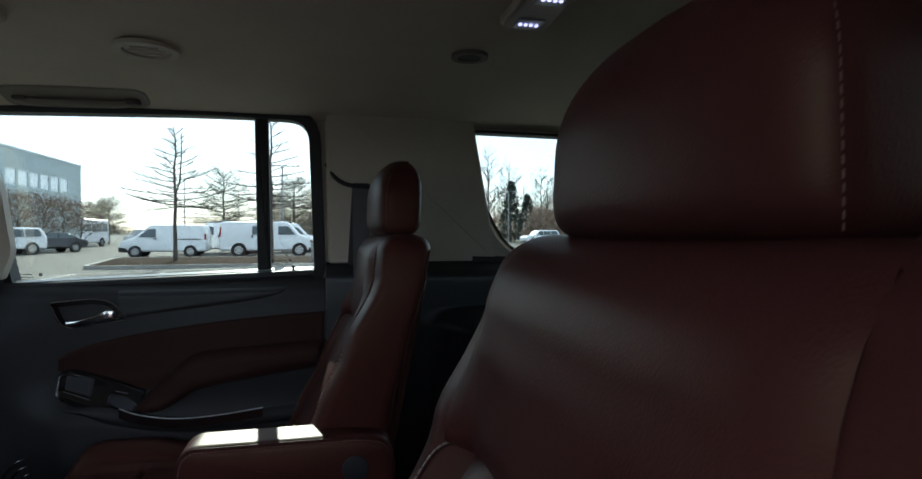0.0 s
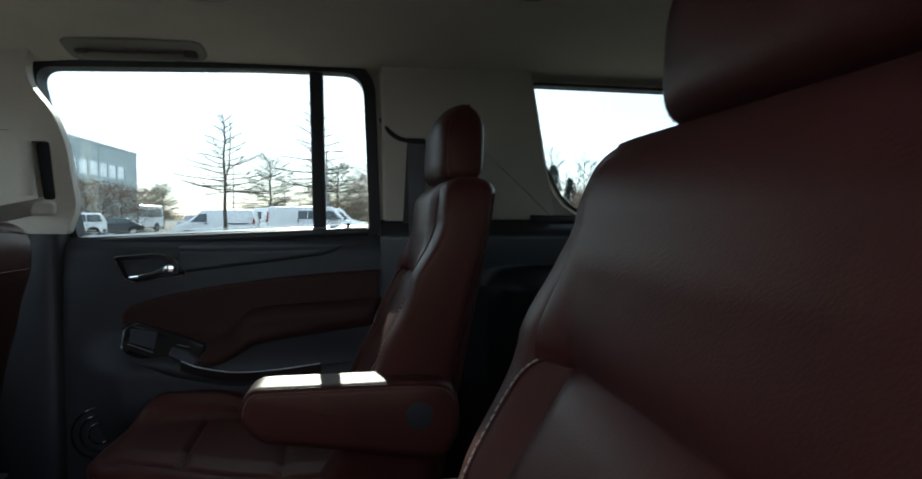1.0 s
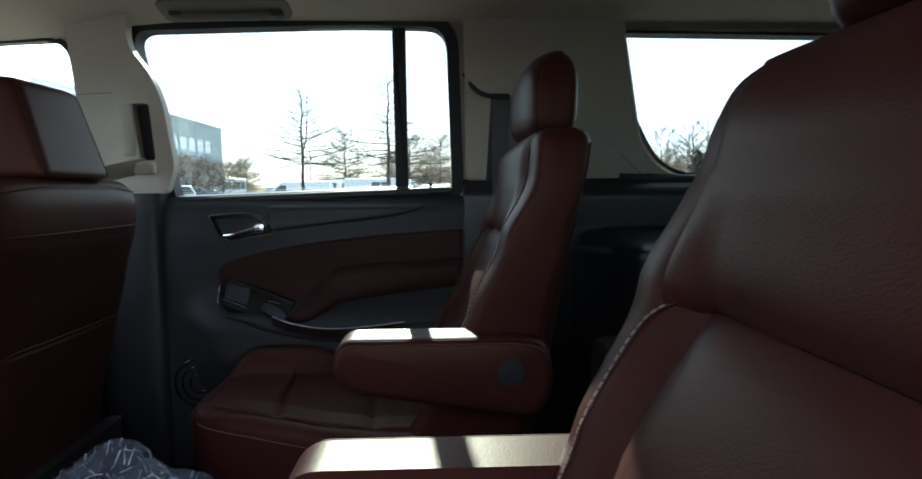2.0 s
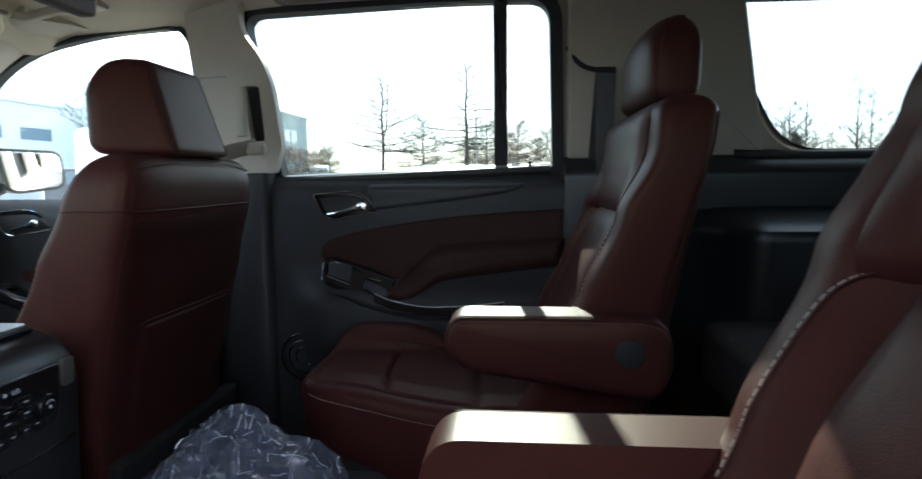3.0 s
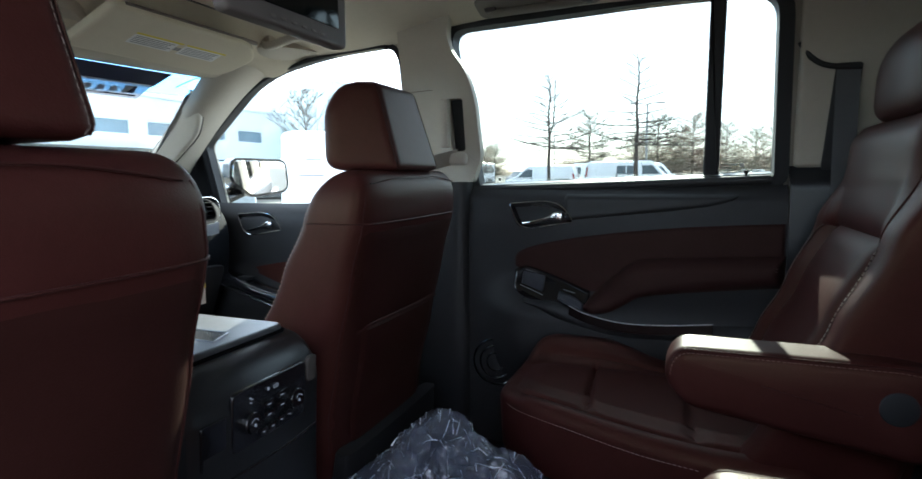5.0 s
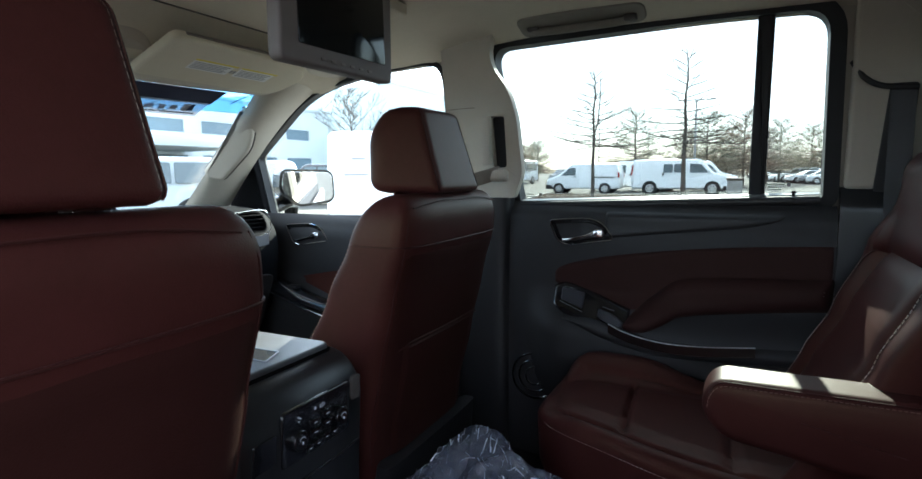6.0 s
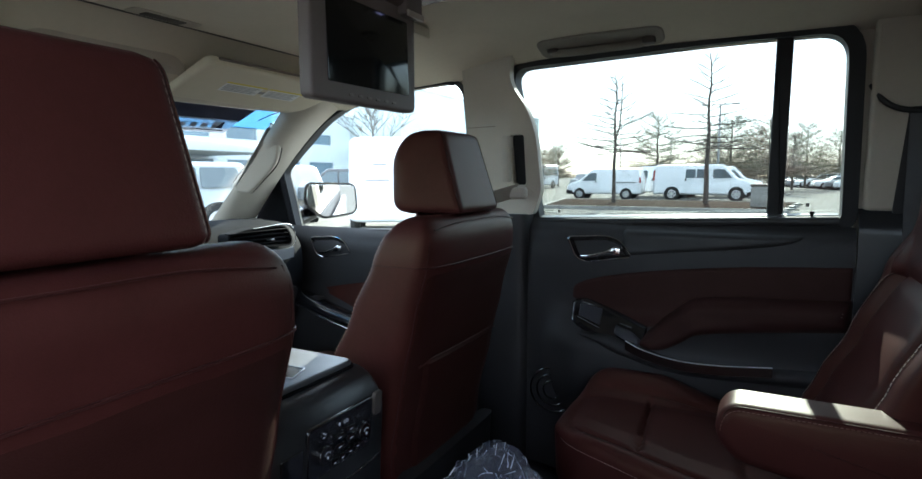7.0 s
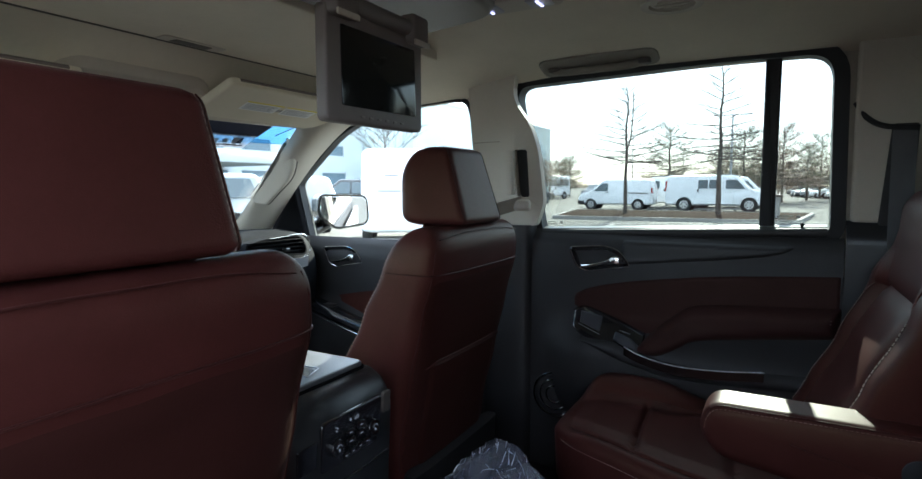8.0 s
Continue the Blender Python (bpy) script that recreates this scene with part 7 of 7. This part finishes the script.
pin_oak((-6.60, 28.3), 6.15, 2.5, 11, "young bare tree with level branches on the island", 0.41, 44, 0.22, trunk_r=0.10, shape=1.25)
pin_oak((-2.52, 29.0), 6.9, 2.6, 23, "tall bare tree with level branches on the island", 0.38, 34, trunk_r=0.125, shape=1.0)
pin_oak((-7.7, 48.0), 6.0, 3.5, 5, "oak with brown leaves behind the vans", 0.36, 60, 0, 6500, LEAF_OLIVE, 0.13, 0.62, 0.05)
for k, (x, y, h, s, leaf) in enumerate(((-2.6, 52, 5.9, 2.9, LEAF_OLIVE), (0.2, 57, 6.4, 3.2, LEAF_BROWN), (-0.9, 64, 5.6, 3.0, LEAF_BROWN), (2.4, 66, 5.4, 2.8, LEAF_OLIVE), (4.0, 75, 7.0, 3.2, LEAF_OLIVE), (7.6, 80, 6.6, 3.2, LEAF_OLIVE), (10.2, 82, 7.2, 3.4, LEAF_BROWN), (-5.0, 62, 5.2, 2.6, LEAF_BROWN), (-25.6, 78, 5.4, 2.8, LEAF_OLIVE), (-29.0, 84, 5.2, 2.8, LEAF_OLIVE))):
    pin_oak((x, y), h, s, 40 + k, "leafy winter oak beyond the parking rows", 0.24, 56, 0, 8500, leaf, 0.13, 0.55, 0.06)
for k, (x, y) in enumerate(((-21.0, 43.0), (-21.0, 46.5), (-20.9, 50.0), (-20.9, 53.5), (-20.9, 57.0))):
    tree((x, y), 3.9, 1.9, 60 + k, "low leafy shrub tree beside the building", 0.15, 16, 900, LEAF_BROWN, 0.6, 1, 0.07)
for k, (x, y, h) in enumerate(((22.5, 78, 13.5), (27.5, 84, 12.0), (17.0, 86, 11.0), (34, 76, 10.0))):
    tree((x, y), h, 4.5, 80 + k, "tall bare tree at the edge of the woods", 0.25, 24, 0, None, 0.9, 2, 0.2)
conifer((26.2, 79.0), 9.0, 2.6, 91, "dark conifer at the edge of the woods")
conifer((30.5, 84.0), 7.5, 2.4, 92, "dark conifer at the edge of the woods")
conifer((36.5, 80.0), 6.8, 2.3, 93, "dark conifer at the edge of the woods")
for k, (x, y, h) in enumerate(((28.6, 74.0, 4.6), (31.5, 76.0, 4.2), (12.5, 90, 6.5))):
    pin_oak((x, y), h, 2.6, 95 + k, "low oak with russet leaves at the edge of the woods", 0.14, 40, 0, 6000, LEAF_BROWN, 0.10, 0.6, 0.085)

for k in range(12):
    rk = random.Random(300 + k)
    tree((31 + 3.4 * k + rk.uniform(-1, 1), 70 + rk.uniform(0, 22)), rk.uniform(9.5, 14.5), 3.8, 310 + k, "bare tree in the woods beyond the car park", 0.2, 20, 500 if k % 3 else 0, LEAF_BROWN, 0.8, 2, 0.17)
tree((-17.5, 23.5), 5.3, 1.9, 350, "bare tree beside the showroom", 0.42, 22, 0, None, 0.9, 2, 0.06)


def woods(y0, y1, x0, x1, count, seed, tall, blades):
    """Far woods: bare forked stems with twigs and a few clinging leaves."""
    rnd = random.Random(seed)
    bm = bmesh.new()
    for k in range(count):
        p = Vector((rnd.uniform(x0, x1), rnd.uniform(y0, y1), 0))
        h = rnd.uniform(0.45, 1.0) * tall
        top = p + Vector((rnd.uniform(-0.4, 0.4), 0, h))
        tube([p, top], 0.10, 3, 0.02, bm)
        for q in range(9):
            a = p.lerp(top, rnd.uniform(0.2, 0.95))
            b = a + Vector((rnd.gauss(0, 1.1), rnd.gauss(0, 0.8), rnd.uniform(0.1, 1.6)))
            tube([a, b], 0.035, 3, 0.012, bm)
            for r in range(2):
                tube([a.lerp(b, 0.6), b + Vector((rnd.gauss(0, 0.6), rnd.gauss(0, 0.4), rnd.uniform(-0.1, 0.7)))], 0.018, 3, 0.008, bm)
        for q in range(blades):
            c = p + Vector((rnd.gauss(0, 1.2), rnd.gauss(0, 0.9), h * rnd.uniform(0.15, 0.95)))
            u = Vector((rnd.uniform(-1, 1), rnd.uniform(-1, 1), rnd.uniform(-1, 1))).normalized()
            w = u.orthogonal().normalized()
            m = rnd.uniform(0.08, 0.26)
            bm.faces.new([bm.verts.new(c + u * m * a + w * m * b * 0.4) for a, b in ((-1, 0), (0, -1), (1, 0), (0, 1))])
    return bm


tagged(part("far_woods", woods(120, 150, -9, 110, 420, 7, 7.0, 40), LEAF_BROWN, smooth=False), "distant winter woods along the horizon", "woods", kind="stuff")
tagged(part("thicket", woods(80, 100, 21, 72, 190, 8, 8.5, 34), LEAF_BROWN, smooth=False), "bare brown thicket beyond the car park", "woods", kind="stuff")

# lamp posts
for k, (x, y, h) in enumerate(((-3.08, 45.0, 6.45), (-17.5, 80.0, 8.5), (24.2, 74.0, 7.0), (-13.0, 95, 8.0))):
    lp3 = thing("street_lamp", (x, y, 0), "tall grey car park lamp with two arms", "street lamp", "car park lamps")
    part("pole", tube([(x, y, 0), (x, y, h)], 0.09, 10, 0.06), STEEL, lp3)
    part("arm", tube([(x - 1.15, y, h - 0.02), (x + 1.15, y, h - 0.02)], 0.04, 8), STEEL, lp3, "cross arm")
    for s in (-1, 1):
        part("lamp_head", box((x + s * 0.95 - 0.30, y - 0.15, h - 0.06), (x + s * 0.95 + 0.30, y + 0.15, h + 0.04), 0.03), STEEL, lp3, "flat lamp head")
BIN_BROWN = material("brown_bin_plastic", (0.09, 0.07, 0.055), 0.6, vary=0.1)
bin_ = thing("litter_bin", (-0.32, 27.0, 0.13), "square tan litter bin on the island", "litter bin")
part("body", box((-0.62, 26.7, 0.12), (-0.02, 27.3, 0.98), 0.04), CONCRETE, bin_)
part("lid", box((-0.67, 26.65, 0.98), (0.03, 27.35, 1.08), 0.05), BIN_BROWN, bin_, "brown lid")
